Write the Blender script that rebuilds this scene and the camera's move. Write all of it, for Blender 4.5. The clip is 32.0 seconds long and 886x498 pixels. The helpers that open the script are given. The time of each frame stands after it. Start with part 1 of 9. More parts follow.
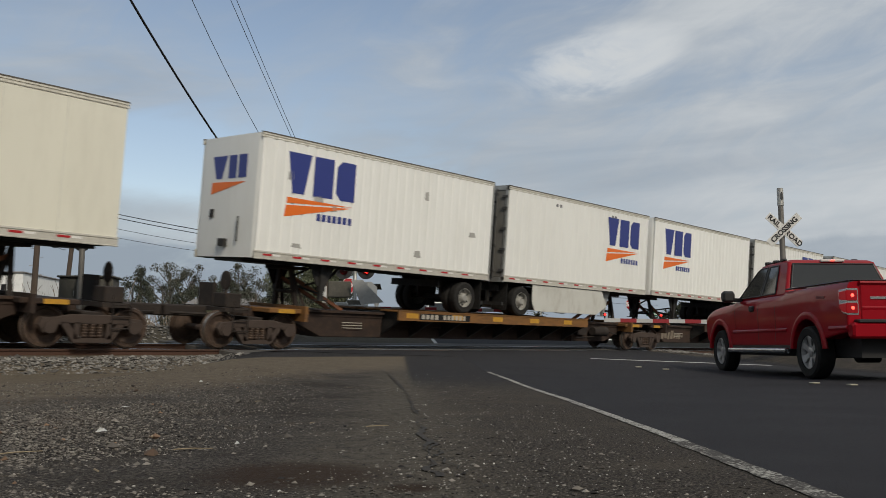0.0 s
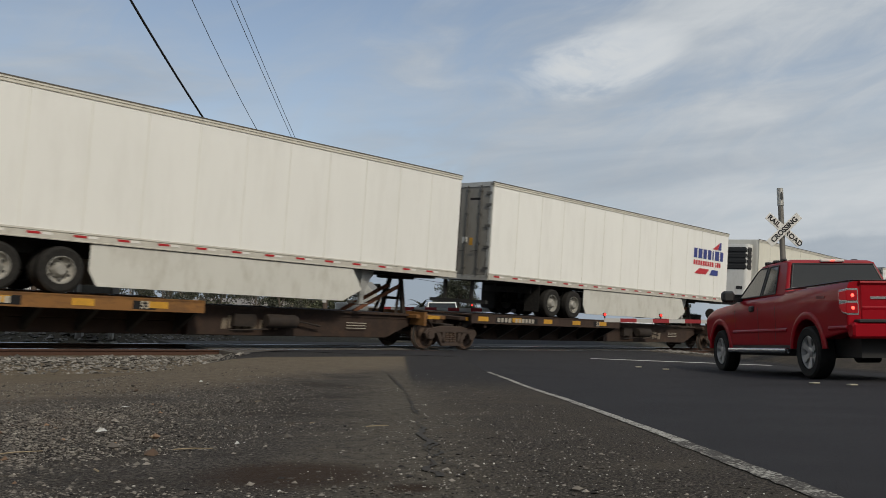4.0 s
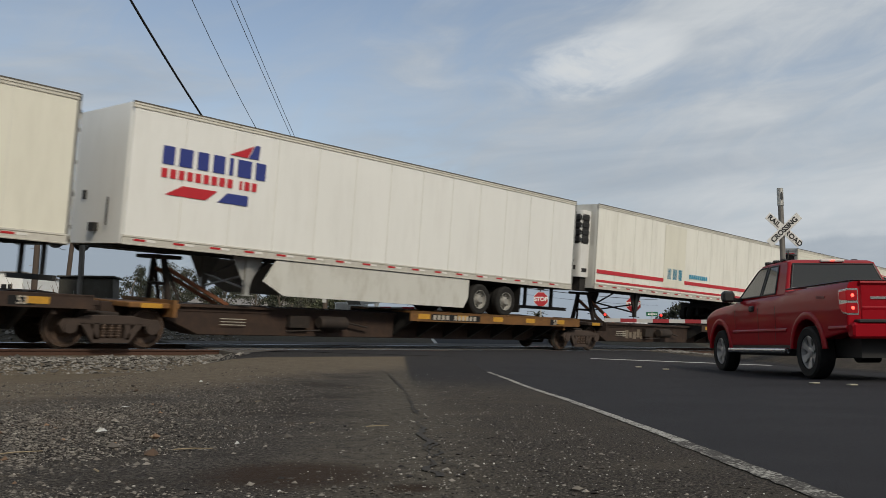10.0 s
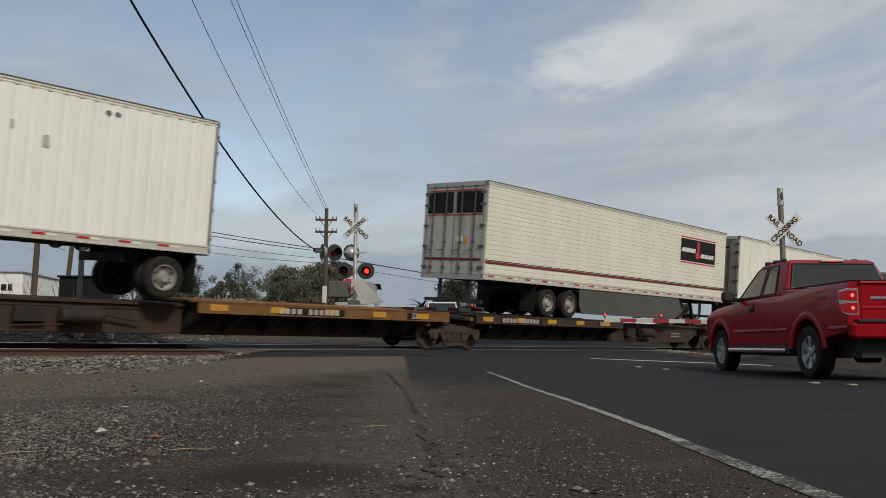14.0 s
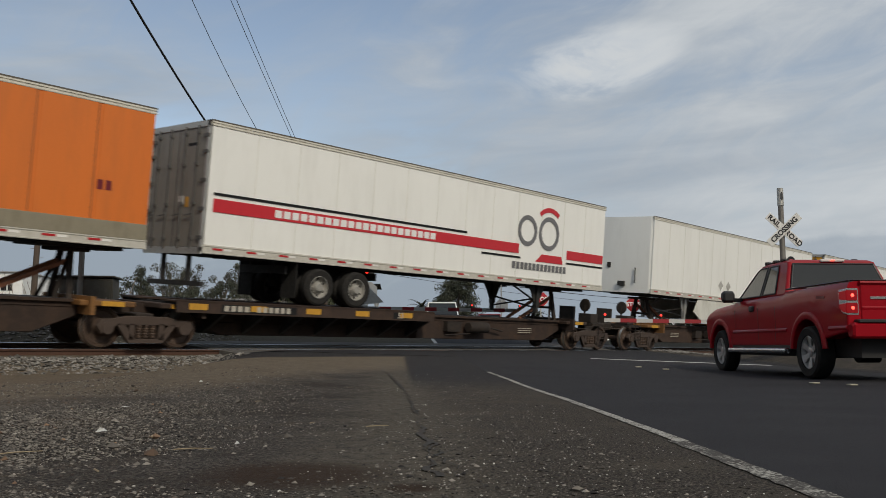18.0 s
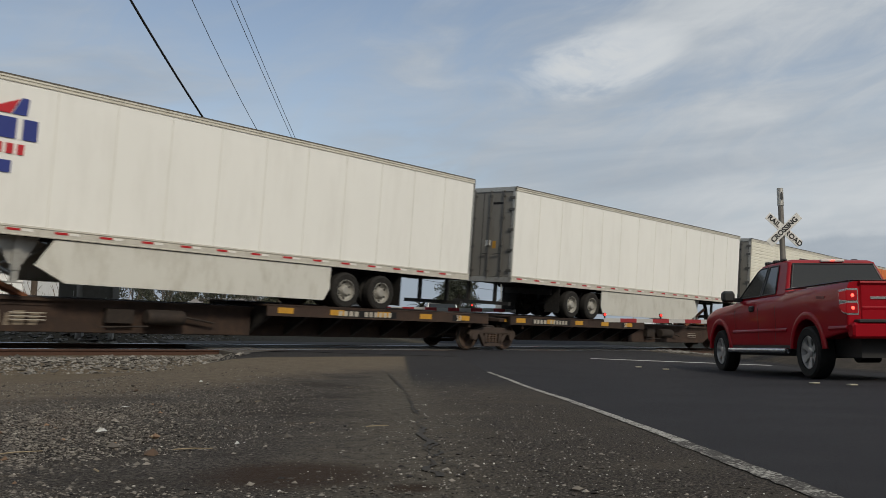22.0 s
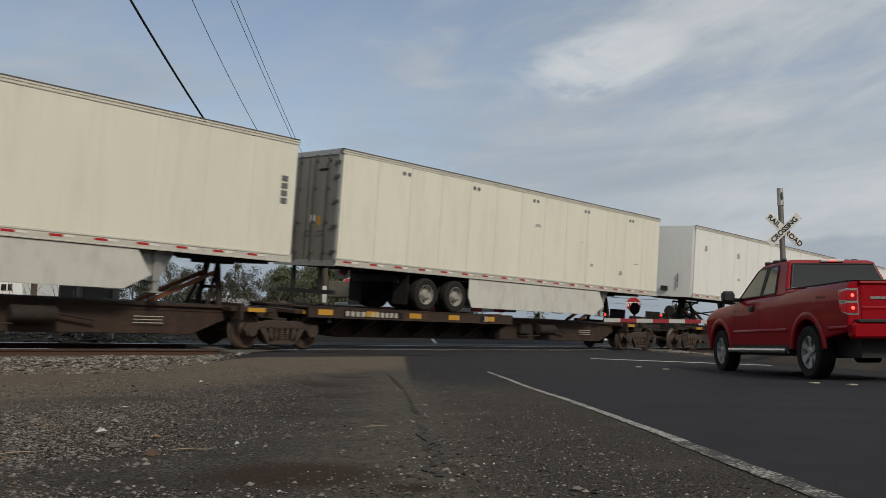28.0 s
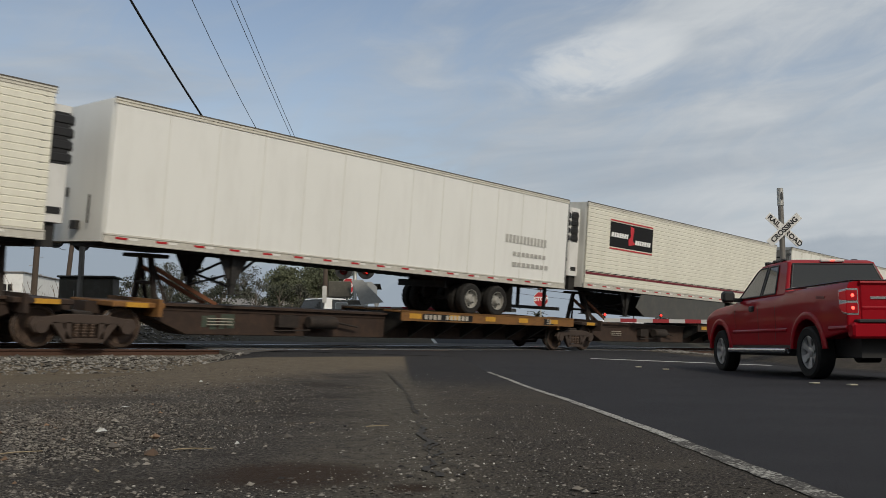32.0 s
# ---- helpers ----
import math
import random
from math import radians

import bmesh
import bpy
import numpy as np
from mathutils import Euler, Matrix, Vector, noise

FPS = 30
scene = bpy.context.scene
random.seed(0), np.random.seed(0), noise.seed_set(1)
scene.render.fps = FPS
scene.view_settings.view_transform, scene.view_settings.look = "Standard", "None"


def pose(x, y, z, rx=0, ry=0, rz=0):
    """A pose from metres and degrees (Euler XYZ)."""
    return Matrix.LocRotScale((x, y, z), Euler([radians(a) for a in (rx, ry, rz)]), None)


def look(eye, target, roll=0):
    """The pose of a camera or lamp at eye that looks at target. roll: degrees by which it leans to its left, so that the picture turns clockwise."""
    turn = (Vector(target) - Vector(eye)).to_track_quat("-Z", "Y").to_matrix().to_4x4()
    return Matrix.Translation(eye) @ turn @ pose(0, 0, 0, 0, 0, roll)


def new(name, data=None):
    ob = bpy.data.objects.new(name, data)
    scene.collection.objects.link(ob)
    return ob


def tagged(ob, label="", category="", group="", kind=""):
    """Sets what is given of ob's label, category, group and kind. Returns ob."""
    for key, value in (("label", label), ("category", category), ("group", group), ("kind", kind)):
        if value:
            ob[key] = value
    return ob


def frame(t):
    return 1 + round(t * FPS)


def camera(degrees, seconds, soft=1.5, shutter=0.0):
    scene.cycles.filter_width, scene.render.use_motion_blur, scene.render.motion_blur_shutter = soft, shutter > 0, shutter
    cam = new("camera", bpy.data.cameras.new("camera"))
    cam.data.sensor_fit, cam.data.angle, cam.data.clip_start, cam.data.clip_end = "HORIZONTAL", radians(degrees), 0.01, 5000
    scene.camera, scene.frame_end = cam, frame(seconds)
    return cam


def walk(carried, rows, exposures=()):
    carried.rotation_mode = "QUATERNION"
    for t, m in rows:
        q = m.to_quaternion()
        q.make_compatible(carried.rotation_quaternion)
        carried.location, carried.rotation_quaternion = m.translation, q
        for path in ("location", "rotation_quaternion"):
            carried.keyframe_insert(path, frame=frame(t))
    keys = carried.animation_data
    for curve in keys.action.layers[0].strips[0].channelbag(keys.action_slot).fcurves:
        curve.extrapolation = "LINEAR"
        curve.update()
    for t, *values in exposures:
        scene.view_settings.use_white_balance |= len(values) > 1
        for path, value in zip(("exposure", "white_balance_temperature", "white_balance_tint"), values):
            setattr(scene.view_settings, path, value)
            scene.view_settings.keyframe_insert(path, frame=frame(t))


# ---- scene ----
# The world: the train runs along +X on a banked track; the camera stands low beside the road. z = 0 is the ground at the camera.
EYE = Vector((0, 0, 0.42))
YAW, PITCH = radians(43.15), radians(6.677)
cam = camera(53.75, 32.0, soft=0.85, shutter=0.075)
AIM = EYE + Vector((math.cos(YAW) * math.cos(PITCH), math.sin(YAW) * math.cos(PITCH), math.sin(PITCH)))
walk(cam, [(0, look(EYE, AIM, 0.07)), (32, look(EYE, AIM, 0.07))], exposures=[(0, -0.08), (3, -0.02), (6, -0.06), (6.9, 0.02), (7.5, 0.15), (8.0, 0.26), (8.5, 0.24), (9.0, 0.14), (9.6, 0.06), (10.3, -0.04), (13, -0.06), (17, -0.08), (18, -0.08), (19, 0.03), (20, -0.04), (21, 0.05), (22, -0.05), (23.2, 0.03), (24, 0.10), (25, -0.03), (28, -0.11), (30, 0.05), (31, -0.07), (32, -0.05)])

SPEED = 29.6                      # metres a second
TRACK_Y, RAIL_Z, BANK = 18.67, 0.53, 5.0
SUN_EL, SUN_ROT = radians(36), radians(200)


def plan(depth, lateral, z=0.0):
    """A place from metres ahead of the camera and metres to its right."""
    c, s = math.cos(YAW), math.sin(YAW)
    return Vector((depth * c + lateral * s, depth * s - lateral * c, z))


ROAD_AZ = radians(46.2)


def road_pt(d, q, z=0.0):
    """A place along the road: metres ahead and metres to the right."""
    c, s = math.cos(ROAD_AZ), math.sin(ROAD_AZ)
    return Vector((d * c + q * s, d * s - q * c, z))


def road_dq(x, y):
    c, s = math.cos(ROAD_AZ), math.sin(ROAD_AZ)
    return x * c + y * s, x * s - y * c


def smooth(a, b, v):
    t = min(1, max(0, (v - a) / (b - a)))
    return t * t * (3 - 2 * t)


def height(x, y):
    """The ground: level by the camera; the road climbs to the banked track and on beyond it."""
    d, q = road_dq(x, y)
    t = max(0, y - 5.2)
    deck = min(0.042 * (t * t / 5.6 if t < 2.8 else t - 1.4), 0.44)
    beyond = 0.44 + 0.0875 * min(max(0, y - 18.0), 6.2) + 0.012 * min(max(0, y - 24.2), 20)
    if y > 17.3:
        deck = max(0.44, beyond)
    bed = 0.30 * smooth(15.7, 17.6, y) + 0.0875 * min(max(0, y - 17.6), 2.4)
    if y > 20.0:
        bed += (beyond + 0.16 - bed) * smooth(20.6, 24.0, y)
        bed += (0.66 - bed) * smooth(24.6, 27.0, y) * (1 - smooth(33.0, 60.0, y))
    on = smooth(-4.6, -2.6, q) * (1 - smooth(10.5, 13.5, q))
    bank = 0.30 * smooth(9.25, 9.95, q) * smooth(13, 18, d) * (1 - smooth(24, 27, d)) * (1 - smooth(0.2, 0.44, bed))
    return bed + (deck - bed) * on + bank


# ---- light ----
def nodes_of(tree):
    tree.nodes.clear()
    return tree.nodes, tree.links


world = bpy.data.worlds.new("sky")
scene.world = world
world.use_nodes = True
N, K = nodes_of(world.node_tree)
out = N.new("ShaderNodeOutputWorld")
bg = N.new("ShaderNodeBackground")
sky = N.new("ShaderNodeTexSky")
sky.sky_type, sky.sun_disc, sky.sun_elevation, sky.sun_rotation = "NISHITA", False, SUN_EL, SUN_ROT
sky.air_density, sky.dust_density, sky.ozone_density = 1.0, 1.2, 1.5
tc = N.new("ShaderNodeTexCoord")
sep = N.new("ShaderNodeSeparateXYZ")
K.new(tc.outputs["Generated"], sep.inputs[0])


def wmath(op, a, b=None, clamp=False):
    n = N.new("ShaderNodeMath")
    n.operation, n.use_clamp = op, clamp
    for i, v in enumerate((a, b)):
        if v is None:
            continue
        if isinstance(v, (int, float)):
            n.inputs[i].default_value = v
        else:
            K.new(v, n.inputs[i])
    return n.outputs[0]


def wmap(value, a, b, c, d):
    n = N.new("ShaderNodeMapRange")
    n.interpolation_type = "SMOOTHSTEP"
    K.new(value, n.inputs[0])
    for i, v in zip((1, 2, 3, 4), (a, b, c, d)):
        n.inputs[i].default_value = v
    return n.outputs[0]


# the clouds lie in long flat layers: across is the share of the direction to the south-east, sep Z its height
def dot(direction):
    n = N.new("ShaderNodeVectorMath")
    n.operation = "DOT_PRODUCT"
    K.new(tc.outputs["Generated"], n.inputs[0])
    n.inputs[1].default_value = direction
    return n.outputs["Value"]


across = dot((math.sin(YAW), -math.cos(YAW), 0))
along = dot((math.cos(YAW), math.sin(YAW), 0))
alt = sep.outputs["Z"]


def cloud(scale, detail, rough, flat, slope, shift, warp=0.6):
    v = N.new("ShaderNodeCombineXYZ")
    K.new(across, v.inputs[0])
    K.new(wmath("MULTIPLY", wmath("ADD", alt, wmath("MULTIPLY", across, slope)), flat), v.inputs[1])
    K.new(wmath("ADD", along, shift), v.inputs[2])
    n = N.new("ShaderNodeTexNoise")
    n.inputs["Scale"].default_value, n.inputs["Detail"].default_value = scale, detail
    n.inputs["Roughness"].default_value, n.inputs["Distortion"].default_value = rough, warp
    K.new(v.outputs[0], n.inputs["Vector"])
    return n.outputs["Fac"]


big = cloud(2.4, 6, 0.55, 2.4, -0.12, 3.1, 0.3)
wisp = cloud(6.0, 9, 0.60, 2.6, -0.22, 7.7, 1.0)
streak = cloud(4.5, 7, 0.55, 7.0, -0.05, 1.3, 0.4)


def hump(value, a, b, c, d):
    """Rises from a to b and falls from c to d."""
    return wmath("MULTIPLY", wmap(value, a, b, 0.0, 1.0), wmap(value, c, d, 1.0, 0.0))


def total(*terms):
    t = terms[0]
    for q in terms[1:]:
        t = wmath("ADD", t, q)
    return t


uneven = wmath("ADD", alt, wmath("MULTIPLY", wmath("SUBTRACT", big, 0.5), 0.10))
# the veil thickens to the south-east and towards the horizon
cover = total(wmath("MULTIPLY", big, 0.55), wmath("MULTIPLY", wisp, 0.62), wmath("MULTIPLY", across, 0.50), wmath("MULTIPLY", alt, -0.80), 0.215, wmap(across, -0.46, -0.14, 0.34, 0.0), wmap(along, 0.50, 0.80, 0.60, 0.0), wmap(alt, 0.02, 0.15, 0.30, 0.0))
cover = wmath("SUBTRACT", cover, wmath("MULTIPLY", wmath("MULTIPLY", hump(uneven, 0.150, 0.185, 0.225, 0.265), wmap(across, -0.30, -0.12, 1.0, 0.0)), 0.45))
cover = wmap(cover, 0.30, 0.86, 0.0, 0.97)
ex = wmath("DIVIDE", wmath("SUBTRACT", across, 0.168), 0.085)
ez = wmath("DIVIDE", wmath("SUBTRACT", wmath("ADD", alt, wmath("MULTIPLY", across, -0.14)), 0.292), 0.034)
lit = wmap(wmath("ADD", wmath("MULTIPLY", ex, ex), wmath("MULTIPLY", ez, ez)), 0.0, 1.7, 1.0, 0.0)
lit = wmath("MULTIPLY", lit, wmap(wisp, 0.34, 0.62, 0.15, 1.0))
pale = hump(uneven, 0.105, 0.135, 0.155, 0.185)
dull = hump(uneven, 0.165, 0.20, 0.215, 0.27)
bank = wmath("MULTIPLY", wmap(wmath("ADD", uneven, wmath("MULTIPLY", wisp, 0.03)), 0.118, 0.130, 1.0, 0.0), wmap(across, -0.05, 0.38, 1.0, 0.45))
tone = N.new("ShaderNodeMix")
tone.data_type = "RGBA"
tone.inputs[6].default_value = (0.318, 0.375, 0.445, 1)
tone.inputs[7].default_value = (0.66, 0.69, 0.71, 1)
shade = total(wmath("MULTIPLY", big, 0.35), wmath("MULTIPLY", wisp, 0.40), wmath("MULTIPLY", streak, 0.42), wmath("MULTIPLY", lit, 0.50), wmath("MULTIPLY", pale, 0.04), wmath("MULTIPLY", dull, -0.06), wmath("MULTIPLY", bank, -0.40), wmap(across, 0.10, 0.50, 0.0, 0.27))
K.new(wmap(shade, 0.30, 1.10, 0.0, 1.0), tone.inputs[0])
blue = N.new("ShaderNodeMix")
blue.data_type, blue.blend_type = "RGBA", "MULTIPLY"
blue.inputs[0].default_value = 1
blue.inputs[7].default_value = (0.178, 0.152, 0.131, 1)
K.new(sky.outputs[0], blue.inputs[6])
mixer = N.new("ShaderNodeMix")
mixer.data_type = "RGBA"
K.new(wmath("MAXIMUM", cover, lit), mixer.inputs[0])
K.new(blue.outputs[2], mixer.inputs[6])
K.new(tone.outputs[2], mixer.inputs[7])
K.new(mixer.outputs[2], bg.inputs["Color"])
bg.inputs["Strength"].default_value = 0.95
K.new(bg.outputs[0], out.inputs[0])

sun = new("sun", bpy.data.lights.new("sun", "SUN"))
sun.data.energy, sun.data.angle, sun.data.color = 2.3, radians(9), (1.0, 0.905, 0.75)
to_sun = Vector((math.sin(SUN_ROT) * math.cos(SUN_EL), math.cos(SUN_ROT) * math.cos(SUN_EL), math.sin(SUN_EL)))
sun.matrix_world = look(to_sun * 100, (0, 0, 0))


# ---- materials ----
MATS = {}


def mat(name, color, rough=0.6, metal=0.0, vary=0.15, scale=3.0, grain=40.0, bump=0.15, dirt=None, dirt_amount=0.4, stretch=(1, 1, 1), rand=0.06, coat=0.0, glow=None, spec=0.5):
    """A painted or raw surface: colour with grain and blotches, dirt streaks, fine relief."""
    if name in MATS:
        return MATS[name]
    m = bpy.data.materials.new(name)
    m.use_nodes = True
    nd, ln = nodes_of(m.node_tree)
    o = nd.new("ShaderNodeOutputMaterial")
    p = nd.new("ShaderNodeBsdfPrincipled")
    ln.new(p.outputs[0], o.inputs[0])
    p.inputs["Roughness"].default_value, p.inputs["Metallic"].default_value = rough, metal
    p.inputs["Coat Weight"].default_value, p.inputs["Specular IOR Level"].default_value = coat, spec
    c = nd.new("ShaderNodeTexCoord")
    mp = nd.new("ShaderNodeMapping")
    mp.inputs["Scale"].default_value = stretch
    ln.new(c.outputs["Object"], mp.inputs[0])
    a = nd.new("ShaderNodeTexNoise")
    a.inputs["Scale"].default_value, a.inputs["Detail"].default_value = scale, 6
    b = nd.new("ShaderNodeTexNoise")
    b.inputs["Scale"].default_value, b.inputs["Detail"].default_value = grain, 4
    ln.new(mp.outputs[0], a.inputs["Vector"])
    ln.new(c.outputs["Object"], b.inputs["Vector"])
    info = nd.new("ShaderNodeObjectInfo")

    def mth(op, x, y):
        n = nd.new("ShaderNodeMath")
        n.operation = op
        for i, v in enumerate((x, y)):
            if isinstance(v, (int, float)):
                n.inputs[i].default_value = v
            else:
                ln.new(v, n.inputs[i])
        return n.outputs[0]

    v = mth("ADD", mth("MULTIPLY", mth("SUBTRACT", a.outputs["Fac"], 0.5), vary * 2), mth("MULTIPLY", mth("SUBTRACT", b.outputs["Fac"], 0.5), vary * 1.2))
    v = mth("ADD", mth("ADD", v, 1.0), mth("MULTIPLY", mth("SUBTRACT", info.outputs["Random"], 0.5), rand * 2))
    hsv = nd.new("ShaderNodeHueSaturation")
    hsv.inputs["Color"].default_value = (*color, 1)
    ln.new(v, hsv.inputs["Value"])
    top = hsv.outputs[0]
    if dirt:
        mx = nd.new("ShaderNodeMix")
        mx.data_type = "RGBA"
        r = nd.new("ShaderNodeMapRange")
        r.inputs[1].default_value, r.inputs[2].default_value = 0.48, 0.78
        r.inputs[3].default_value, r.inputs[4].default_value = 0.0, dirt_amount
        d = nd.new("ShaderNodeTexNoise")
        d.inputs["Scale"].default_value, d.inputs["Detail"].default_value, d.inputs["Roughness"].default_value = scale * 1.7, 8, 0.65
        ln.new(mp.outputs[0], d.inputs["Vector"])
        ln.new(d.outputs["Fac"], r.inputs[0])
        ln.new(r.outputs[0], mx.inputs[0])
        ln.new(top, mx.inputs[6])
        mx.inputs[7].default_value = (*dirt, 1)
        top = mx.outputs[2]
    ln.new(top, p.inputs["Base Color"])
    if bump:
        bp = nd.new("ShaderNodeBump")
        bp.inputs["Strength"].default_value, bp.inputs["Distance"].default_value = bump, 0.01
        ln.new(b.outputs["Fac"], bp.inputs["Height"])
        ln.new(bp.outputs[0], p.inputs["Normal"])
    if glow:
        p.inputs["Emission Color"].default_value = (*glow[0], 1)
        p.inputs["Emission Strength"].default_value = glow[1]
    MATS[name] = m
    return m


GRIME = (0.30, 0.27, 0.21)
M_WHITE = mat("trailer_white", (0.83, 0.83, 0.795), 0.42, 0, 0.035, 1.2, 30, 0.03, GRIME, 0.12, (1.2, 1, 0.25), 0.05)
M_CREAM = mat("trailer_cream", (0.755, 0.735, 0.63), 0.42, 0, 0.045, 1.2, 30, 0.03, GRIME, 0.18, (1.2, 1, 0.25), 0.03)
M_DIRTY = mat("trailer_worn_white", (0.80, 0.79, 0.72), 0.5, 0, 0.06, 1.4, 25, 0.04, GRIME, 0.28, (1.3, 1, 0.22), 0.03)
M_GREYW = mat("trailer_grey_white", (0.64, 0.66, 0.62), 0.5, 0, 0.06, 1.2, 30, 0.03, GRIME, 0.30, (1.2, 1, 0.3), 0.03)
M_BLUEV = mat("trailer_pale_blue", (0.185, 0.315, 0.375), 0.5, 0, 0.06, 1.2, 30, 0.03, (0.12, 0.17, 0.18), 0.35, (1.2, 1, 0.3), 0.03)
M_ORANGE = mat("trailer_orange", (0.66, 0.165, 0.022), 0.5, 0, 0.08, 1.2, 30, 0.03, (0.30, 0.10, 0.03), 0.35, (1.2, 1, 0.25), 0.03)
M_ORANGED = mat("door_rust_orange", (0.24, 0.08, 0.03), 0.6, 0, 0.15, 2, 30, 0.05, (0.10, 0.06, 0.04), 0.6, (1, 1, 0.3), 0.05)
M_YELLOW = mat("container_yellow", (0.72, 0.36, 0.02), 0.5, 0, 0.08, 1.5, 30, 0.03, (0.30, 0.19, 0.06), 0.35, (1, 1, 0.3))
M_NAVY = mat("container_blue", (0.016, 0.027, 0.118), 0.5, 0, 0.10, 1.5, 30, 0.03, (0.035, 0.045, 0.095), 0.35, (1, 1, 0.3))
M_ALU = mat("aluminium_rail", (0.55, 0.53, 0.47), 0.55, 0.1, 0.10, 4, 60, 0.05, GRIME, 0.5)
M_GALV = mat("galvanised_steel", (0.42, 0.42, 0.40), 0.5, 0.5, 0.12, 6, 60, 0.05, (0.22, 0.20, 0.17), 0.5)
M_DOOR = mat("door_grey", (0.20, 0.193, 0.174), 0.65, 0, 0.10, 2, 30, 0.04, (0.12, 0.11, 0.10), 0.6, (1, 1, 0.3))
M_DARK = mat("chassis_black", (0.018, 0.017, 0.016), 0.7, 0, 0.25, 4, 40, 0.1, (0.07, 0.06, 0.05), 0.5)
M_RUBBER = mat("rubber", (0.018, 0.017, 0.016), 0.85, 0, 0.2, 8, 80, 0.2, (0.055, 0.05, 0.042), 0.5, spec=0.25)
M_RIM = mat("wheel_steel", (0.33, 0.32, 0.29), 0.5, 0.2, 0.15, 6, 60, 0.05, (0.20, 0.17, 0.13), 0.5)
M_RIMRED = mat("wheel_red", (0.30, 0.02, 0.03), 0.5, 0, 0.15, 6, 60, 0.05, (0.1, 0.06, 0.05), 0.4)
M_SKIRT = mat("skirt_pale", (0.58, 0.575, 0.53), 0.5, 0, 0.08, 2, 40, 0.03, GRIME, 0.5, (1, 1, 0.4))
M_SKIRTD = mat("skirt_dark", (0.075, 0.075, 0.072), 0.6, 0, 0.15, 2, 40, 0.03, (0.16, 0.14, 0.11), 0.4)
M_RED = mat("reflective_red", (0.42, 0.015, 0.02), 0.35, 0, 0.1, 10, 60, 0.02)
M_TAPEW = mat("reflective_white", (0.75, 0.74, 0.70), 0.35, 0, 0.08, 10, 60, 0.02)
M_BROWN = mat("freight_brown", (0.034, 0.020, 0.014), 0.85, 0, 0.35, 2.0, 30, 0.2, (0.085, 0.046, 0.027), 0.6, (1, 1, 1), 0.18)
M_BROWND = mat("freight_brown_dark", (0.022, 0.016, 0.013), 0.85, 0, 0.30, 3, 30, 0.2, (0.075, 0.05, 0.033), 0.5, (1, 1, 1), 0.15)
M_RUSTY = mat("freight_ochre", (0.200, 0.092, 0.024), 0.75, 0, 0.25, 1.6, 30, 0.15, (0.045, 0.028, 0.020), 0.95, (0.7, 1, 2), 0.15)
M_SAFETY = mat("safety_yellow", (0.52, 0.27, 0.025), 0.6, 0, 0.2, 5, 50, 0.05, (0.14, 0.085, 0.035), 0.65)
M_TRUCK = mat("cast_truck", (0.058, 0.040, 0.031), 0.75, 0.1, 0.3, 5, 50, 0.2, (0.05, 0.035, 0.028), 0.6, (1, 1, 1), 0.12)
M_KICK = mat("kick_rail_khaki", (0.25, 0.225, 0.165), 0.65, 0, 0.12, 2.5, 50, 0.05, (0.15, 0.125, 0.085), 0.6, (1, 1, 0.5), spec=0.25)
M_SKIRTG = mat("skirt_grey_green", (0.29, 0.285, 0.235), 0.6, 0, 0.10, 2, 40, 0.03, (0.19, 0.17, 0.13), 0.5, (1, 1, 0.4), spec=0.25)
M_TOPRAIL = mat("top_rail_pale", (0.60, 0.575, 0.50), 0.5, 0.1, 0.10, 3, 60, 0.05, (0.34, 0.31, 0.25), 0.5)
M_ROOFEDGE = mat("roof_edge_dark", (0.10, 0.09, 0.075), 0.7, 0, 0.2, 4, 60, 0.05)
M_DOORL = mat("door_pale_grey", (0.42, 0.415, 0.40), 0.6, 0, 0.08, 2, 30, 0.04, (0.24, 0.22, 0.19), 0.6, (1, 1, 0.3))
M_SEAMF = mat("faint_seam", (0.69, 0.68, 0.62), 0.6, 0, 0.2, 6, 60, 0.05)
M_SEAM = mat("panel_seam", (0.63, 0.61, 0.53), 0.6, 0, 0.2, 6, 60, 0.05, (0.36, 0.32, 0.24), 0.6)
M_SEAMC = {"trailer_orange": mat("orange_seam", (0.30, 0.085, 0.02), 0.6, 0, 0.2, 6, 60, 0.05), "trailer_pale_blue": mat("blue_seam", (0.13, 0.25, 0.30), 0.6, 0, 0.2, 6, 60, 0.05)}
M_STEELW = mat("wheel_rust", (0.07, 0.046, 0.034), 0.7, 0.3, 0.3, 6, 60, 0.15, (0.20, 0.13, 0.08), 0.5)
M_TREAD = mat("wheel_tread", (0.45, 0.43, 0.40), 0.3, 0.9, 0.1, 6, 60, 0.02)
M_STENCIL = mat("stencil_paint", (0.42, 0.39, 0.33), 0.7, 0, 0.2, 8, 60, 0.02, (0.15, 0.1, 0.07), 0.5)
M_INKBLUE = mat("sign_blue", (0.03, 0.045, 0.22), 0.45, 0, 0.06, 6, 60, 0.0)
M_INKORANGE = mat("sign_orange", (0.78, 0.16, 0.015), 0.45, 0, 0.06, 6, 60, 0.0)
M_INKRED = mat("sign_red", (0.50, 0.02, 0.03), 0.45, 0, 0.06, 6, 60, 0.0)
M_INKMAROON = mat("sign_maroon", (0.15, 0.012, 0.02), 0.45, 0, 0.06, 6, 60, 0.0)
M_INKBLACK = mat("sign_black", (0.018, 0.018, 0.019), 0.6, 0, 0.1, 6, 60, 0.0, spec=0.1)
M_INKGREY = mat("sign_grey", (0.14, 0.14, 0.145), 0.5, 0, 0.1, 6, 60, 0.0)
M_INKFADED = mat("sign_faded", (0.40, 0.39, 0.36), 0.6, 0, 0.3, 3, 30, 0.0)
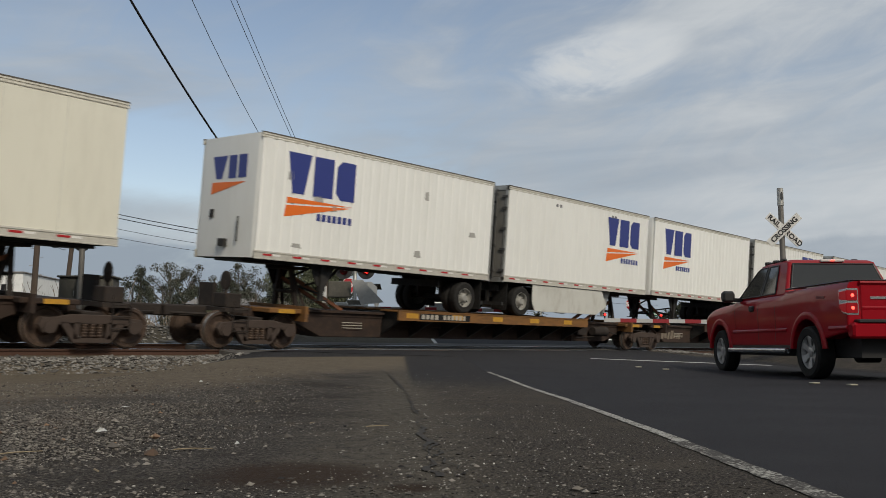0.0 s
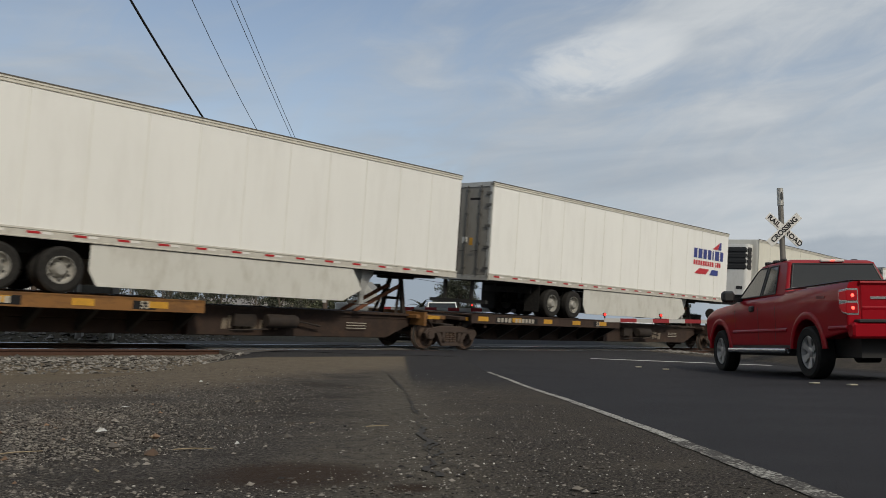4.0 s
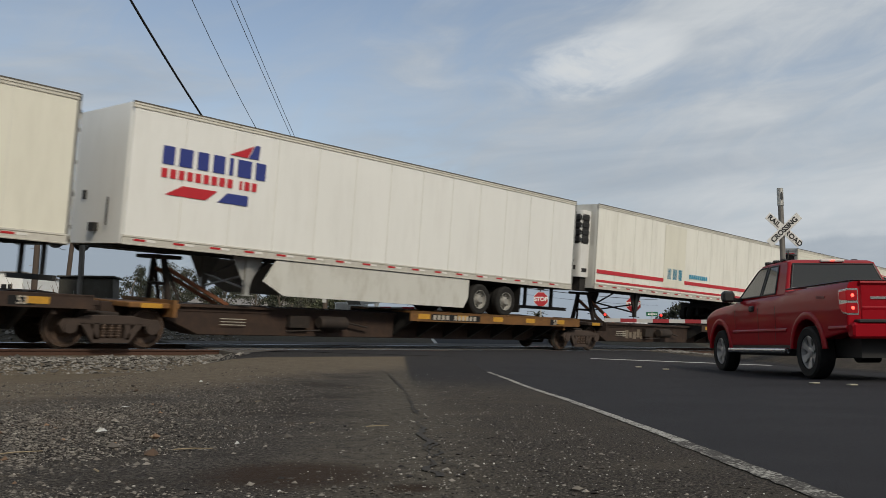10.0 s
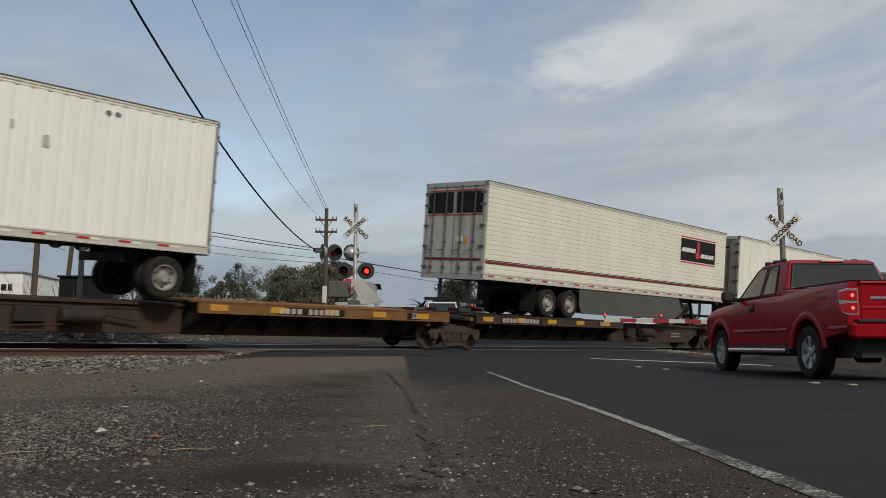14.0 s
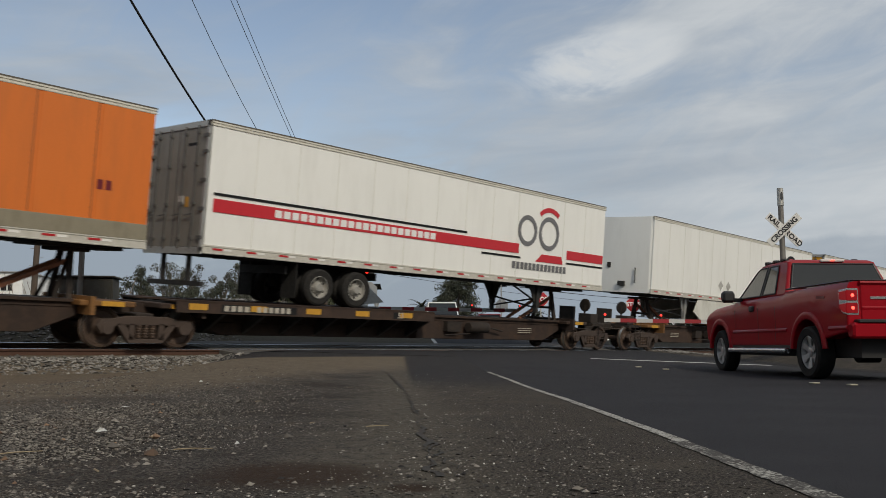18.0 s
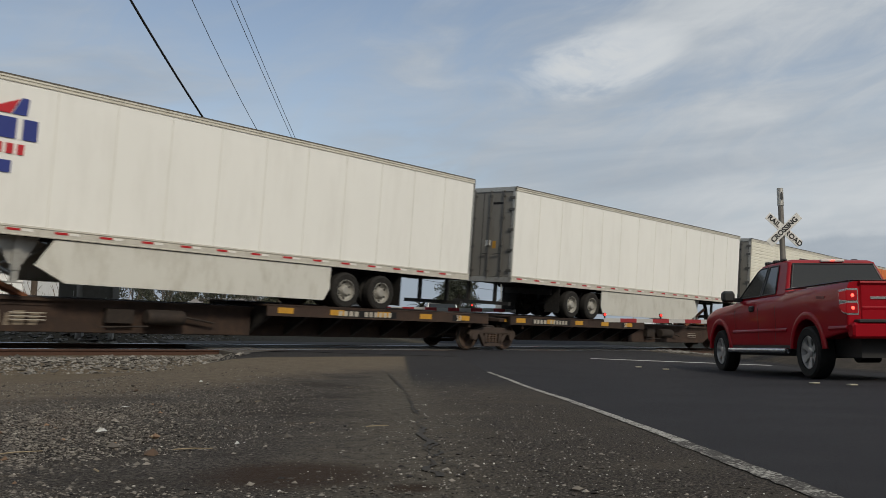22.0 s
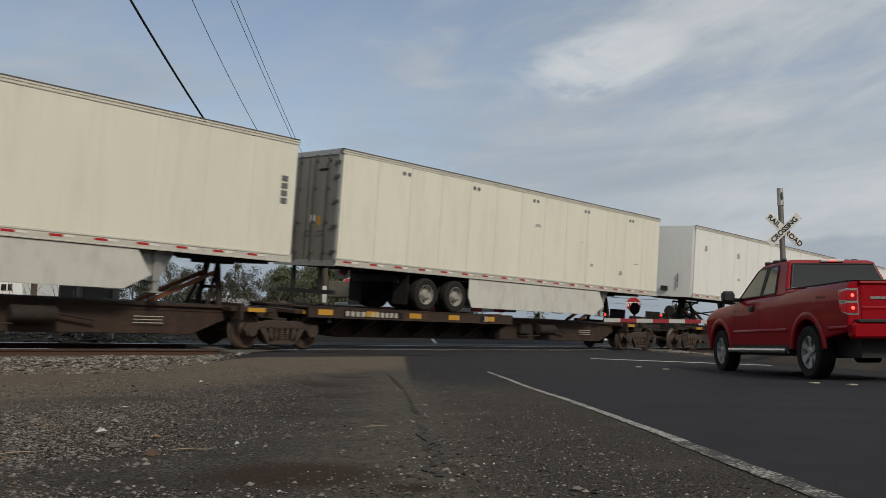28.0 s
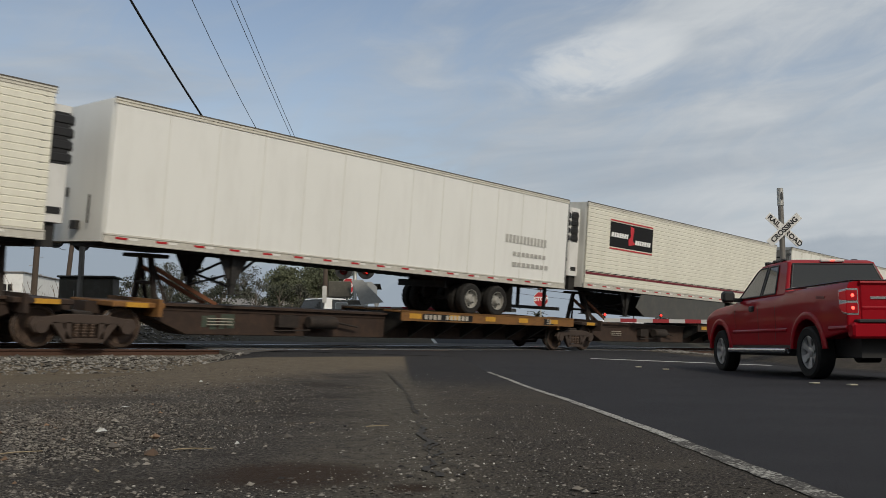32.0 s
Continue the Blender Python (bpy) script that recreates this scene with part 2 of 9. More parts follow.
M_INKGREEN = mat("sign_green", (0.006, 0.11, 0.05), 0.45, 0, 0.06, 6, 60, 0.0)
M_INKTEAL = mat("sign_teal", (0.03, 0.28, 0.45), 0.45, 0, 0.06, 6, 60, 0.0)
M_INKYEL = mat("sign_yellow", (0.85, 0.50, 0.02), 0.45, 0, 0.06, 6, 60, 0.0)
M_INKWHITE = mat("sign_white", (0.80, 0.80, 0.78), 0.45, 0, 0.05, 6, 60, 0.0)
M_GRAFY = mat("spray_yellow", (0.30, 0.31, 0.06), 0.8, 0, 0.4, 5, 30, 0.0)
M_GRAFW = mat("spray_pale", (0.19, 0.18, 0.165), 0.8, 0, 0.4, 5, 30, 0.0)
M_WELL = mat("well_car_brown", (0.058, 0.040, 0.030), 0.8, 0, 0.25, 2.5, 30, 0.15, (0.15, 0.10, 0.07), 0.5, (1, 1, 0.5), 0.1)
M_WELLTOP = mat("well_car_rail", (0.075, 0.085, 0.10), 0.7, 0, 0.2, 2.5, 30, 0.1, (0.14, 0.11, 0.09), 0.5)
M_REEFER = mat("reefer_white", (0.74, 0.74, 0.72), 0.4, 0, 0.05, 3, 40, 0.02, GRIME, 0.3, (1, 1, 0.3))
M_GRILLE = mat("grille_black", (0.015, 0.015, 0.016), 0.5, 0, 0.2, 6, 50, 0.05)
M_AMBER = mat("amber_lens", (0.7, 0.22, 0.02), 0.3)
M_FRONT = mat("front_wall_grey", (0.50, 0.50, 0.47), 0.5, 0, 0.07, 1.6, 30, 0.03, GRIME, 0.4, (1, 1, 0.3))


# ---- mesh building ----
class Shape:
    """Collects boxes, prisms, tubes and sheets into one mesh."""

    def __init__(self):
        self.v, self.f = [], []

    def add(self, verts, faces):
        n = len(self.v)
        self.v += [tuple(p) for p in verts]
        self.f += [tuple(i + n for i in f) for f in faces]
        return self

    def box(self, x0, x1, y0, y1, z0, z1, c=0.0):
        if c <= 0:
            vs = [(x, y, z) for z in (z0, z1) for y in (y0, y1) for x in (x0, x1)]
            return self.add(vs, [(0, 2, 3, 1), (4, 5, 7, 6), (0, 1, 5, 4), (2, 6, 7, 3), (0, 4, 6, 2), (1, 3, 7, 5)])
        ring = [(x0 + c, z0), (x1 - c, z0), (x1, z0 + c), (x1, z1 - c), (x1 - c, z1), (x0 + c, z1), (x0, z1 - c), (x0, z0 + c)]
        return self.prism(ring, y0, y1, c)

    def prism(self, ring, y0, y1, c=0.0):
        """A polygon in x and z, drawn out along y; c chamfers its rims a little."""
        n = len(ring)
        cx, cz = sum(p[0] for p in ring) / n, sum(p[1] for p in ring) / n
        w, h = max(abs(p[0] - cx) for p in ring) or 1, max(abs(p[1] - cz) for p in ring) or 1
        rows = [(y0, c), (y0 + c, 0), (y1 - c, 0), (y1, c)] if c else [(y0, 0), (y1, 0)]
        vs = []
        for y, k in rows:
            vs += [(cx + (p[0] - cx) * (1 - k / w), y, cz + (p[1] - cz) * (1 - k / h)) for p in ring]
        fs = [tuple(range(n)), tuple(reversed(range((len(rows) - 1) * n, len(rows) * n)))]
        for r in range(len(rows) - 1):
            fs += [(r * n + i, (r + 1) * n + i, (r + 1) * n + (i + 1) % n, r * n + (i + 1) % n) for i in range(n)]
        return self.add(vs, fs)

    def bar(self, a, b, r, seg=6, r2=None):
        """A round or square rod from a to b."""
        a, b = Vector(a), Vector(b)
        r2 = r if r2 is None else r2
        q = (b - a).to_track_quat("Z", "Y")
        vs = []
        for p, rr in ((a, r), (b, r2)):
            vs += [p + q @ Vector((rr * math.cos(2 * math.pi * i / seg + 0.785), rr * math.sin(2 * math.pi * i / seg + 0.785), 0)) for i in range(seg)]
        fs = [(i, (i + 1) % seg, seg + (i + 1) % seg, seg + i) for i in range(seg)]
        return self.add(vs, fs + [tuple(reversed(range(seg))), tuple(range(seg, 2 * seg))])

    def lathe(self, center, axis, profile, seg=20, close=True):
        """Turns (offset along the axis, radius) pairs round an axis 'x', 'y' or 'z'."""
        cx, cy, cz = center
        vs = []
        for o, r in profile:
            for i in range(seg):
                a = 2 * math.pi * i / seg
                u, w = r * math.cos(a), r * math.sin(a)
                vs.append({"y": (cx + u, cy + o, cz + w), "x": (cx + o, cy + u, cz + w), "z": (cx + u, cy + w, cz + o)}[axis])
        n = len(profile)
        fs = [(k * seg + i, k * seg + (i + 1) % seg, (k + 1) * seg + (i + 1) % seg, (k + 1) * seg + i) for k in range(n - 1) for i in range(seg)]
        if close:
            fs += [tuple(range(seg)), tuple(reversed(range((n - 1) * seg, n * seg)))]
        return self.add(vs, fs)

    def mesh(self, name, material, smooth_faces=False, weld=False):
        me = bpy.data.meshes.new(name)
        me.from_pydata([tuple(p) for p in self.v], [], self.f)
        bm = bmesh.new()
        bm.from_mesh(me)
        if weld:
            bmesh.ops.remove_doubles(bm, verts=bm.verts, dist=0.0005)
        if len(self.f) < 20000:
            bmesh.ops.recalc_face_normals(bm, faces=bm.faces)
        bm.to_mesh(me)
        bm.free()
        if smooth_faces:
            me.shade_smooth()
            me.set_sharp_from_angle(angle=radians(35))
        me.materials.append(material)
        return me


CACHE = {}


def shared(key, material, make, smooth_faces=False):
    """One mesh for all parts of that key."""
    full = key + "|" + material.name
    if full not in CACHE:
        s = Shape()
        make(s)
        CACHE[full] = s.mesh(key.split("|")[0], material, smooth_faces)
    return CACHE[full]


SMALL = {"red_tape", "white_tape", "stencil", "small_writing", "writing_bar", "band_writing", "panel_writing", "skirt_writing", "spray_paint", "scuff", "hand_hole", "insulator", "step", "logo_bar", "logo_line", "panel_seam", "rivet", "number_bar", "spring", "shield_lines", "logo_gap", "door_seal", "lettering", "floor_frame", "logo_swoosh"}


def part(name, mesh, parent, label="", at=None):
    ob = new(name, mesh)
    ob.parent = parent
    if name in SMALL:
        ob["kind"] = "stuff"
    if at is not None:
        ob.matrix_basis = at
    if label:
        ob["label"] = label
    return ob


def bevel(ob, width, seg=2):
    m = ob.modifiers.new("bevel", "BEVEL")
    m.width, m.segments, m.limit_method, m.angle_limit = width, seg, "ANGLE", radians(30)
    return ob


TEXTS = {}


def text_mesh(words, size, material, spacing=1.0, bold=0.0, shear=0.0):
    """Flat letters in the x-z plane, facing -y, centred."""
    key = (words, size, material.name, spacing, bold, shear)
    if key not in TEXTS:
        cu = bpy.data.curves.new("words", "FONT")
        cu.body, cu.size, cu.align_x, cu.align_y, cu.space_character, cu.offset, cu.shear = words, size, "CENTER", "CENTER", spacing, bold, shear
        cu.extrude = 0.002
        tmp = new("words", cu)
        bpy.context.view_layer.update()
        me = bpy.data.meshes.new_from_object(tmp.evaluated_get(bpy.context.evaluated_depsgraph_get()))
        bpy.data.objects.remove(tmp)
        me.transform(Matrix.Rotation(radians(90), 4, "X"))
        me.materials.clear()
        me.materials.append(material)
        TEXTS[key] = me
    return TEXTS[key]


# ---- the train ----
WID = 2.59
HALF = WID / 2
Z0, Z1 = 2.165, 5.185               # trailer box over the rail head
MOVERS = []                       # (thing, place along the track at 0 s, tilt)


def train_thing(name, x, label, category, group="", tilt=0.0):
    """tilt: degrees by which the leading end rides lower."""
    ob = new(name)
    ob.matrix_basis = pose(x, TRACK_Y, RAIL_Z, BANK, tilt)
    tagged(ob, label, category, group)
    MOVERS.append((ob, x, tilt))
    return ob


def side_wall(s, L, style, y_in, out):
    """A trailer's side: one pressed sheet with the posts, seams, waves or ribs of its kind. out: -1 near, 1 far."""
    z0, z1 = Z0 + 0.19, Z1 - 0.09
    x0, x1 = -L / 2 + 0.03, L / 2 - 0.03
    y = y_in
    pts = []
    if style == "rib":                       # horizontal beads
        n = 19
        for i in range(n):
            a, w = z0 + (z1 - z0) * i / n, (z1 - z0) / n
            pts += [(a, 0.0), (a + w * 0.10, 0.0), (a + w * 0.16, 0.011), (a + w * 0.94, 0.011)]
        pts.append((z1, 0.0))
        vs = [(x, y + out * h, z) for z, h in pts for x in (x0, x1)]
    else:
        if style == "wave":                  # pressed vertical corrugation
            n, prof = int(L / 0.31), ((0, 0.0), (0.22, 0.0), (0.30, 0.017), (0.92, 0.017))
        elif style == "post":                # wide plates between riveted posts
            n, prof = max(6, round(L / 1.24)), ((0, 0.0), (0.07, 0.0), (0.075, 0.012), (0.995, 0.012))
        else:                                # smooth sheets, butted
            n, prof = max(6, round(L / 1.22)), ((0, 0.0), (0.006, 0.0), (0.008, 0.004), (0.998, 0.004))
        for i in range(n):
            a, w = x0 + (x1 - x0) * i / n, (x1 - x0) / n
            pts += [(a + w * f, h) for f, h in prof]
        pts.append((x1, 0.0))
        vs = [(x, y + out * h, z) for x, h in pts for z in (z0, z1)]
    n = len(pts)
    fs = [(2 * i, 2 * i + 2, 2 * i + 3, 2 * i + 1) for i in range(n - 1)]
    back = y - out * 0.03
    m_ = len(vs)
    vs += [(x0, back, z0), (x1, back, z0), (x1, back, z1), (x0, back, z1)]
    fs.append((m_, m_ + 1, m_ + 2, m_ + 3))
    if style == "rib":
        fs += [(0, 1, m_ + 1, m_), (2 * n - 2, 2 * n - 1, m_ + 2, m_ + 3)]
    else:
        fs += [(0, 1, m_ + 3, m_), (2 * n - 2, 2 * n - 1, m_ + 2, m_ + 1)]
    s.add(vs, fs)


def wheel(parent, x, y, z, out, rim_mat, r=0.47):
    """A pair of truck tyres on a hub; out: the side that faces outwards."""
    def tyre(s):
        for o in (0, -0.33):
            o = o * out
            s.lathe((0, 0, 0), "y", [(o + out * d, q) for d, q in ((-0.12, r * 0.60), (-0.13, r * 0.88), (-0.10, r * 0.985), (-0.05, r), (0.05, r), (0.10, r * 0.985), (0.13, r * 0.88), (0.12, r * 0.60))], 24, False)

    def rim(s):
        s.lathe((0, 0, 0), "y", [(out * d, q) for d, q in ((-0.45, r * 0.60), (0.10, r * 0.60), (0.115, r * 0.62), (0.12, r * 0.57), (0.04, r * 0.52), (-0.01, r * 0.36), (0.05, r * 0.30), (0.11, r * 0.24), (0.13, r * 0.20), (0.13, 0.001))], 20, False)
        for k in range(8):
            a = k * math.pi / 4
            s.lathe((r * 0.36 * math.cos(a), out * 0.02, r * 0.36 * math.sin(a)), "y", [(0, 0.018), (out * 0.05, 0.018)], 6)

    def hub(s):
        for k in range(6):
            a = (k + 0.5) * math.pi / 3
            s.lathe((r * 0.44 * math.cos(a), out * 0.028, r * 0.44 * math.sin(a)), "y", [(0, 0.033), (out * 0.012, 0.033)], 8)

    w = part("wheel", shared("tyre|%.2f%d" % (r, out), M_RUBBER, tyre, True), parent, "", pose(x, y, z))
    part("rim", shared("rim|%.2f%d" % (r, out), rim_mat, rim, True), w, "round steel rim with hand holes")
    part("hand_hole", shared("hand_hole|%.2f%d" % (r, out), M_DARK, hub), w)


def decal(parent, name, pts, material, x, z, label=""):
    """A flat sign on the near side: polygons of (x, z) offsets."""
    s = Shape()
    for ring in pts:
        s.prism([(p[0], p[1]) for p in ring], -0.002, 0.002)
    part(name, s.mesh(name, material), parent, label, pose(x, -HALF - 0.018, z))


def blk(x0, x1, z0, z1, lean=0.0):
    h = (z1 - z0) * lean
    return [(x0, z0), (x1, z0), (x1 + h, z1), (x0 + h, z1)]


def disc(cx, cz, rx, rz, n=24):
    return [(cx + rx * math.cos(2 * math.pi * i / n), cz + rz * math.sin(2 * math.pi * i / n)) for i in range(n)]


def row_of(x, z, h, widths, gap, lean=0.0):
    """A line of writing reduced to plain blocks."""
    o, out_ = x, []
    for w in widths:
        if w > 0:
            out_.append(blk(o, o + w, z, z + h, lean))
        o += abs(w) + gap
    return out_


def logo_wedge(p, x, z, k=1.0, ink=None):
    """Three bold blue shapes over an orange wedge and a blue bar."""
    ink = ink or M_INKBLUE
    decal(p, "logo", [[(0.02 * k, 1.0 * k), (0.74 * k, 1.0 * k), (0.56 * k, 0), (0.20 * k, 0)], blk(0.84 * k, 1.46 * k, 0, 1.0 * k), [(1.56 * k, 0.16 * k), (1.72 * k, 0), (2.18 * k, 0), (2.18 * k, 1.0 * k), (1.72 * k, 1.0 * k), (1.56 * k, 0.84 * k)]], ink, x, z, "three bold dark blue blocks")
    decal(p, "logo_wedge", [[(0.05 * k, -0.26 * k), (2.15 * k, -0.13 * k), (0.06 * k, -0.11 * k)], [(0, -0.60 * k), (2.12 * k, -0.16 * k), (0.04 * k, -0.31 * k)]], M_INKORANGE, x, z, "orange wedge")
    decal(p, "logo_bar", row_of(1.0 * k, -0.60 * k, 0.18 * k, [0.12 * k] * 7, 0.05 * k), ink, x, z)


def logo_discs(p, x, z, ink=None, faded=False):
    """A line of bold letters as plain blocks over a rule with four discs."""
    top = M_INKFADED if faded else M_INKBLUE
    decal(p, "logo", row_of(0.05, 0.0, 0.62, [0.46, 0.34, 0.34, 0.16, 0.46, 0.44, 0.44, 0.38], 0.05, 0.25), top, x, z, "slanting blue lettering shapes")
    decal(p, "logo_line", row_of(3.75, -0.02, 0.40, [0.24, 0.24, 0.12, 0.26, 0.26, 0.24, 0.18, 0.22, -0.1, 0.10, 0.26, 0.26], 0.06), top, x, z)
    decal(p, "logo_rule", [blk(0, 6.75, -0.14, -0.08)], M_INKBLUE, x, z)
    for cx in (0.72, 1.42, 5.75, 6.32):
        decal(p, "logo_disc", [disc(cx, -0.55, 0.31, 0.36)], M_INKBLUE, x, z, "round blue disc")


def logo_flag(p, x, z, k=1.17):
    """Blue capitals and a red line over slanting red and blue bars."""
    def sc(rings):
        return [[(a * k, b * k) for a, b in r] for r in rings]
    decal(p, "logo", sc(row_of(0, 0, 0.34, [0.24, 0.28, 0.24, 0.26, 0.09, 0.32, 0.24], 0.10)), M_INKBLUE, x, z, "dark blue lettering shapes")
    decal(p, "logo_line", sc(row_of(0, -0.25, 0.17, [0.12] * 9 + [-0.05, 0.06, 0.12, 0.11], 0.055)), M_INKRED, x, z)
    decal(p, "logo_swoosh", sc([[(0.1, -0.56), (0.95, -0.56), (1.2, -0.36), (0.45, -0.36)], [(1.40, 0.40), (1.82, 0.40), (1.95, 0.66)]]), M_INKRED, x, z, "slanting red bar")
    decal(p, "logo_swoosh", sc([[(1.22, -0.56), (1.90, -0.56), (1.90, -0.36), (1.42, -0.36)], [(1.84, 0.40), (2.08, 0.40), (2.10, 0.68), (1.98, 0.68)]]), M_INKBLUE, x, z, "slanting blue bar")


def logo_shield(p, x, z, k=0.885):
    """A dark tag and grey capitals above a dark shield."""
    def sc(rings):
        return [[(a * k, b) for a, b in r] for r in rings]
    decal(p, "logo_tag", sc([[(0, 0), (0.14, 0.24), (0.14, 0.55), (0.3, 0.45), (0.3, 0.0)], [(0.14, 0.55), (0.3, 0.45), (1.85, 0.45), (1.65, 0.58)]] + row_of(0.40, -0.02, 0.38, [0.24, 0.24, 0.10, 0.34, 0.24], 0.07)), M_INKBLACK, x, z, "black tag")
    decal(p, "logo", sc(row_of(2.15, -0.06, 0.40, [0.09, 0.36, 0.30, 0.28, 0.32, 0.44, 0.38, 0.34, 0.36, 0.26], 0.09)), M_INKGREY, x, z, "dark grey lettering shapes")
    decal(p, "logo_shield", sc([[(2.0, -0.33), (3.03, -0.25), (4.06, -0.33), (3.82, -1.02), (3.03, -1.32), (2.24, -1.02)]]), M_INKGREY, x, z, "dark grey shield")
    s = Shape()
    for r in sc([[(2.55, -1.02), (2.70, -1.10), (2.98, -0.42), (2.82, -0.42)], [(3.12, -0.42), (3.26, -0.42), (3.30, -0.64), (3.12, -0.64)], [(3.12, -0.72), (3.32, -0.72), (3.36, -0.98), (3.10, -0.98)]]):
        s.prism(r, -0.006, -0.003)
    part("shield_lines", s.mesh("shield_lines", M_INKWHITE), p, "", pose(x, -HALF - 0.018, z))
    decal(p, "small_writing", row_of(1.2, -1.66, 0.12, [0.14] * 14, 0.08), M_INKGREY, x, z)
    for a in (-3.2, 5.7):
        decal(p, "yellow_label", [blk(0, 0.24, 0, 0.34)], M_SAFETY, x + a, Z0 + 0.26)


def logo_black_panel(p, x, z):
    """A black panel between red rules, with a red figure and pale writing blocks."""
    decal(p, "logo_panel", [blk(0, 3.0, 0, 0.90)], M_INKBLACK, x, z, "black panel")
    decal(p, "panel_rule", [blk(0, 3.0, -0.09, -0.04), blk(0, 3.0, 0.94, 0.99)], M_INKRED, x, z, "red rule")
    s = Shape()
    s.prism([(1.30, 0.12), (1.75, 0.20), (1.55, 0.35), (1.62, 0.80), (1.36, 0.86), (1.40, 0.45), (1.25, 0.35)], -0.007, -0.003)
    part("panel_figure", s.mesh("panel_figure", M_INKRED), p, "red figure", pose(x, -HALF - 0.018, z))
    s = Shape()
    for r in row_of(0.08, 0.36, 0.17, [0.15, 0.13, 0.14, 0.13, 0.14, 0.13, 0.12], 0.03, 0.2) + row_of(1.72, 0.20, 0.17, [0.14, 0.13, 0.13, 0.13, 0.14, 0.13, 0.12], 0.03, 0.2):
        s.prism(r, -0.007, -0.003)
    part("panel_writing", s.mesh("panel_writing", M_INKWHITE), p, "", pose(x, -HALF - 0.018, z))


def stripe(p, L, z, h, material, label):
    decal(p, "stripe", [blk(-L / 2 + 0.05, L / 2 - 0.05, 0, h)], material, 0, z, label)


def logo_ball(p, x, z, r=0.92):
    """A red ball in a black ring with a yellow block figure."""
    decal(p, "logo_ring", [disc(0, 0, r, r, 40)], M_INKBLACK, x, z, "black ring")
    s = Shape()
    s.prism(disc(0.04, 0.0, r * 0.84, r * 0.86, 36), -0.008, -0.003)
    part("logo_ball", s.mesh("logo_ball", M_INKRED), p, "red ball", pose(x, -HALF - 0.018, z))
    s = Shape()
    k = r / 0.92
    for ring in ([(-0.75, -0.55), (0.30, -0.55), (0.36, -0.26), (-0.67, -0.26)], [(-0.63, -0.13), (0.36, -0.13), (0.43, 0.12), (-0.56, 0.12)], [(-0.53, 0.23), (0.50, 0.23), (0.57, 0.50), (-0.45, 0.50)]):
        s.prism([(a * k, b * k) for a, b in ring], -0.03, -0.009)
    part("logo_figure", s.mesh("logo_figure", M_INKYEL), p, "yellow block figure", pose(x, -HALF - 0.018, z))


def logo_ring(p, x, z):
    """Green capitals, an oval and a rising green field."""
    decal(p, "logo", row_of(-5.9, 0, 0.50, [0.36, 0.36, 0.36, 0.34, -0.2, 0.4, 0.4, 0.38, 0.38, 0.36, 0.36, 0.36], 0.10), M_INKGREEN, x, z, "green lettering shapes")
    n = 28
    ring = [(1.0 + 1.03 * math.cos(2 * math.pi * i / n), 0.20 + 0.60 * math.sin(2 * math.pi * i / n)) for i in range(n)]
    inner = [(1.0 + 0.92 * math.cos(2 * math.pi * i / n), 0.20 + 0.50 * math.sin(2 * math.pi * i / n)) for i in range(n)]
    decal(p, "logo_oval", [[ring[i], ring[(i + 1) % n], inner[(i + 1) % n], inner[i]] for i in range(n)] + row_of(0.55, 0.0, 0.38, [0.24, 0.24, 0.24], 0.05, 0.25), M_INKGREEN, x, z, "green oval")
    decal(p, "green_field", [[(-13.2, -0.62), (-13.2, -0.68), (-9, -0.76), (2.75, -0.76), (2.75, -0.68)], [(-9, -0.76), (-4.5, -1.05), (-1.5, -1.55), (2.75, -1.55), (2.75, -0.76)]], M_INKGREEN, x, z, "rising green field")


def logo_waves(p, x, z):
    """Teal blocks with dark red waves before and behind."""
    decal(p, "logo", row_of(0, 0, 0.62, [0.36, 0.42, 0.36], 0.05, 0.25), M_INKTEAL, x, z, "teal lettering shapes")

    def wave(a, b, z_a, z_b, th):
        n = 14
        up_ = [(a + (b - a) * i / n, z_a + (z_b - z_a) * (0.5 - 0.5 * math.cos(math.pi * i / n)) + th * math.sin(math.pi * i / n)) for i in range(n + 1)]
        dn = [(q[0], q[1] - th * (1 - i / n) * 0.9 - 0.02) for i, q in enumerate(up_)]
        return [[dn[i], dn[i + 1], up_[i + 1], up_[i]] for i in range(n)]
    decal(p, "wave", wave(-7.2, 1.3, 0.62, 1.12, 0.20) + wave(-7.2, 0.9, 0.36, 1.05, 0.16), M_INKMAROON, x, z, "dark red wave")
    decal(p, "wave", wave(8.6, 0.9, 0.30, -0.30, 0.20) + wave(8.6, 1.4, 0.06, -0.36, 0.16), M_INKMAROON, x, z, "dark red wave")
    decal(p, "small_writing", row_of(-7.0, 0.14, 0.08, [0.3] * 14, 0.06), M_INKBLUE, x, z)


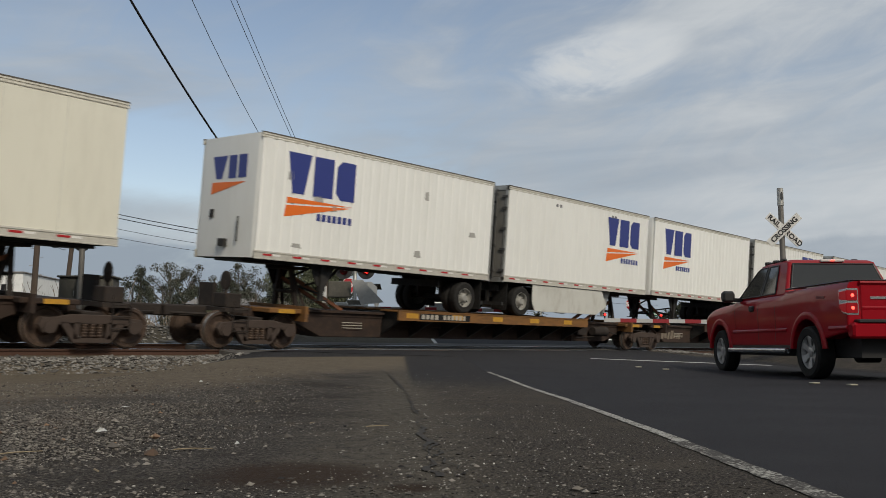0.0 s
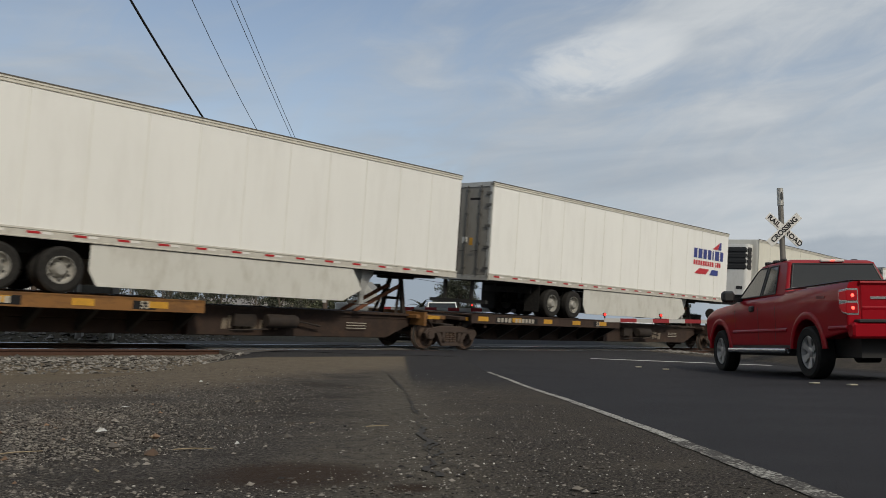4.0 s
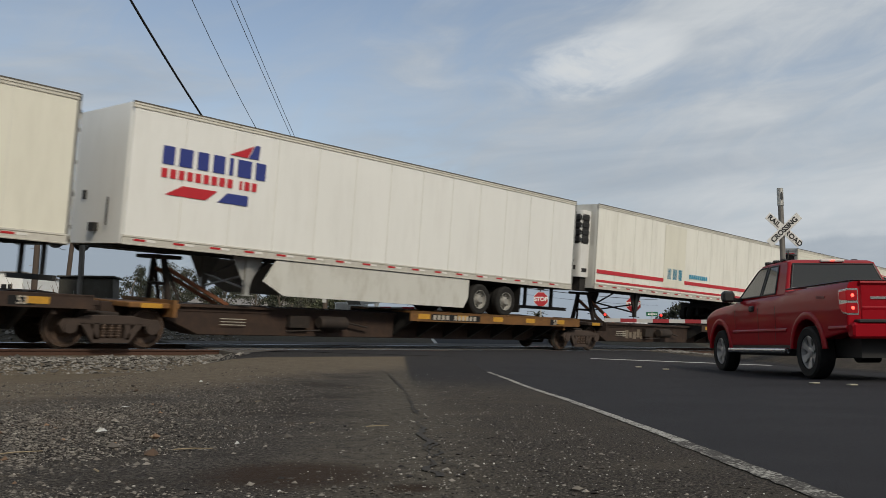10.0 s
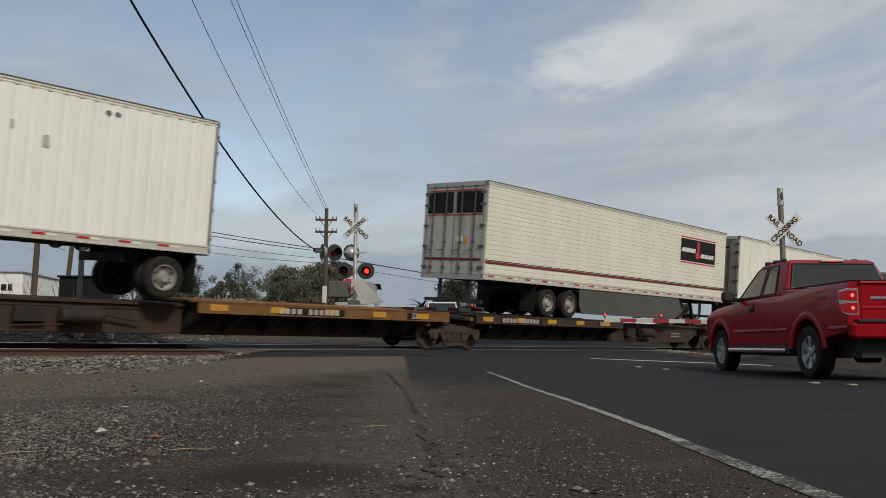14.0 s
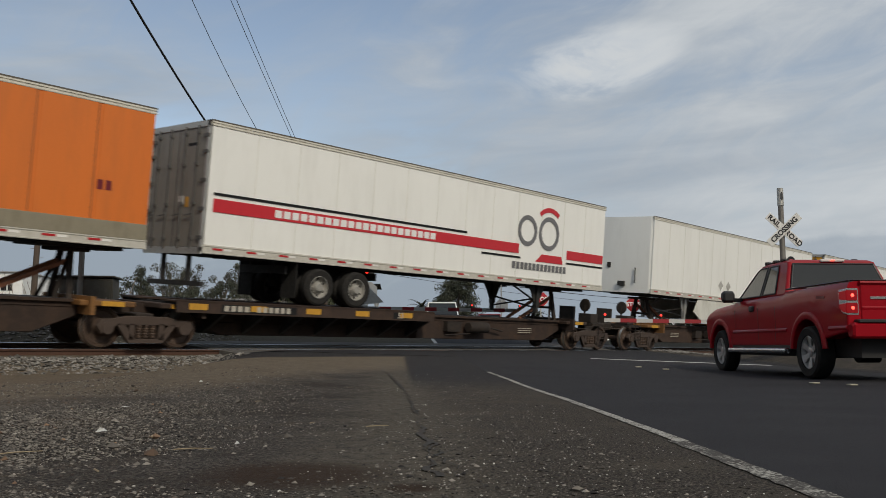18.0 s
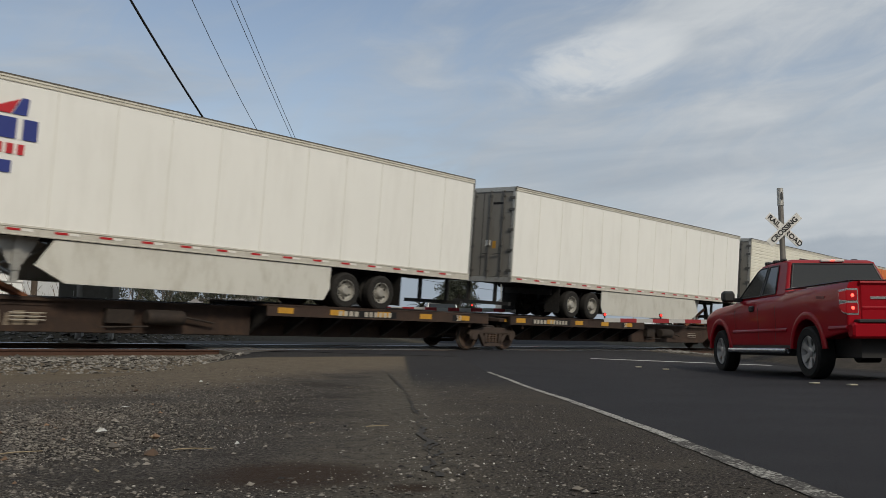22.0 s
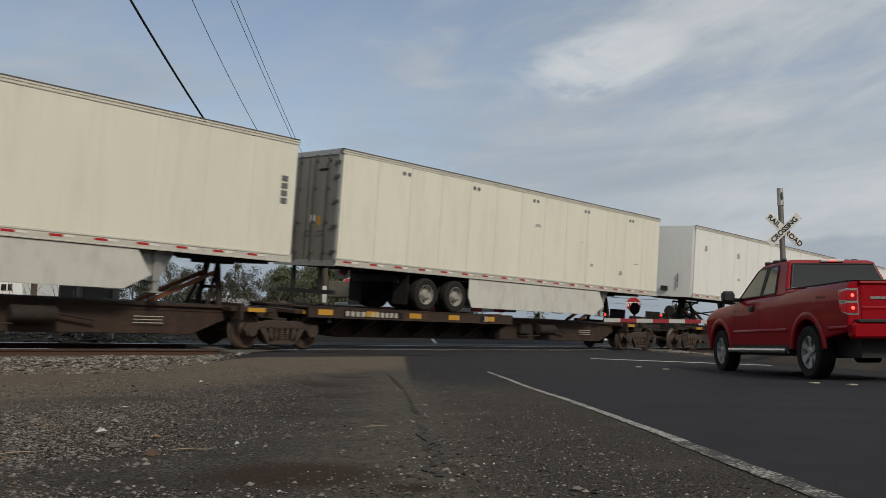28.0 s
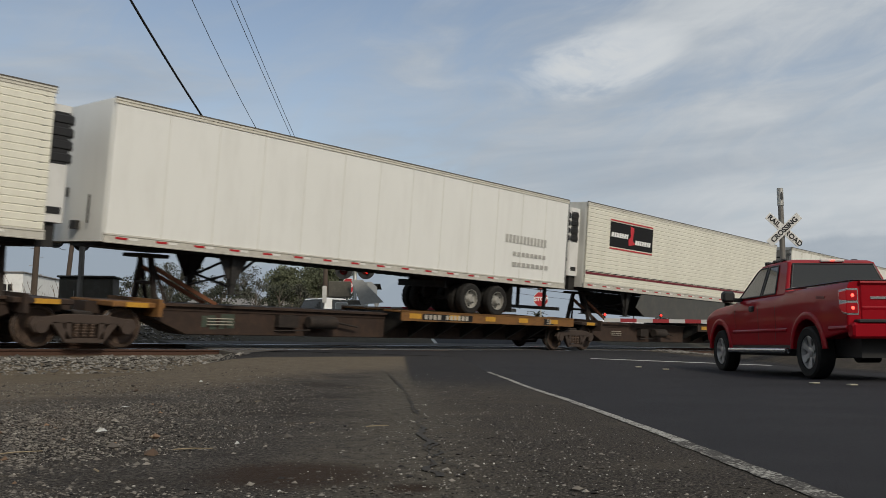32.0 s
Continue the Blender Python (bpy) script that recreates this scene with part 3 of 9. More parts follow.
def logo_go(p, x, z):
    """Dark rings with a red arc, and a red band along the side."""
    n = 24

    def ring(cx, r, a0, a1):
        a = [a0 + (a1 - a0) * i / n for i in range(n + 1)]
        o = [(cx + r * math.cos(q), r * math.sin(q)) for q in a]
        i_ = [(cx + (r - 0.15) * math.cos(q), (r - 0.15) * math.sin(q)) for q in a]
        return [[o[k], o[k + 1], i_[k + 1], i_[k]] for k in range(n)]
    decal(p, "logo", ring(0, 0.50, 0, 6.2832) + ring(1.15, 0.56, 0, 6.28), M_INKGREY, x, z, "dark grey ring shapes")
    decal(p, "logo_arc", ring(1.15, 0.86, 0.9, 2.3) + [[(0.5, -0.95), (2.0, -0.95), (1.9, -0.70), (0.8, -0.70)]], M_INKRED, x, z, "red arc")
    decal(p, "logo_bar", row_of(-0.7, -1.25, 0.22, [0.16] * 14, 0.05), M_INKGREY, x, z)
    decal(p, "band", [blk(-11.5, -0.4, -0.76, -0.46), blk(2.2, 4.4, -0.76, -0.46)], M_INKRED, x, z, "red band")
    decal(p, "band_line", [blk(-11.5, -2.9, -0.38, -0.32), blk(-2.2, -0.3, -0.92, -0.86), blk(2.2, 4.4, -0.92, -0.86)], M_INKBLACK, x, z)
    s = Shape()
    for r in row_of(-9.8, -0.70, 0.18, [0.2] * 22, 0.055):
        s.prism(r, -0.007, -0.003)
    part("band_writing", s.mesh("band_writing", M_INKWHITE), p, "", pose(x, -HALF - 0.018, z))


def doors(p, sx, L, door_mat, style="rod"):
    """Two swing doors with lock rods in a steel frame, at the trailer's rear end."""
    xr = -sx * L / 2
    o = -sx

    def frame_(s):
        a, b = sorted((xr, xr + o * 0.05))
        for y0, y1 in ((-HALF, -HALF + 0.09), (HALF - 0.09, HALF)):
            s.box(a, b, y0, y1, Z0 + 0.05, Z1)
        s.box(a, b, -HALF, HALF, Z1 - 0.14, Z1)
        s.box(a, b, -HALF, HALF, Z0 - 0.02, Z0 + 0.14)
    for name_, m_, y_, z_, w_, h_ in (("warning_label", M_SAFETY, -0.60, Z0 + 1.05, 0.14, 0.24), ("door_notice", M_TAPEW, -0.38, Z0 + 1.12, 0.22, 0.20), ("number_bar", M_INKBLACK, -0.85, Z1 - 0.55, 0.45, 0.07)):
        def sticker(s, y_=y_, z_=z_, w_=w_, h_=h_):
            s.box(*sorted((xr + o * 0.030, xr + o * 0.033)), y_, y_ + w_, z_, z_ + h_)
        part(name_, shared("%s|%d%.1f" % (name_, sx, L), m_, sticker), p)
    def gaps(s):
        for y_ in (-HALF + 0.085, -0.012, HALF - 0.11):
            s.box(*sorted((xr + o * 0.02, xr + o * 0.034)), y_, y_ + 0.024, Z0 + 0.15, Z1 - 0.15)
    part("door_seal", shared("door_seal|%d%.1f" % (sx, L), M_DARK, gaps), p, "black door seals")
    part("rear_frame", shared("rear_frame|%d%.1f" % (sx, L), M_GALV, frame_), p)
    for y0, y1 in ((-HALF + 0.10, -0.01), (0.01, HALF - 0.10)):
        def leaf(s, y0=y0, y1=y1):
            a, b = sorted((xr, xr + o * 0.03))
            s.box(a, b, y0, y1, Z0 + 0.15, Z1 - 0.15)
        d = part("door", shared("door|%d%.1f%.1f" % (sx, L, y0), door_mat, leaf), p)

        def rod(s, y0=y0, y1=y1):
            for f in (0.28, 0.74):
                y = y0 + (y1 - y0) * f
                s.bar((xr + o * 0.065, y, Z0 + 0.10), (xr + o * 0.065, y, Z1 - 0.10), 0.02, 8)
                for z in (Z0 + 0.3, Z0 + 1.1, Z0 + 2.0, Z1 - 0.3):
                    s.box(*sorted((xr + o * 0.03, xr + o * 0.09)), y - 0.05, y + 0.05, z, z + 0.06)
                s.bar((xr + o * 0.08, y, Z0 + 0.9), (xr + o * 0.08, y + 0.32, Z0 + 0.86), 0.015, 6)
            for z in (Z0 + 0.35, Z0 + 1.0, Z0 + 1.65, Z0 + 2.3, Z1 - 0.35):
                y = y0 if y0 < -0.5 else y1
                s.box(*sorted((xr + o * 0.03, xr + o * 0.07)), y - 0.10, y + 0.10, z - 0.04, z + 0.04)
        part("lock_rod", shared("lock_rod|%d%.1f%.1f" % (sx, L, y0), M_SKIRTD, rod, True), d)


def reefer_unit(p, sx, L, dark=False):
    """The cooling unit on the nose: a rounded white casing with black grilles."""
    xn = sx * L / 2

    def case(s):
        ring = []
        for i in range(9):
            a = math.pi / 2 * i / 8
            ring.append((-0.98 + 0.18 - 0.18 * math.cos(a), 0.42 + 0.10 * math.sin(a)))
        pts = [(-0.98, 0.0)] + ring + [(-q[0], q[1]) for q in reversed(ring)] + [(0.98, 0.0)]
        n = len(pts)
        for z0, z1 in ((2.55, 3.72), (3.72, 4.92)):
            vs = [(xn + sx * q[1], q[0], z) for z in (z0, z1) for q in pts]
            s.add(vs, [(i, (i + 1) % n, n + (i + 1) % n, n + i) for i in range(n)] + [tuple(range(n)), tuple(range(n, 2 * n))])
    part("cooling_unit", shared("cooling_unit|%d%.1f" % (sx, L), M_REEFER, case, True), p, "white cooling unit casing")

    def grille(s):
        s.box(*sorted((xn + sx * 0.06, xn + sx * 0.46)), -0.988, -0.95, 3.70, 4.80, 0.03)
        s.box(*sorted((xn + sx * 0.40, xn + sx * 0.528)), -0.90, 0.02, 3.70, 4.80, 0.03)
        for k in range(4):
            z = 3.76 + k * 0.26
            s.box(*sorted((xn + sx * 0.06, xn + sx * 0.50)), -1.01, -0.95, z, z + 0.20, 0.03)
            s.box(*sorted((xn + sx * 0.40, xn + sx * 0.56)), -0.94, 0.0, z, z + 0.20, 0.03)
    part("grille", shared("grille|%d%.1f" % (sx, L), M_GRILLE, grille), p, "black slatted grille")

    for i, box_ in enumerate(((0.50, 0.53, 0.25, 0.80, 4.35, 4.72), (0.10, 0.40, -0.99, -0.95, 2.72, 2.86), (0.50, 0.53, -0.80, -0.50, 2.80, 2.95))):
        def slot(s, q=box_):
            s.box(*sorted((xn + sx * q[0], xn + sx * q[1])), *q[2:])
        part("vent_slot", shared("vent_slot|%d%d%.1f" % (i, sx, L), M_GRILLE, slot), p, "small black vent")

    def base(s):
        s.box(*sorted((xn, xn + sx * 0.34)), -0.9, 0.9, 2.06, 2.54, 0.0)
    part("unit_base", shared("unit_base|%d%.1f" % (sx, L), M_DARK, base), p)


def door_panels(p, L):
    """Black panels between red rules over a maroon band, on the rear doors."""
    x = -L / 2 - 0.034
    for name_, m_, y0, y1, z0, z1 in (("door_sign", M_INKBLACK, -1.16, -0.06, Z1 - 0.98, Z1 - 0.30), ("door_sign", M_INKBLACK, 0.06, 1.16, Z1 - 0.98, Z1 - 0.30), ("door_rule", M_INKRED, -1.16, 1.16, Z1 - 0.28, Z1 - 0.24), ("door_rule", M_INKRED, -1.16, 1.16, Z1 - 1.05, Z1 - 1.01), ("door_band", M_INKMAROON, -1.18, 1.18, Z0 + 0.55, Z0 + 0.64)):
        s = Shape()
        s.box(x - 0.004, x + 0.002, y0, y1, z0, z1)
        part(name_, s.mesh(name_, m_), p)


def trailer(x0, x1, nose, body, style, label, skirt=None, unit=False, door=None, rim=None, extra=None, tank=False, vents=0, rear_rail=None, axles=None):
    pup = (x1 - x0) < 10
    L = 8.53 if pup else 16.15
    p = train_thing("pup_trailer" if pup else "semi_trailer", (x0 + x1) / 2 - 0.19, label, "trailer", "trailers on the train", 0.38 if nose < 0 and not pup else 0.12)
    door, rim = door or M_DOOR, rim or M_RIM
    key = "|%s%.1f" % (style, L)
    part("side_wall", shared("side_wall%s-n" % key, body, lambda s: side_wall(s, L, style, -HALF, -1)), p)
    part("side_wall", shared("side_wall%s-f" % key, body, lambda s: side_wall(s, L, style, HALF, 1)), p)
    xn, xr = nose * L / 2, -nose * L / 2

    def roof(s):
        s.box(-L / 2 + 0.02, L / 2 - 0.02, -HALF + 0.02, HALF - 0.02, Z1 - 0.06, Z1 - 0.005)
        for i in range(1, int(L / 0.61)):
            a = -L / 2 + i * 0.61
            s.box(a - 0.03, a + 0.03, -HALF + 0.1, HALF - 0.1, Z1 - 0.005, Z1 + 0.004)
    part("roof", shared("roof" + key, M_ALU, roof), p)

    def rails(z0, z1, t):
        def make(s):
            for o in (-1, 1):
                prof = [(0.03, z0), (-t, z0), (-t - 0.006, z0 + 0.02), (-t, z0 + 0.03), (-t, z1 - 0.055), (-t + 0.010, z1 - 0.052), (-t + 0.010, z1 - 0.042), (-t - 0.006, z1 - 0.036), (-t - 0.004, z1), (0.03, z1)]
                n_ = len(prof)
                s.add([(x_, o * (HALF - q), z) for x_ in (-L / 2, L / 2) for q, z in prof], [(i, (i + 1) % n_, n_ + (i + 1) % n_, n_ + i) for i in range(n_)] + [tuple(range(n_)), tuple(range(n_, 2 * n_))])
        return make
    part("top_rail", shared("top_rail" + key, M_TOPRAIL, rails(Z1 - 0.13, Z1 - 0.02, 0.016)), p, "pale aluminium top rail")
    part("roof_edge", shared("roof_edge" + key, M_ROOFEDGE, lambda s: [s.box(-L / 2, L / 2, *sorted((o_ * (HALF - 0.03), o_ * (HALF + 0.022))), Z1 - 0.02, Z1 + 0.012) for o_ in (-1, 1)]), p, "dark folded roof edge")
    bot = rear_rail or M_ALU
    part("bottom_rail", shared("bottom_rail" + key, bot, rails(Z0, Z0 + 0.20, 0.014)), p, "riveted bottom rail")

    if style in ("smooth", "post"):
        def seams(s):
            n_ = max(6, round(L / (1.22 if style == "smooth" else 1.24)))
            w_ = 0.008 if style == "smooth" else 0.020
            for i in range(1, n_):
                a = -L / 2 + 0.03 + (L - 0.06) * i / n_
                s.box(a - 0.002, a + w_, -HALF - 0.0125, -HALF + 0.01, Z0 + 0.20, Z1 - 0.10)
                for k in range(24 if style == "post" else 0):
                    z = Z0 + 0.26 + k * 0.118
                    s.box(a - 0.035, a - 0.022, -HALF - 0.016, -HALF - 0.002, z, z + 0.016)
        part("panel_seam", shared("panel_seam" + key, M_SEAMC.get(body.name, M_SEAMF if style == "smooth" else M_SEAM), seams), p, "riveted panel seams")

    def tape(s):
        n = int(L / 0.92)
        for i in range(n):
            a = -L / 2 + 0.25 + i * (L - 0.6) / n
            s.box(a, a + 0.27, -HALF - 0.020, -HALF - 0.015, Z0 + 0.09, Z0 + 0.135)
            s.box(a, a + 0.27, HALF + 0.015, HALF + 0.020, Z0 + 0.09, Z0 + 0.135)
    part("red_tape", shared("red_tape" + key, M_RED, tape), p, "red reflective tape")

    def tapew(s):
        n = int(L / 0.92)
        for i in range(n):
            a = -L / 2 + 0.53 + i * (L - 0.6) / n
            s.box(a, a + 0.22, -HALF - 0.020, -HALF - 0.015, Z0 + 0.09, Z0 + 0.135)
    part("white_tape", shared("white_tape" + key, M_TAPEW, tapew), p)

    def front(s):
        n, r = 6, 0.16
        pts = [(-HALF, 0.0)]
        pts = [(-HALF + r - r * math.cos(math.pi / 2 * i / n), -r + r * math.sin(math.pi / 2 * i / n)) for i in range(n + 1)]
        pts = [(-HALF, -0.24)] + pts + [(-q[0], q[1]) for q in reversed(pts)] + [(HALF, -0.24)]
        m_ = len(pts)
        vs = [(xn + nose * q[1], q[0], z) for z in (Z0 + 0.02, Z1 - 0.01) for q in pts]
        s.add(vs, [(i, i + 1, m_ + i + 1, m_ + i) for i in range(m_ - 1)] + [tuple(range(m_)), tuple(range(m_, 2 * m_))])
    part("front_wall", shared("front_wall%s%d" % (key, nose), body if not unit else M_FRONT, front, True), p)
    s_fit = "|%d%.1f" % (nose, L)

    o = nose
    if not unit:
        part("hose_box", shared("hose_box" + s_fit, M_DARK, lambda s: s.box(*sorted((xn, xn + o * 0.10)), -0.14, 0.14, Z0 + 0.28, Z0 + 0.46)), p, "dark hose connection box")
        part("front_pipe", shared("front_pipe" + s_fit, M_DARK, lambda s: s.bar((xn + o * 0.05, -0.6, Z0 + 0.4), (xn + o * 0.05, -0.6, Z0 + 1.0), 0.02)), p)
        part("document_box", shared("document_box" + s_fit, M_DARK, lambda s: s.box(*sorted((xn, xn + o * 0.03)), 0.55, 0.70, Z0 + 1.0, Z0 + 1.2)), p, "small document box")
    else:
        reefer_unit(p, nose, L)
    doors(p, nose, L, door)

    def floor(s):
        s.box(-L / 2 + 0.1, L / 2 - 0.1, -HALF + 0.05, HALF - 0.05, Z0 + 0.10, Z0 + 0.16)
        for i in range(int(L / 0.4)):
            a = -L / 2 + 0.25 + i * 0.4
            s.box(a, a + 0.05, -HALF + 0.05, HALF - 0.05, Z0 - 0.01, Z0 + 0.10)
        s.box(*sorted((xn - nose * 2.0, xn - nose * 0.15)), -0.6, 0.6, Z0 - 0.06, Z0)
    part("floor_frame", shared("floor_frame" + s_fit, M_DARK, floor), p)
    ax = axles or ([7.55] if pup else [L - 4.66, L - 3.42])
    axx = [xn - nose * a for a in ax]

    def bogie(s):
        a, b = min(axx) - 0.9, max(axx) + 0.9
        for y in (-0.55, 0.45):
            s.box(a, b, y, y + 0.10, Z0 - 0.28, Z0 - 0.01)
        for q in axx:
            s.bar((q, -0.95, 1.59), (q, 0.95, 1.59), 0.07, 8)
            for y in (-0.5, 0.5):
                s.box(q - 0.28, q + 0.28, y - 0.06, y + 0.06, 1.56, Z0 - 0.2)
        s.box(a, a + 0.06, -1.0, 1.0, Z0 - 0.30, Z0 - 0.1)
        s.box(b - 0.06, b, -1.0, 1.0, Z0 - 0.30, Z0 - 0.1)
    part("bogie", shared("bogie%s%.1f" % (s_fit, ax[0]), M_DARK, bogie), p)
    for q in axx:
        wheel(p, q, -HALF + 0.15, 1.59, -1, rim)
        wheel(p, q, HALF - 0.15, 1.59, 1, rim)
    fl = xr + nose * 1.2 if not pup else xr + nose * 0.30

    for y in (-HALF + 0.05, HALF - 0.65):
        def flap(s, y=y):
            q = max(axx) + 0.72 if nose < 0 else min(axx) - 0.72
            s.box(q - 0.01, q + 0.01, y, y + 0.6, 1.28, Z0)
        part("mudflap", shared("mudflap%s%.1f%.1f" % (s_fit, ax[0], y), M_RUBBER, flap), p)

    def bumper(s):
        q = xr + nose * 0.12
        s.box(q - 0.05, q + 0.05, -HALF + 0.1, HALF - 0.1, 1.42, 1.53)
        for y in (-0.62, 0.52):
            s.box(q - 0.04, q + 0.04, y, y + 0.10, 1.5, Z0 + 0.1)
    part("bumper_bar", shared("bumper_bar" + s_fit, M_DARK, bumper), p, "steel rear guard")
    lg = xn - nose * (2.35 if pup else 3.35)

    leg_mat = M_GALV if skirt is M_SKIRT else M_DARK
    for y in (-0.95, 0.95):
        def leg(s, y=y):
            s.box(lg - 0.08, lg + 0.08, y - 0.08, y + 0.08, 1.50, Z0 + 0.05)
            s.box(lg - 0.06, lg + 0.06, y - 0.06, y + 0.06, 1.28, 1.52)
            s.box(lg - 0.15, lg + 0.15, y - 0.13, y + 0.13, 1.25, 1.28)
            s.prism([(lg - 0.42, Z0), (lg - 0.14, 1.62), (lg + 0.14, 1.62), (lg + 0.42, Z0)], y - 0.015, y + 0.015)
            s.bar((lg, y, 1.62), (lg - nose * 0.9, y * 0.6, Z0), 0.035)
        part("landing_leg", shared("landing_leg%s%.1f" % (s_fit, y), leg_mat, leg), p, "folded landing leg")

    def brace(s):
        s.bar((lg, -0.95, 1.75), (lg, 0.95, 1.42), 0.03)
        s.bar((lg, -0.95, 1.42), (lg, 0.95, 1.75), 0.03)
    part("leg_brace", shared("leg_brace" + s_fit, leg_mat, brace), p)
    if skirt:
        def apron(s):
            a, b = (lg - nose * 0.35, (max(axx) + 0.62) if nose > 0 else (min(axx) - 0.62))
            b = axx[0] + 0 * nose
            q0, q1 = (min(axx), max(axx))
            if nose > 0:
                lo, hi = q1 + 0.55, lg - 0.25
                ring = [(lo + 0.18, 1.30), (hi - 0.62, 1.30), (hi, 1.62), (hi - 0.35, Z0 - 0.01), (lo, Z0 - 0.01), (lo, 1.6)]
            else:
                lo, hi = lg + 0.25, q0 - 0.55
                ring = [(lo + 0.62, 1.30), (hi - 0.18, 1.30), (hi, 1.6), (hi, Z0 - 0.01), (lo + 0.35, Z0 - 0.01), (lo, 1.62)]
            return ring
        for y0 in (-HALF + 0.02, HALF - 0.05):
            part("side_skirt", shared("side_skirt%s%.1f%.1f" % (s_fit, ax[0], y0), skirt, lambda s, y0=y0: s.prism(apron(s), y0, y0 + 0.03, 0.006)), p, "side skirt panel")
    if tank:
        def drum(s):
            q = xn - nose * 6.2
            s.lathe((q - 0.75, -0.92, 1.66), "x", [(0, 0.02), (0, 0.24), (0.02, 0.26), (1.48, 0.26), (1.5, 0.24), (1.5, 0.02)], 18)
            for d in (0.3, 1.2):
                s.box(q - 0.75 + d - 0.03, q - 0.75 + d + 0.03, -0.95, -0.89, 1.66, Z0)
        part("fuel_tank", shared("fuel_tank" + s_fit, M_REEFER if tank == "pale" else M_DARK, drum, True), p, "round fuel tank")
    for i in range(vents):
        a = -L / 2 + L * (i + 0.75) / (vents + 0.5)
        decal(p, "vent", [disc(0, 0, 0.07, 0.06, 10), disc(0.2, 0, 0.07, 0.06, 10)], M_INKGREY, a, Z1 - 0.32)
    if pup and nose < 0 and style == "wave":
        face_sign(p, -L / 2 - 0.004)
    if pup and nose > 0 and style == "smooth":
        face_sign(p, -L / 2 - 0.045)
    if extra:
        extra(p, L)
    return p


def face_sign(p, x):
    """The blue shapes and orange wedge on a trailer's end."""
    for name, m_, rings in (("end_logo", M_INKBLUE, [[(-0.75, 0.45), (-0.10, 0.45), (-0.30, -0.12), (-0.55, -0.12)], blk(-0.02, 0.32, -0.12, 0.45), blk(0.40, 0.75, -0.12, 0.45)]), ("end_wedge", M_INKORANGE, [[(-0.75, -0.5), (0.75, -0.22), (-0.72, -0.2)]])):
        s = Shape()
        for r in rings:
            s.prism(r, -0.002, 0.002)
        part(name, s.mesh(name, m_), p, "", pose(x, 0, Z1 - 0.95, 0, 0, -90))


# spine cars: platforms hung between trucks
def truck(p, x):
    """A two-axle freight truck: cast side frames, springs, wheels."""
    def bolster(s):
        s.box(x - 0.2, x + 0.2, -0.93, 0.93, 0.50, 0.78, 0.02)
    t = part("truck", shared("truck|%.2f" % x, M_BROWND, bolster), p, "cast steel two-axle truck")
    for y in (-1.06, 0.94):
        def frame_(s, y=y):
            top_ = [(-1.12, 0.50), (-1.05, 0.64), (-0.75, 0.66), (-0.45, 0.72), (0.45, 0.72), (0.75, 0.66), (1.05, 0.64), (1.12, 0.50), (1.02, 0.34), (0.80, 0.34), (0.74, 0.50), (0.62, 0.54), (-0.62, 0.54), (-0.74, 0.50), (-0.80, 0.34), (-1.02, 0.34)]
            s.prism([(x + a, b) for a, b in top_], y, y + 0.12, 0.012)
            s.prism([(x + a, b) for a, b in ((-0.70, 0.56), (-0.52, 0.56), (-0.30, 0.24), (0.30, 0.24), (0.52, 0.56), (0.70, 0.56), (0.40, 0.14), (-0.40, 0.14))], y, y + 0.12, 0.01)
            for c in (-0.34, 0.34):
                s.box(x + c - 0.06, x + c + 0.06, y, y + 0.12, 0.22, 0.56)
            for c in (-0.89, 0.89):
                s.lathe((x + c, y - 0.03, 0.46), "y", [(0, 0.06), (0, 0.13), (0.18, 0.13), (0.18, 0.06)], 12)
        part("side_frame", shared("side_frame|%.2f%.1f" % (x, y), M_TRUCK, frame_), t, "cast side frame")

    def spring(s):
        for y in (-1.0, 1.0):
            for c in (-0.18, -0.02, 0.14):
                for k in range(5):
                    s.lathe((x + c + 0.02, y, 0.26 + k * 0.055), "z", [(0, 0.06), (0.035, 0.07), (0.05, 0.06)], 8)
    part("spring", shared("spring|%.2f" % x, M_STEELW, spring), t)
    for c in (-0.89, 0.89):
        def ws(s, c=c):
            for y, o in ((-0.75, -1), (0.75, 1)):
                s.lathe((x + c, y, 0.46), "y", [(-o * 0.06, 0.46), (-o * 0.035, 0.465), (-o * 0.025, 0.43), (o * 0.06, 0.42), (o * 0.065, 0.36), (o * 0.02, 0.33), (o * 0.00, 0.20), (o * 0.07, 0.15), (o * 0.09, 0.001)], 24, False)
                s.lathe((x + c, y, 0.46), "y", [(-o * 0.06, 0.46), (-o * 0.06, 0.35), (-o * 0.01, 0.30), (-o * 0.06, 0.14), (-o * 0.06, 0.08)], 24, False)
            s.bar((x + c, -0.98, 0.46), (x + c, 0.98, 0.46), 0.075, 10)
        part("wheelset", shared("wheelset|%.2f%.1f" % (x, c), M_STEELW, ws, True), t, "rusty steel wheels on an axle")

        for y, o in ((-0.75, -1), (0.75, 1)):
            part("tread", shared("tread|%.2f%.1f%d" % (x, c, o), M_TREAD, lambda s: s.lathe((x + c, y, 0.46), "y", [(-o * 0.02, 0.434), (o * 0.055, 0.4245)], 24, False), True), t)


DECK = 1.115


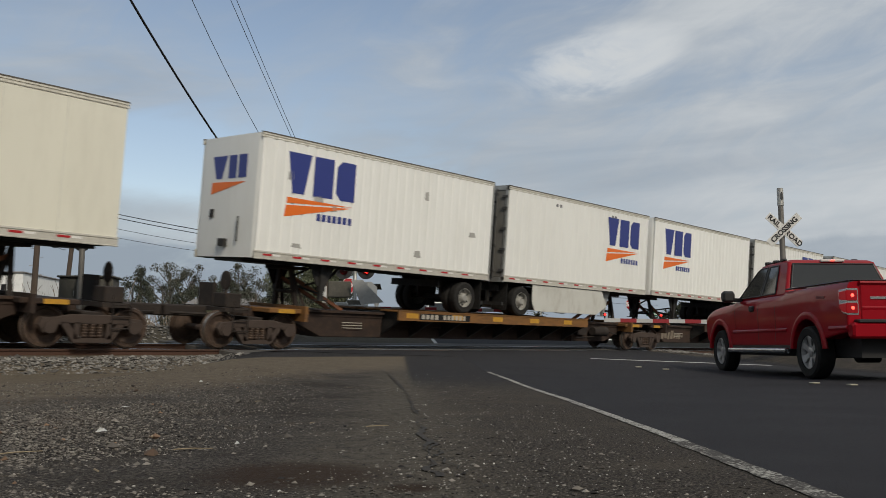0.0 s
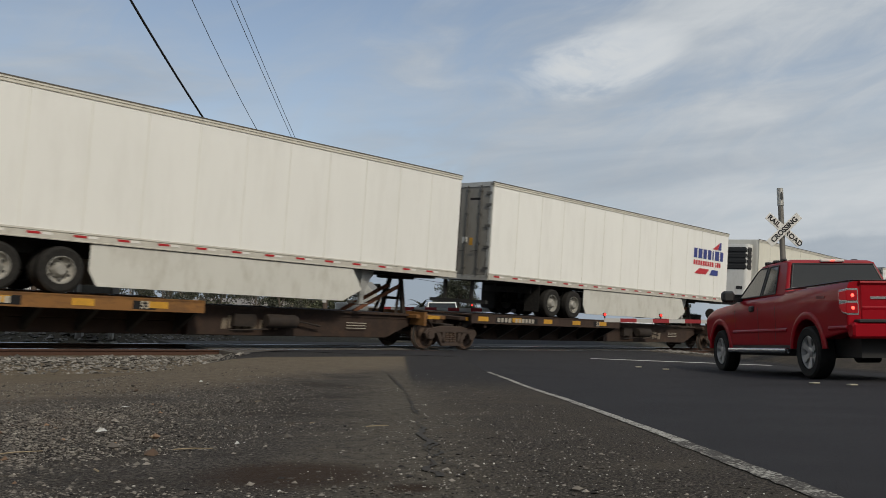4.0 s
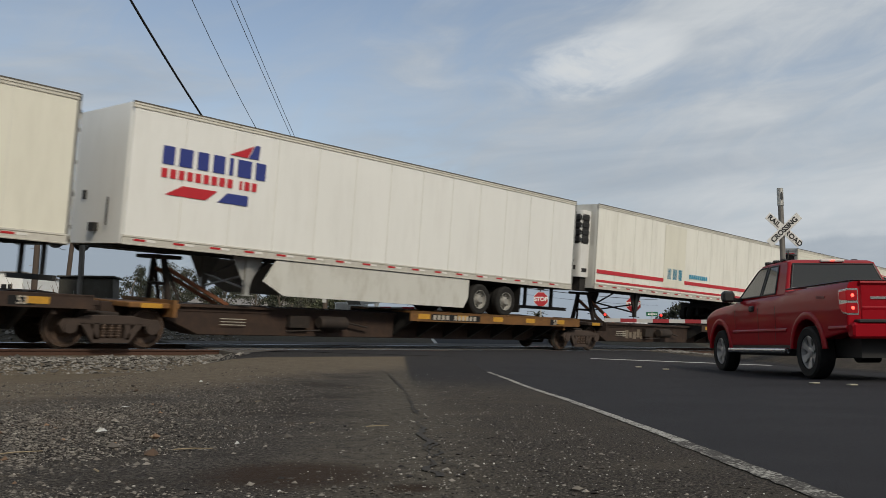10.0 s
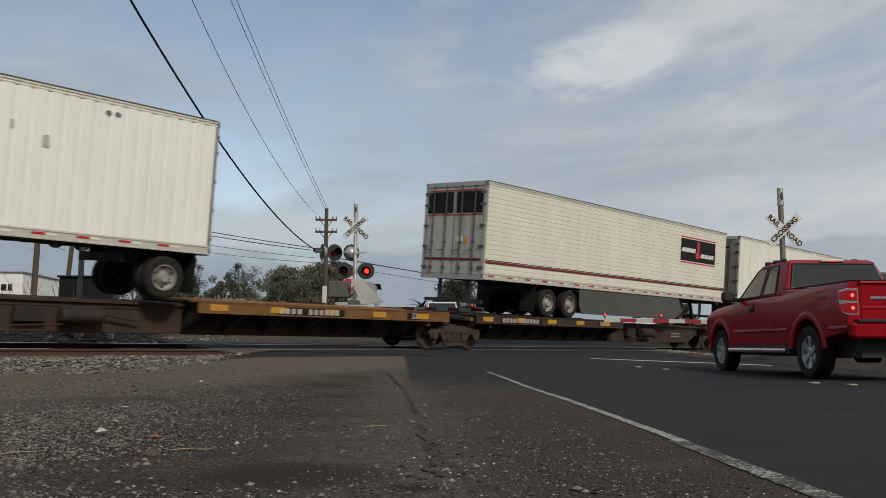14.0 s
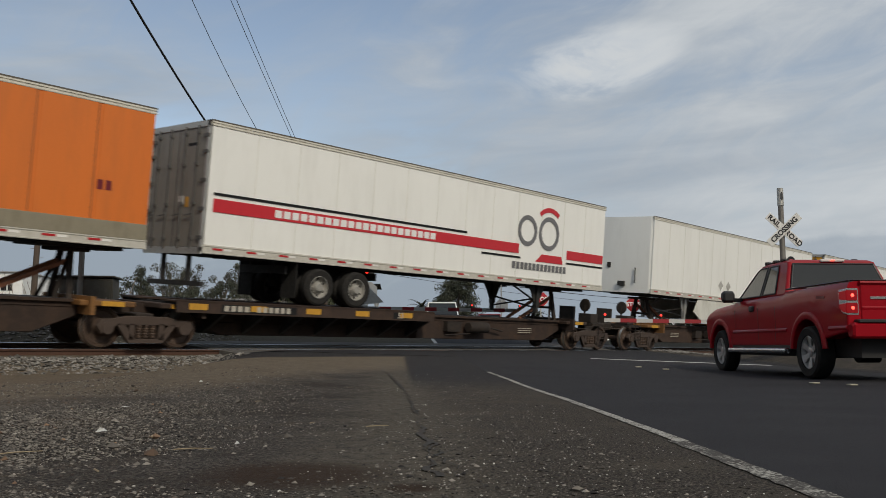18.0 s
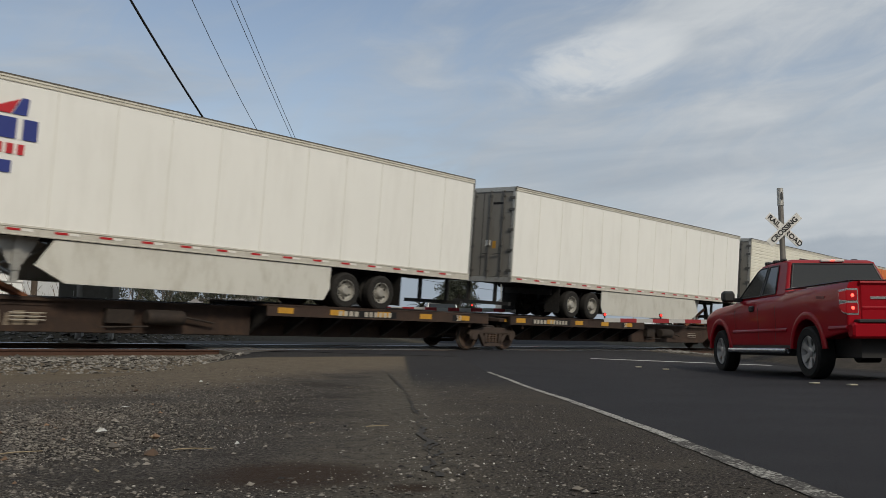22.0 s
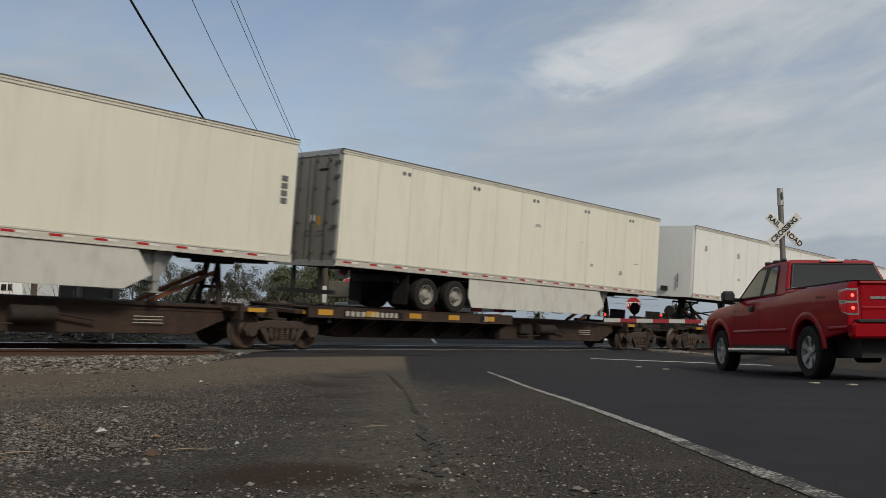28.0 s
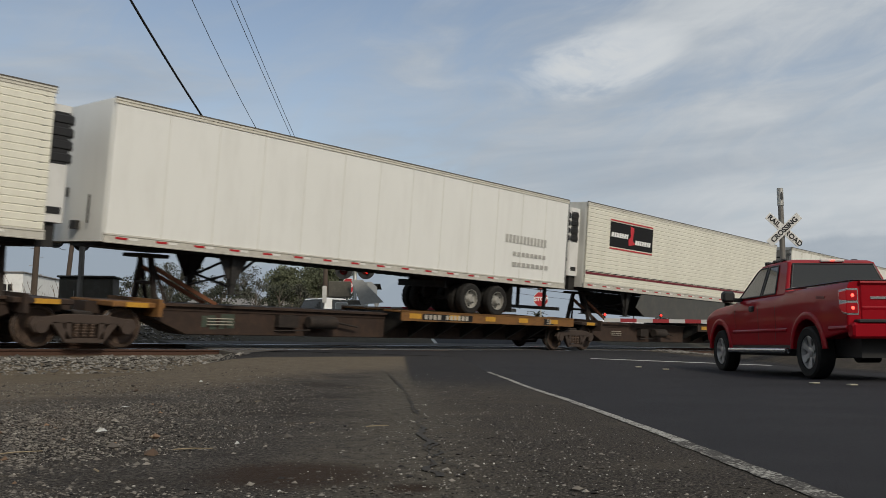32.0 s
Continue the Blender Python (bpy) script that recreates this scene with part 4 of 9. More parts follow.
def hitch(p, x, o):
    """The folding stand that holds a trailer's king pin."""
    def stand(s):
        for y in (-0.42, 0.42):
            s.bar((x - o * 0.05, y * 1.15, 1.0), (x, y * 0.55, Z0 - 0.14), 0.075, 4)
            s.bar((x - o * 0.35, y * 1.15, 1.0), (x - o * 0.02, y * 0.55, Z0 - 0.2), 0.05, 4)
        s.box(x - 0.34, x + 0.34, -0.46, 0.46, Z0 - 0.15, Z0 - 0.065, 0.02)
        s.bar((x, -0.42, 1.45), (x, 0.42, 1.45), 0.04)
    h = part("hitch_stand", shared("hitch_stand|%.2f%d" % (x, o), M_BROWND, stand), p, "dark hitch stand")

    def strut(s):
        for y in (-0.26, 0.26):
            s.bar((x - o * 0.05, y, Z0 - 0.35), (x - o * 1.75, y, 1.02), 0.06, 4)
    part("strut", shared("strut|%.2f%d" % (x, o), M_RUSTO, strut), h, "rust-orange diagonal strut")


M_TAG = mat("tag_pale", (0.20, 0.165, 0.125), 0.85, 0, 0.4, 5, 40, 0.0, (0.06, 0.04, 0.03), 0.8)
M_TAGG = mat("tag_green", (0.055, 0.075, 0.055), 0.85, 0, 0.4, 5, 40, 0.0, (0.06, 0.04, 0.03), 0.8)
M_RUSTO = mat("strut_orange", (0.20, 0.075, 0.035), 0.8, 0, 0.3, 3, 40, 0.1, (0.07, 0.045, 0.03), 0.6)


def spine_platform(xa, xb, noses, front_end, rear_end, tint, number_at):
    """One platform between the trucks at xa (front) and xb. noses: where its hitches stand."""
    P = xa - xb
    h = P / 2
    x_mid = (xa + xb) / 2 + 0.05
    side = (M_RUSTY, M_BROWN, M_BROWND)[tint]
    p = train_thing("spine_car_platform", x_mid, "rust-brown spine car platform with yellow reflective plates", "freight car", "platforms of the spine cars")
    key = "|%.1f%s" % (P, "".join("+" if n > 0 else "-" for n in noses))
    o = noses[0]
    both = len(noses) == 2

    def sill(s):
        s.box(-h + 0.7, h - 0.7, -0.42, 0.42, 0.62, 0.98, 0.02)
        s.prism([(-h + 1.5, 0.62), (-h + 2.3, 0.30), (h - 2.3, 0.30), (h - 1.5, 0.62)], -0.34, 0.34, 0.02)
        for e in (-1, 1):
            s.box(*sorted((e * (h - 0.75), e * (h - 0.05))), -0.30, 0.30, 0.72, 0.98)
    part("center_sill", shared("center_sill" + key, M_BROWN, sill), p, "deep brown centre beam")
    if both:
        r0, r1 = -4.6, 4.6
    else:
        r0, r1 = sorted((-o * (h - 0.55), o * 0.15))
    for y0, y1 in ((-1.29, -0.52), (0.52, 1.29)):
        def runway(s, y0=y0, y1=y1):
            s.box(r0, r1, y0, y1, DECK - 0.05, DECK, 0.01)
            e = y0 if y0 < 0 else y1
            s.box(r0, r1, min(e, e - math.copysign(0.05, e)), max(e, e - math.copysign(0.05, e)), DECK - 0.27, DECK + 0.012)
        part("runway", shared("runway%s%.1f" % (key, y0), side, runway), p, "worn ochre wheel runway")

    def bearer(s):
        s.prism([(-1.25, DECK - 0.26), (-0.34, 0.34), (0.34, 0.34), (1.25, DECK - 0.26), (1.25, DECK - 0.055), (-1.25, DECK - 0.055)], -0.05, 0.05)
    rib = shared("cross_bearer", M_DARK, bearer)
    for i in range(8):
        part("cross_bearer", rib, p, "", pose(r0 + 0.15 + (r1 - r0 - 0.3) * i / 7, 0, 0, 0, 0, 90))

    # the deep box under each hitch
    for a, b in ([sorted((o * 0.15, o * (h - 1.35)))] if not both else [(-h + 1.35, -4.6), (4.6, h - 1.35)]):
        def flank(s, a=a, b=b):
            w = 0.62
            up_end = o if not both else (-1 if a < 0 else 1)
            if up_end > 0:
                ring = [(a, 0.32), (b - 0.9, 0.32), (b, 0.70), (b, 0.99), (a, 0.99)]
            else:
                ring = [(a + 0.9, 0.32), (b, 0.32), (b, 0.99), (a, 0.99), (a, 0.70)]
            s.prism(ring, -w, w, 0.015)
            s.box(a, b, -w - 0.09, w + 0.09, 0.96, 1.02)
            s.box(a, b, -w - 0.02, w + 0.02, 0.86, 0.97)
        box_ = part("side_box", shared("side_box%s%.1f" % (key, a), (M_BROWN, M_BROWN, M_BROWND)[tint], flank), p, "deep brown side box")
        rnd_ = random.Random(int(abs(xa) * 10))

        def scrawl(s, a=a, b=b):
            """Chalky spray paint, a row of uneven bars."""
            q = a + (b - a) * rnd_.uniform(0.1, 0.4)
            for _ in range(rnd_.randint(4, 8)):
                w_ = rnd_.uniform(0.10, 0.24)
                s.prism(blk(q, q + w_, 0.44 + rnd_.uniform(0, 0.06), 0.78 + rnd_.uniform(-0.1, 0.05), rnd_.uniform(-0.2, 0.2)), -0.6225, -0.6195)
                q += w_ + 0.06
        if rnd_.random() < 0.55:
            sp = Shape()
            scrawl(sp)
            part("spray_paint", sp.mesh("spray_paint", rnd_.choice((M_TAG, M_TAG, M_TAGG))), box_, "faded spray-painted marks")

    def gear(s):
        a = (o if not both else 1) * (h * 0.30)
        if both:
            a = h - 3.0
        s.lathe((a, -0.86, 0.70), "x", [(-0.45, 0.02), (-0.45, 0.14), (-0.40, 0.17), (0.40, 0.17), (0.45, 0.14), (0.45, 0.02)], 14)
        s.box(a - 1.3, a - 0.7, -0.80, -0.62, 0.55, 0.85)
        s.bar((a + 0.5, -0.78, 0.72), (a + 1.3, -0.78, 0.60), 0.025)
        s.bar((a - 0.4, -0.9, 0.50), (a - 1.5, -0.9, 0.46), 0.02)
    part("brake_gear", shared("brake_gear" + key, M_BROWND, gear, True), p, "air reservoir and brake rods")

    for e in (-1, 1):
        def ends(s, e=e):
            s.box(*sorted((e * (h - 1.5), e * (h - 0.3))), -1.05, 1.05, 0.90, 1.02, 0.02)
            s.box(*sorted((e * (h - 1.35), e * (h - 1.25))), -1.2, 1.2, 0.72, 1.10)
        part("end_deck", shared("end_deck%s%d" % (key, e), side, ends), p)

    plate_ = shared("reflector_plate", M_SAFETY, lambda s: s.box(0, 0.46, -1.296, -1.290, DECK - 0.20, DECK - 0.06))
    for i in range(5):
        part("reflector_plate", plate_, p, "yellow reflector plate", pose(r0 + 0.3 + (r1 - r0 - 1.0) * i / 4.4, 0, 0))
    end_plate_ = shared("end_reflector", M_SAFETY, lambda s: s.box(0, 0.5, -1.058, -1.052, 0.91, 1.01))
    for a in (-h + 0.55, h - 1.05):
        part("reflector_plate", end_plate_, p, "yellow reflector plate", pose(a, 0, 0))

    def marks(s):
        for r in row_of(r0 + number_at, DECK - 0.21, 0.13, [0.12, 0.12, 0.12, 0.13, -0.1, 0.11, 0.11, 0.11, 0.11, 0.11, 0.11], 0.06):
            s.prism(r, -1.297, -1.291)
        a = (o if not both else -1) * (h * 0.62)
        for k in range(3):
            s.box(a - 0.5, a + 0.2, -0.686, -0.681, 0.56 + k * 0.07, 0.58 + k * 0.07)
    part("stencil", shared("stencil%s%.1f" % (key, number_at), M_STENCIL, marks), p, "pale stencilled marks")
    part("number_plate", shared("number_plate%s%.1f" % (key, number_at), M_INKBLACK, lambda s: s.box(r0 + number_at - 0.08, r0 + number_at + 2.05, -1.2935, -1.2905, DECK - 0.235, DECK - 0.055)), p, "black ground of the stencilled marks")
    if not both:
        part("size_plate", shared("size_plate" + key, M_INKBLACK, lambda s: s.box(r0 + 6.52, r0 + 7.05, -1.2935, -1.2905, DECK - 0.235, DECK - 0.055)), p, "black ground of the size mark")
        part("size_mark", text_mesh("53", 0.22, M_STENCIL, 1.0, 0.004), p, "pale size mark", pose(r0 + 6.79, -1.298, DECK - 0.145))
    for n in noses:
        hitch(p, n * (h - 1.45), n)
    truck(p, h)
    if rear_end:
        truck(p, -h)

    for e, there in ((1, front_end), (-1, rear_end)):
        if not there:
            continue
        q = e * (h + 0.55)

        def deck(s):
            s.box(q - 0.35, q + 0.35, -0.95, 0.95, 0.88, 0.98)

        def coupler(s):
            s.box(*sorted((q + e * 0.3, q + e * 1.55)), -0.14, 0.14, 0.72, 0.98, 0.03)
            s.bar((q + e * 0.2, -0.8, 0.80), (q + e * 1.45, 0.0, 0.80), 0.03)

        def stand_(s):
            s.bar((q, -0.35, 0.97), (q, -0.35, 1.62), 0.04)
            s.lathe((q, -0.35, 1.62), "x", [(-0.02, 0.20), (0.0, 0.24), (0.02, 0.20)], 14)

        def ladder(s):
            for z in (0.45, 0.70, 0.95):
                s.bar((q - 0.2, -1.12, z), (q + 0.2, -1.12, z), 0.014)
            for d in (-0.2, 0.2):
                s.bar((q + d, -1.12, 0.42), (q + d, -1.12, 1.15), 0.014)
        k_ = "|%.1f%+d" % (P, e)
        g_ = part("end_platform", shared("end_platform" + k_, M_BROWND, deck), p, "end platform over the coupler")
        part("coupler", shared("coupler" + k_, M_BROWND, coupler), g_)
        part("brake_wheel", shared("brake_wheel" + k_, M_BROWND, stand_), g_, "brake wheel on a post")
        part("ladder", shared("end_ladder" + k_, M_BROWND, ladder), g_)
        part("valve_box", shared("valve_box" + k_, M_BROWND, lambda s: s.box(q - 0.25, q + 0.2, -0.8, -0.25, 0.98, 1.32, 0.02)), g_)
        part("handrail", shared("end_rail" + k_, M_BROWND, lambda s: s.box(q - 0.05, q + 0.05, 0.1, 0.75, 0.98, 1.55)), g_)
    return p


def well_platform(xa, xb, front_end, rear_end, wide_a, wide_b):
    """A low well between trucks: a heavy top rail over posted side panels."""
    h = (xa - xb) / 2
    p = train_thing("well_car_unit", (xa + xb) / 2 + 0.03, "brown well car unit with posted sides and a grey-blue top rail", "freight car", "units of the well car")
    key = "|%.1f" % h
    w0 = h - 1.55

    for y0 in (-1.42, 1.36):
        part("side_panel", shared("side_panel%s%.1f" % (key, y0), M_WELL, lambda s: s.box(-w0, w0, y0, y0 + 0.06, 0.22, 1.20)), p, "rust-brown side sheet")

    def posts(s):
        for y0, y1 in ((-1.50, -1.42), (1.42, 1.50)):
            n = 13
            for i in range(n + 1):
                a = -w0 + 0.05 + (2 * w0 - 0.1) * i / n
                s.box(a - 0.06, a + 0.06, y0, y1, 0.22, 1.20, 0.008)
            s.box(-w0, w0, y0 + 0.01, y1 - 0.01, 1.06, 1.10)
            s.box(-w0, w0, y0, y1, 0.18, 0.27)
    part("side_post", shared("side_post" + key, M_WELL, posts), p)

    for y0 in (-1.47, 1.33):
        part("top_rail", shared("well_rail%s%.1f" % (key, y0), M_WELLTOP, lambda s: s.box(-w0 - 0.5, w0 + 0.5, y0, y0 + 0.14, 1.20, 1.50, 0.015)), p, "grey-blue top rail")

    def floor(s):
        for i in range(9):
            a = -w0 + 0.5 + (2 * w0 - 1.0) * i / 8
            s.box(a - 0.15, a + 0.15, -1.36, 1.36, 0.24, 0.36)
        for e in (-1, 1):
            s.box(*sorted((e * w0, e * (w0 + 0.10))), -1.4, 1.4, 0.3, 1.45)
            s.box(*sorted((e * w0, e * (h - 0.05))), -0.5, 0.5, 0.74, 1.0)
            s.box(*sorted((e * (w0 + 0.1), e * (h - 0.25))), -1.38, 1.38, 1.06, 1.14)
            s.box(*sorted((e * (h - 0.6), e * (h - 0.1))), -1.45, 1.45, 1.10, 1.42)
    part("floor_frame", shared("well_floor" + key, M_BROWND, floor), p)

    for e in (-1, 1):
        for y0 in (-1.46, 1.34):
            part("guide", shared("guide%s%d%.1f" % (key, e, y0), M_DARK, lambda s: s.box(*sorted((e * 5.95, e * 6.25)), y0, y0 + 0.12, 1.50, 1.66)), p, "dark container guide")
        part("grab_rail", shared("grab_rail%s%d" % (key, e), M_DARK, lambda s: s.bar((e * 6.25, -1.38, 1.57), (e * (w0 + 0.4), -1.38, 1.57), 0.022)), p)
        part("end_plate", shared("end_plate%s%d" % (key, e), M_SAFETY, lambda s: s.box(*sorted((e * (h - 0.55), e * (h - 0.15))), -1.459, -1.452, 1.14, 1.36)), p, "yellow end plate")
    plate_ = shared("well_plate", M_SAFETY, lambda s: s.box(0, 0.5, -1.479, -1.472, 1.29, 1.41))
    for a in (-w0 - 0.05, -5.2, -1.7, 1.8, 5.0, w0 - 0.45):
        part("reflector_plate", plate_, p, "yellow reflector plate", pose(a, 0, 0))

    def marks(s):
        for e in (-1, 1):
            for k in range(4):
                a = e * (w0 - 0.8 - k * 0.75)
                s.box(a, a + 0.10, -1.478, -1.472, 1.26, 1.45)
                s.box(a - 0.16, a + 0.10, -1.478, -1.472, 1.42, 1.46)
        for k in range(4):
            s.box(-4.4, -3.9 - 0.05 * k, -1.478, -1.472, 1.28 + 0.045 * k, 1.30 + 0.045 * k)
            s.box(3.9, 4.4, -1.478, -1.472, 1.28 + 0.045 * k, 1.30 + 0.045 * k)
        for r in row_of(-4.4, 0.55, 0.22, [0.16, 0.16, 0.16, 0.16], 0.06) + row_of(-2.9, 0.56, 0.18, [0.12] * 6, 0.05):
            s.prism(r, -1.428, -1.421)
        for r in row_of(2.3, 0.56, 0.26, [0.18, 0.18], 0.07):
            s.prism(r, -1.428, -1.421)
        for k in range(3):
            s.box(-1.4, -0.6, -1.428, -1.421, 0.5 + 0.16 * k, 0.54 + 0.16 * k)
    part("stencil", shared("well_stencil" + key, M_STENCIL, marks), p, "pale stencilled marks")

    def spray(seed, a, b):
        def make(s):
            rnd = random.Random(seed)
            for k in range(9):
                cx, cz = a + (b - a) * (k + 0.5) / 9, 0.66 + rnd.uniform(-0.14, 0.14)
                s.prism([(cx + rnd.uniform(0.08, 0.17) * math.cos(t), cz + rnd.uniform(0.10, 0.24) * math.sin(t)) for t in [i * math.pi / 4 for i in range(8)]], -1.4275 - 0.0006 * k, -1.421 - 0.0006 * k)
        return make
    for a, b, m, sd in ((wide_a, wide_a + 0.95, M_GRAFY, 3), (wide_a + 1.6, wide_a + 2.7, M_GRAFW, 8), (wide_b, wide_b + 0.85, M_GRAFY, 5)):
        part("spray_paint", shared("spray_paint|%.1f%d" % (a, sd), m, spray(sd, a, b)), p, "spray-painted scrawl")
    truck(p, h)
    if rear_end:
        truck(p, -h)
    return p


def container(x0, x1, z, skin, ends, label, extra=None, end_skin=None):
    L, H = x1 - x0, 2.90
    p = train_thing("shipping_container", (x0 + x1) / 2 - 0.09, label, "container", "containers on the well car")
    k = "|%.1f%.1f" % (L, z)

    def wave(a, b, yv, o, s):
        n = int((b - a) / 0.29)
        pts = []
        for i in range(n):
            q, w = a + (b - a) * i / n, (b - a) / n
            pts += [(q, 0.0), (q + w * 0.22, 0.0), (q + w * 0.40, 0.034), (q + w * 0.80, 0.034)]
        pts.append((b, 0.0))
        vs = [(q, yv + o * d, zz) for q, d in pts for zz in (z + 0.16, z + H - 0.10)]
        s.add(vs, [(2 * i, 2 * i + 2, 2 * i + 3, 2 * i + 1) for i in range(len(pts) - 1)])

    for o in (-1, 1):
        part("side_wall", shared("container_side%s%d" % (k, o), skin, lambda s: wave(-6.1, 6.1, o * 1.25, o, s)), p, "corrugated side")
        for e in (-1, 1):
            part("side_end", shared("container_end%s%d%d" % (k, e, o), ends if e < 0 else skin, lambda s: wave(*sorted((e * 6.12, e * (L / 2 - 0.06))), o * 1.25, o, s)), p, "corrugated end panel")

    def frame_(s):
        for y in (-1.295, 1.22):
            s.box(-L / 2, L / 2, y, y + 0.075, z, z + 0.16)
            s.box(-L / 2, L / 2, y, y + 0.075, z + H - 0.10, z + H)
            for a in (-6.1, 6.1):
                s.box(a - 0.06, a + 0.06, y, y + 0.075, z, z + H)
            for a in (-L / 2, L / 2 - 0.10):
                s.box(a, a + 0.10, y, y + 0.075, z, z + H)
        s.box(-L / 2 + 0.02, L / 2 - 0.02, -1.26, 1.26, z + H - 0.04, z + H - 0.01)
        s.box(-L / 2 + 0.02, L / 2 - 0.02, -1.26, 1.26, z + 0.04, z + 0.10)
    part("frame", shared("container_frame" + k, skin, frame_), p)

    for e in (-1, 1):
        part("corner_post", shared("container_post%s%d" % (k, e), ends, lambda s: s.box(*sorted((e * (L / 2 - 0.10), e * (L / 2 + 0.003))), -1.299, -1.21, z, z + H)), p)

    for a in (-6.1, 6.1):
        for zz in (z - 0.01, z + H - 0.10):
            part("corner_casting", shared("container_cast%s%.1f%.1f" % (k, a, zz), M_INKMAROON if skin is M_NAVY else M_DARK, lambda s: s.box(a - 0.09, a + 0.09, -1.31, -1.21, zz, zz + 0.12, 0.01)), p, "corner casting")
    for y0 in (-1.20, 0.02):
        def leaf(s, y0=y0):
            s.box(-L / 2 - 0.01, -L / 2 + 0.03, y0, y0 + 1.18, z + 0.16, z + H - 0.12)
        d = part("door", shared("container_door%s%.1f" % (k, y0), end_skin or ends, leaf), p)
        for i in range(5):
            zz = z + 0.30 + i * 0.50
            part("door_panel", shared("door_panel%s%.1f%d" % (k, y0, i), end_skin or ends, lambda s: s.box(-L / 2 - 0.03, -L / 2 - 0.005, y0 + 0.1, y0 + 1.08, zz, zz + 0.30, 0.01)), d)

        def rod(s, y0=y0):
            for f in (0.25, 0.75):
                s.bar((-L / 2 - 0.06, y0 + 1.18 * f, z + 0.1), (-L / 2 - 0.06, y0 + 1.18 * f, z + H - 0.08), 0.02, 8)
                s.bar((-L / 2 - 0.08, y0 + 1.18 * f, z + 1.0), (-L / 2 - 0.08, y0 + 1.18 * f + 0.3, z + 0.97), 0.014)
        part("lock_rod", shared("container_rod%s%.1f" % (k, y0), M_GALV, rod, True), d)

    def nose_wall(s):
        s.box(L / 2 - 0.05, L / 2 - 0.01, -1.2, 1.2, z + 0.1, z + H - 0.05)
        for i in range(10):
            a = -1.1 + i * 0.22
            s.box(L / 2 - 0.02, L / 2 + 0.0, a, a + 0.11, z + 0.2, z + H - 0.15)
    part("front_wall", shared("container_front" + k, ends, nose_wall), p)
    if extra:
        extra(p, L)
    return p


def diamonds(p, x, z, r=0.27, ink=None):
    for d in (0, 0.72):
        decal(p, "placard", [[(d, -r), (d + r, 0), (d, r), (d - r, 0)]], ink or M_INKWHITE, x, z, "white diamond placard")


def navy_signs(p, L):
    logo_wedge(p, -0.55, 2.17, 0.72, M_INKWHITE)
    diamonds(p, -4.05, 2.13)
    decal(p, "number_bar", row_of(-6.0, 2.85, 0.20, [0.32, -0.2, 0.14, 0.14, 0.14, 0.14, -0.1, 0.14, 0.14, 0.14, 0.14], 0.07), M_INKWHITE, 0, 0)
    decal(p, "number_bar", [blk(5.75, 5.98, 2.8, 2.94), blk(5.72, 5.98, 3.0, 3.04)], M_INKWHITE, 0, 0)


def ball_box_signs(p, L):
    logo_ball(p, -4.5, 4.87, 0.97)
    decal(p, "white_panel", [blk(3.7, 5.1, 5.15, 5.75)], M_INKWHITE, 0, 0, "plain white panel")
    decal(p, "number_bar", row_of(6.6, 5.75, 0.13, [0.12] * 9, 0.05) + row_of(7.0, 5.35, 0.16, [0.14, 0.14], 0.06), M_INKGREY, 0, 0)
    decal(p, "number_bar", row_of(1.2, 6.0, 0.12, [0.12] * 9, 0.05) + row_of(-5.9, 5.8, 0.12, [0.1, 0.1, 0.1], 0.04), M_INKGREY, 0, 0)
    s = Shape()
    for i in range(16):
        s.box(-7.9 + i * 1.02, -7.72 + i * 1.02, -HALF - 0.024, -HALF - 0.019, 3.50, 3.57)
        s.box(-7.6 + i * 1.02, -7.42 + i * 1.02, -HALF - 0.024, -HALF - 0.019, 3.50, 3.57)
    part("red_tape", s.mesh("red_tape", M_RED), p)


def sig_wedge(at_, k=1.0, z=3.84):
    return lambda p, L: logo_wedge(p, at_, z, k)


def sig(*fns):
    def go(p, L):
        for f in fns:
            f(p, L)
    return go


def num53(x, z=2.45):
    return lambda p, L: part("size_mark", text_mesh("53'", 0.42, M_INKGREY, 0.95), p, "grey size mark", pose(x, -HALF - 0.02, z + 0.1))


def bars(x, z, h, n, w=0.13, ink=None, gap=0.06):
    return lambda p, L: decal(p, "writing_bar", row_of(x, z, h, [w] * n, gap), ink or M_INKGREY, 0, 0)


alliance = sig(lambda p, L: logo_discs(p, -3.2, 3.72), num53(0.0), bars(-7.2, 2.75, 0.17, 14, 0.17, M_INKBLUE, 0.07))
alliance_r = sig(lambda p, L: logo_discs(p, -3.3, 3.75), num53(0.3), bars(5.15, 2.62, 0.15, 12, 0.13, M_INKBLUE, 0.05), lambda p, L: decal(p, "plate_outline", [blk(-7.0, -4.9, 2.50, 2.54), blk(-7.0, -4.9, 2.88, 2.92)] + row_of(-6.9, 2.6, 0.22, [0.15] * 9, 0.06), M_INKGREEN, 0, 0))
faded_l = sig(lambda p, L: logo_discs(p, -3.3, 3.72, None, True), num53(0.3), bars(-7.2, 2.75, 0.2, 6, 0.15, M_INKFADED))
faded_r = sig(lambda p, L: logo_discs(p, -3.2, 3.70, None, True), num53(0.6))
prime = sig(lambda p, L: logo_shield(p, -2.52, 4.17))
blackp_l = sig(lambda p, L: logo_black_panel(p, -6.6, 3.76), lambda p, L: stripe(p, L, 2.66, 0.075, M_INKMAROON, "maroon stripe"), lambda p, L: stripe(p, L, 2.75, 0.025, M_INKBLACK, "thin dark stripe"))
blackp_r = sig(door_panels, lambda p, L: logo_black_panel(p, 4.05, 3.72), lambda p, L: stripe(p, L, 2.66, 0.075, M_INKMAROON, "maroon stripe"), lambda p, L: stripe(p, L, 2.75, 0.025, M_INKBLACK, "thin dark stripe"))
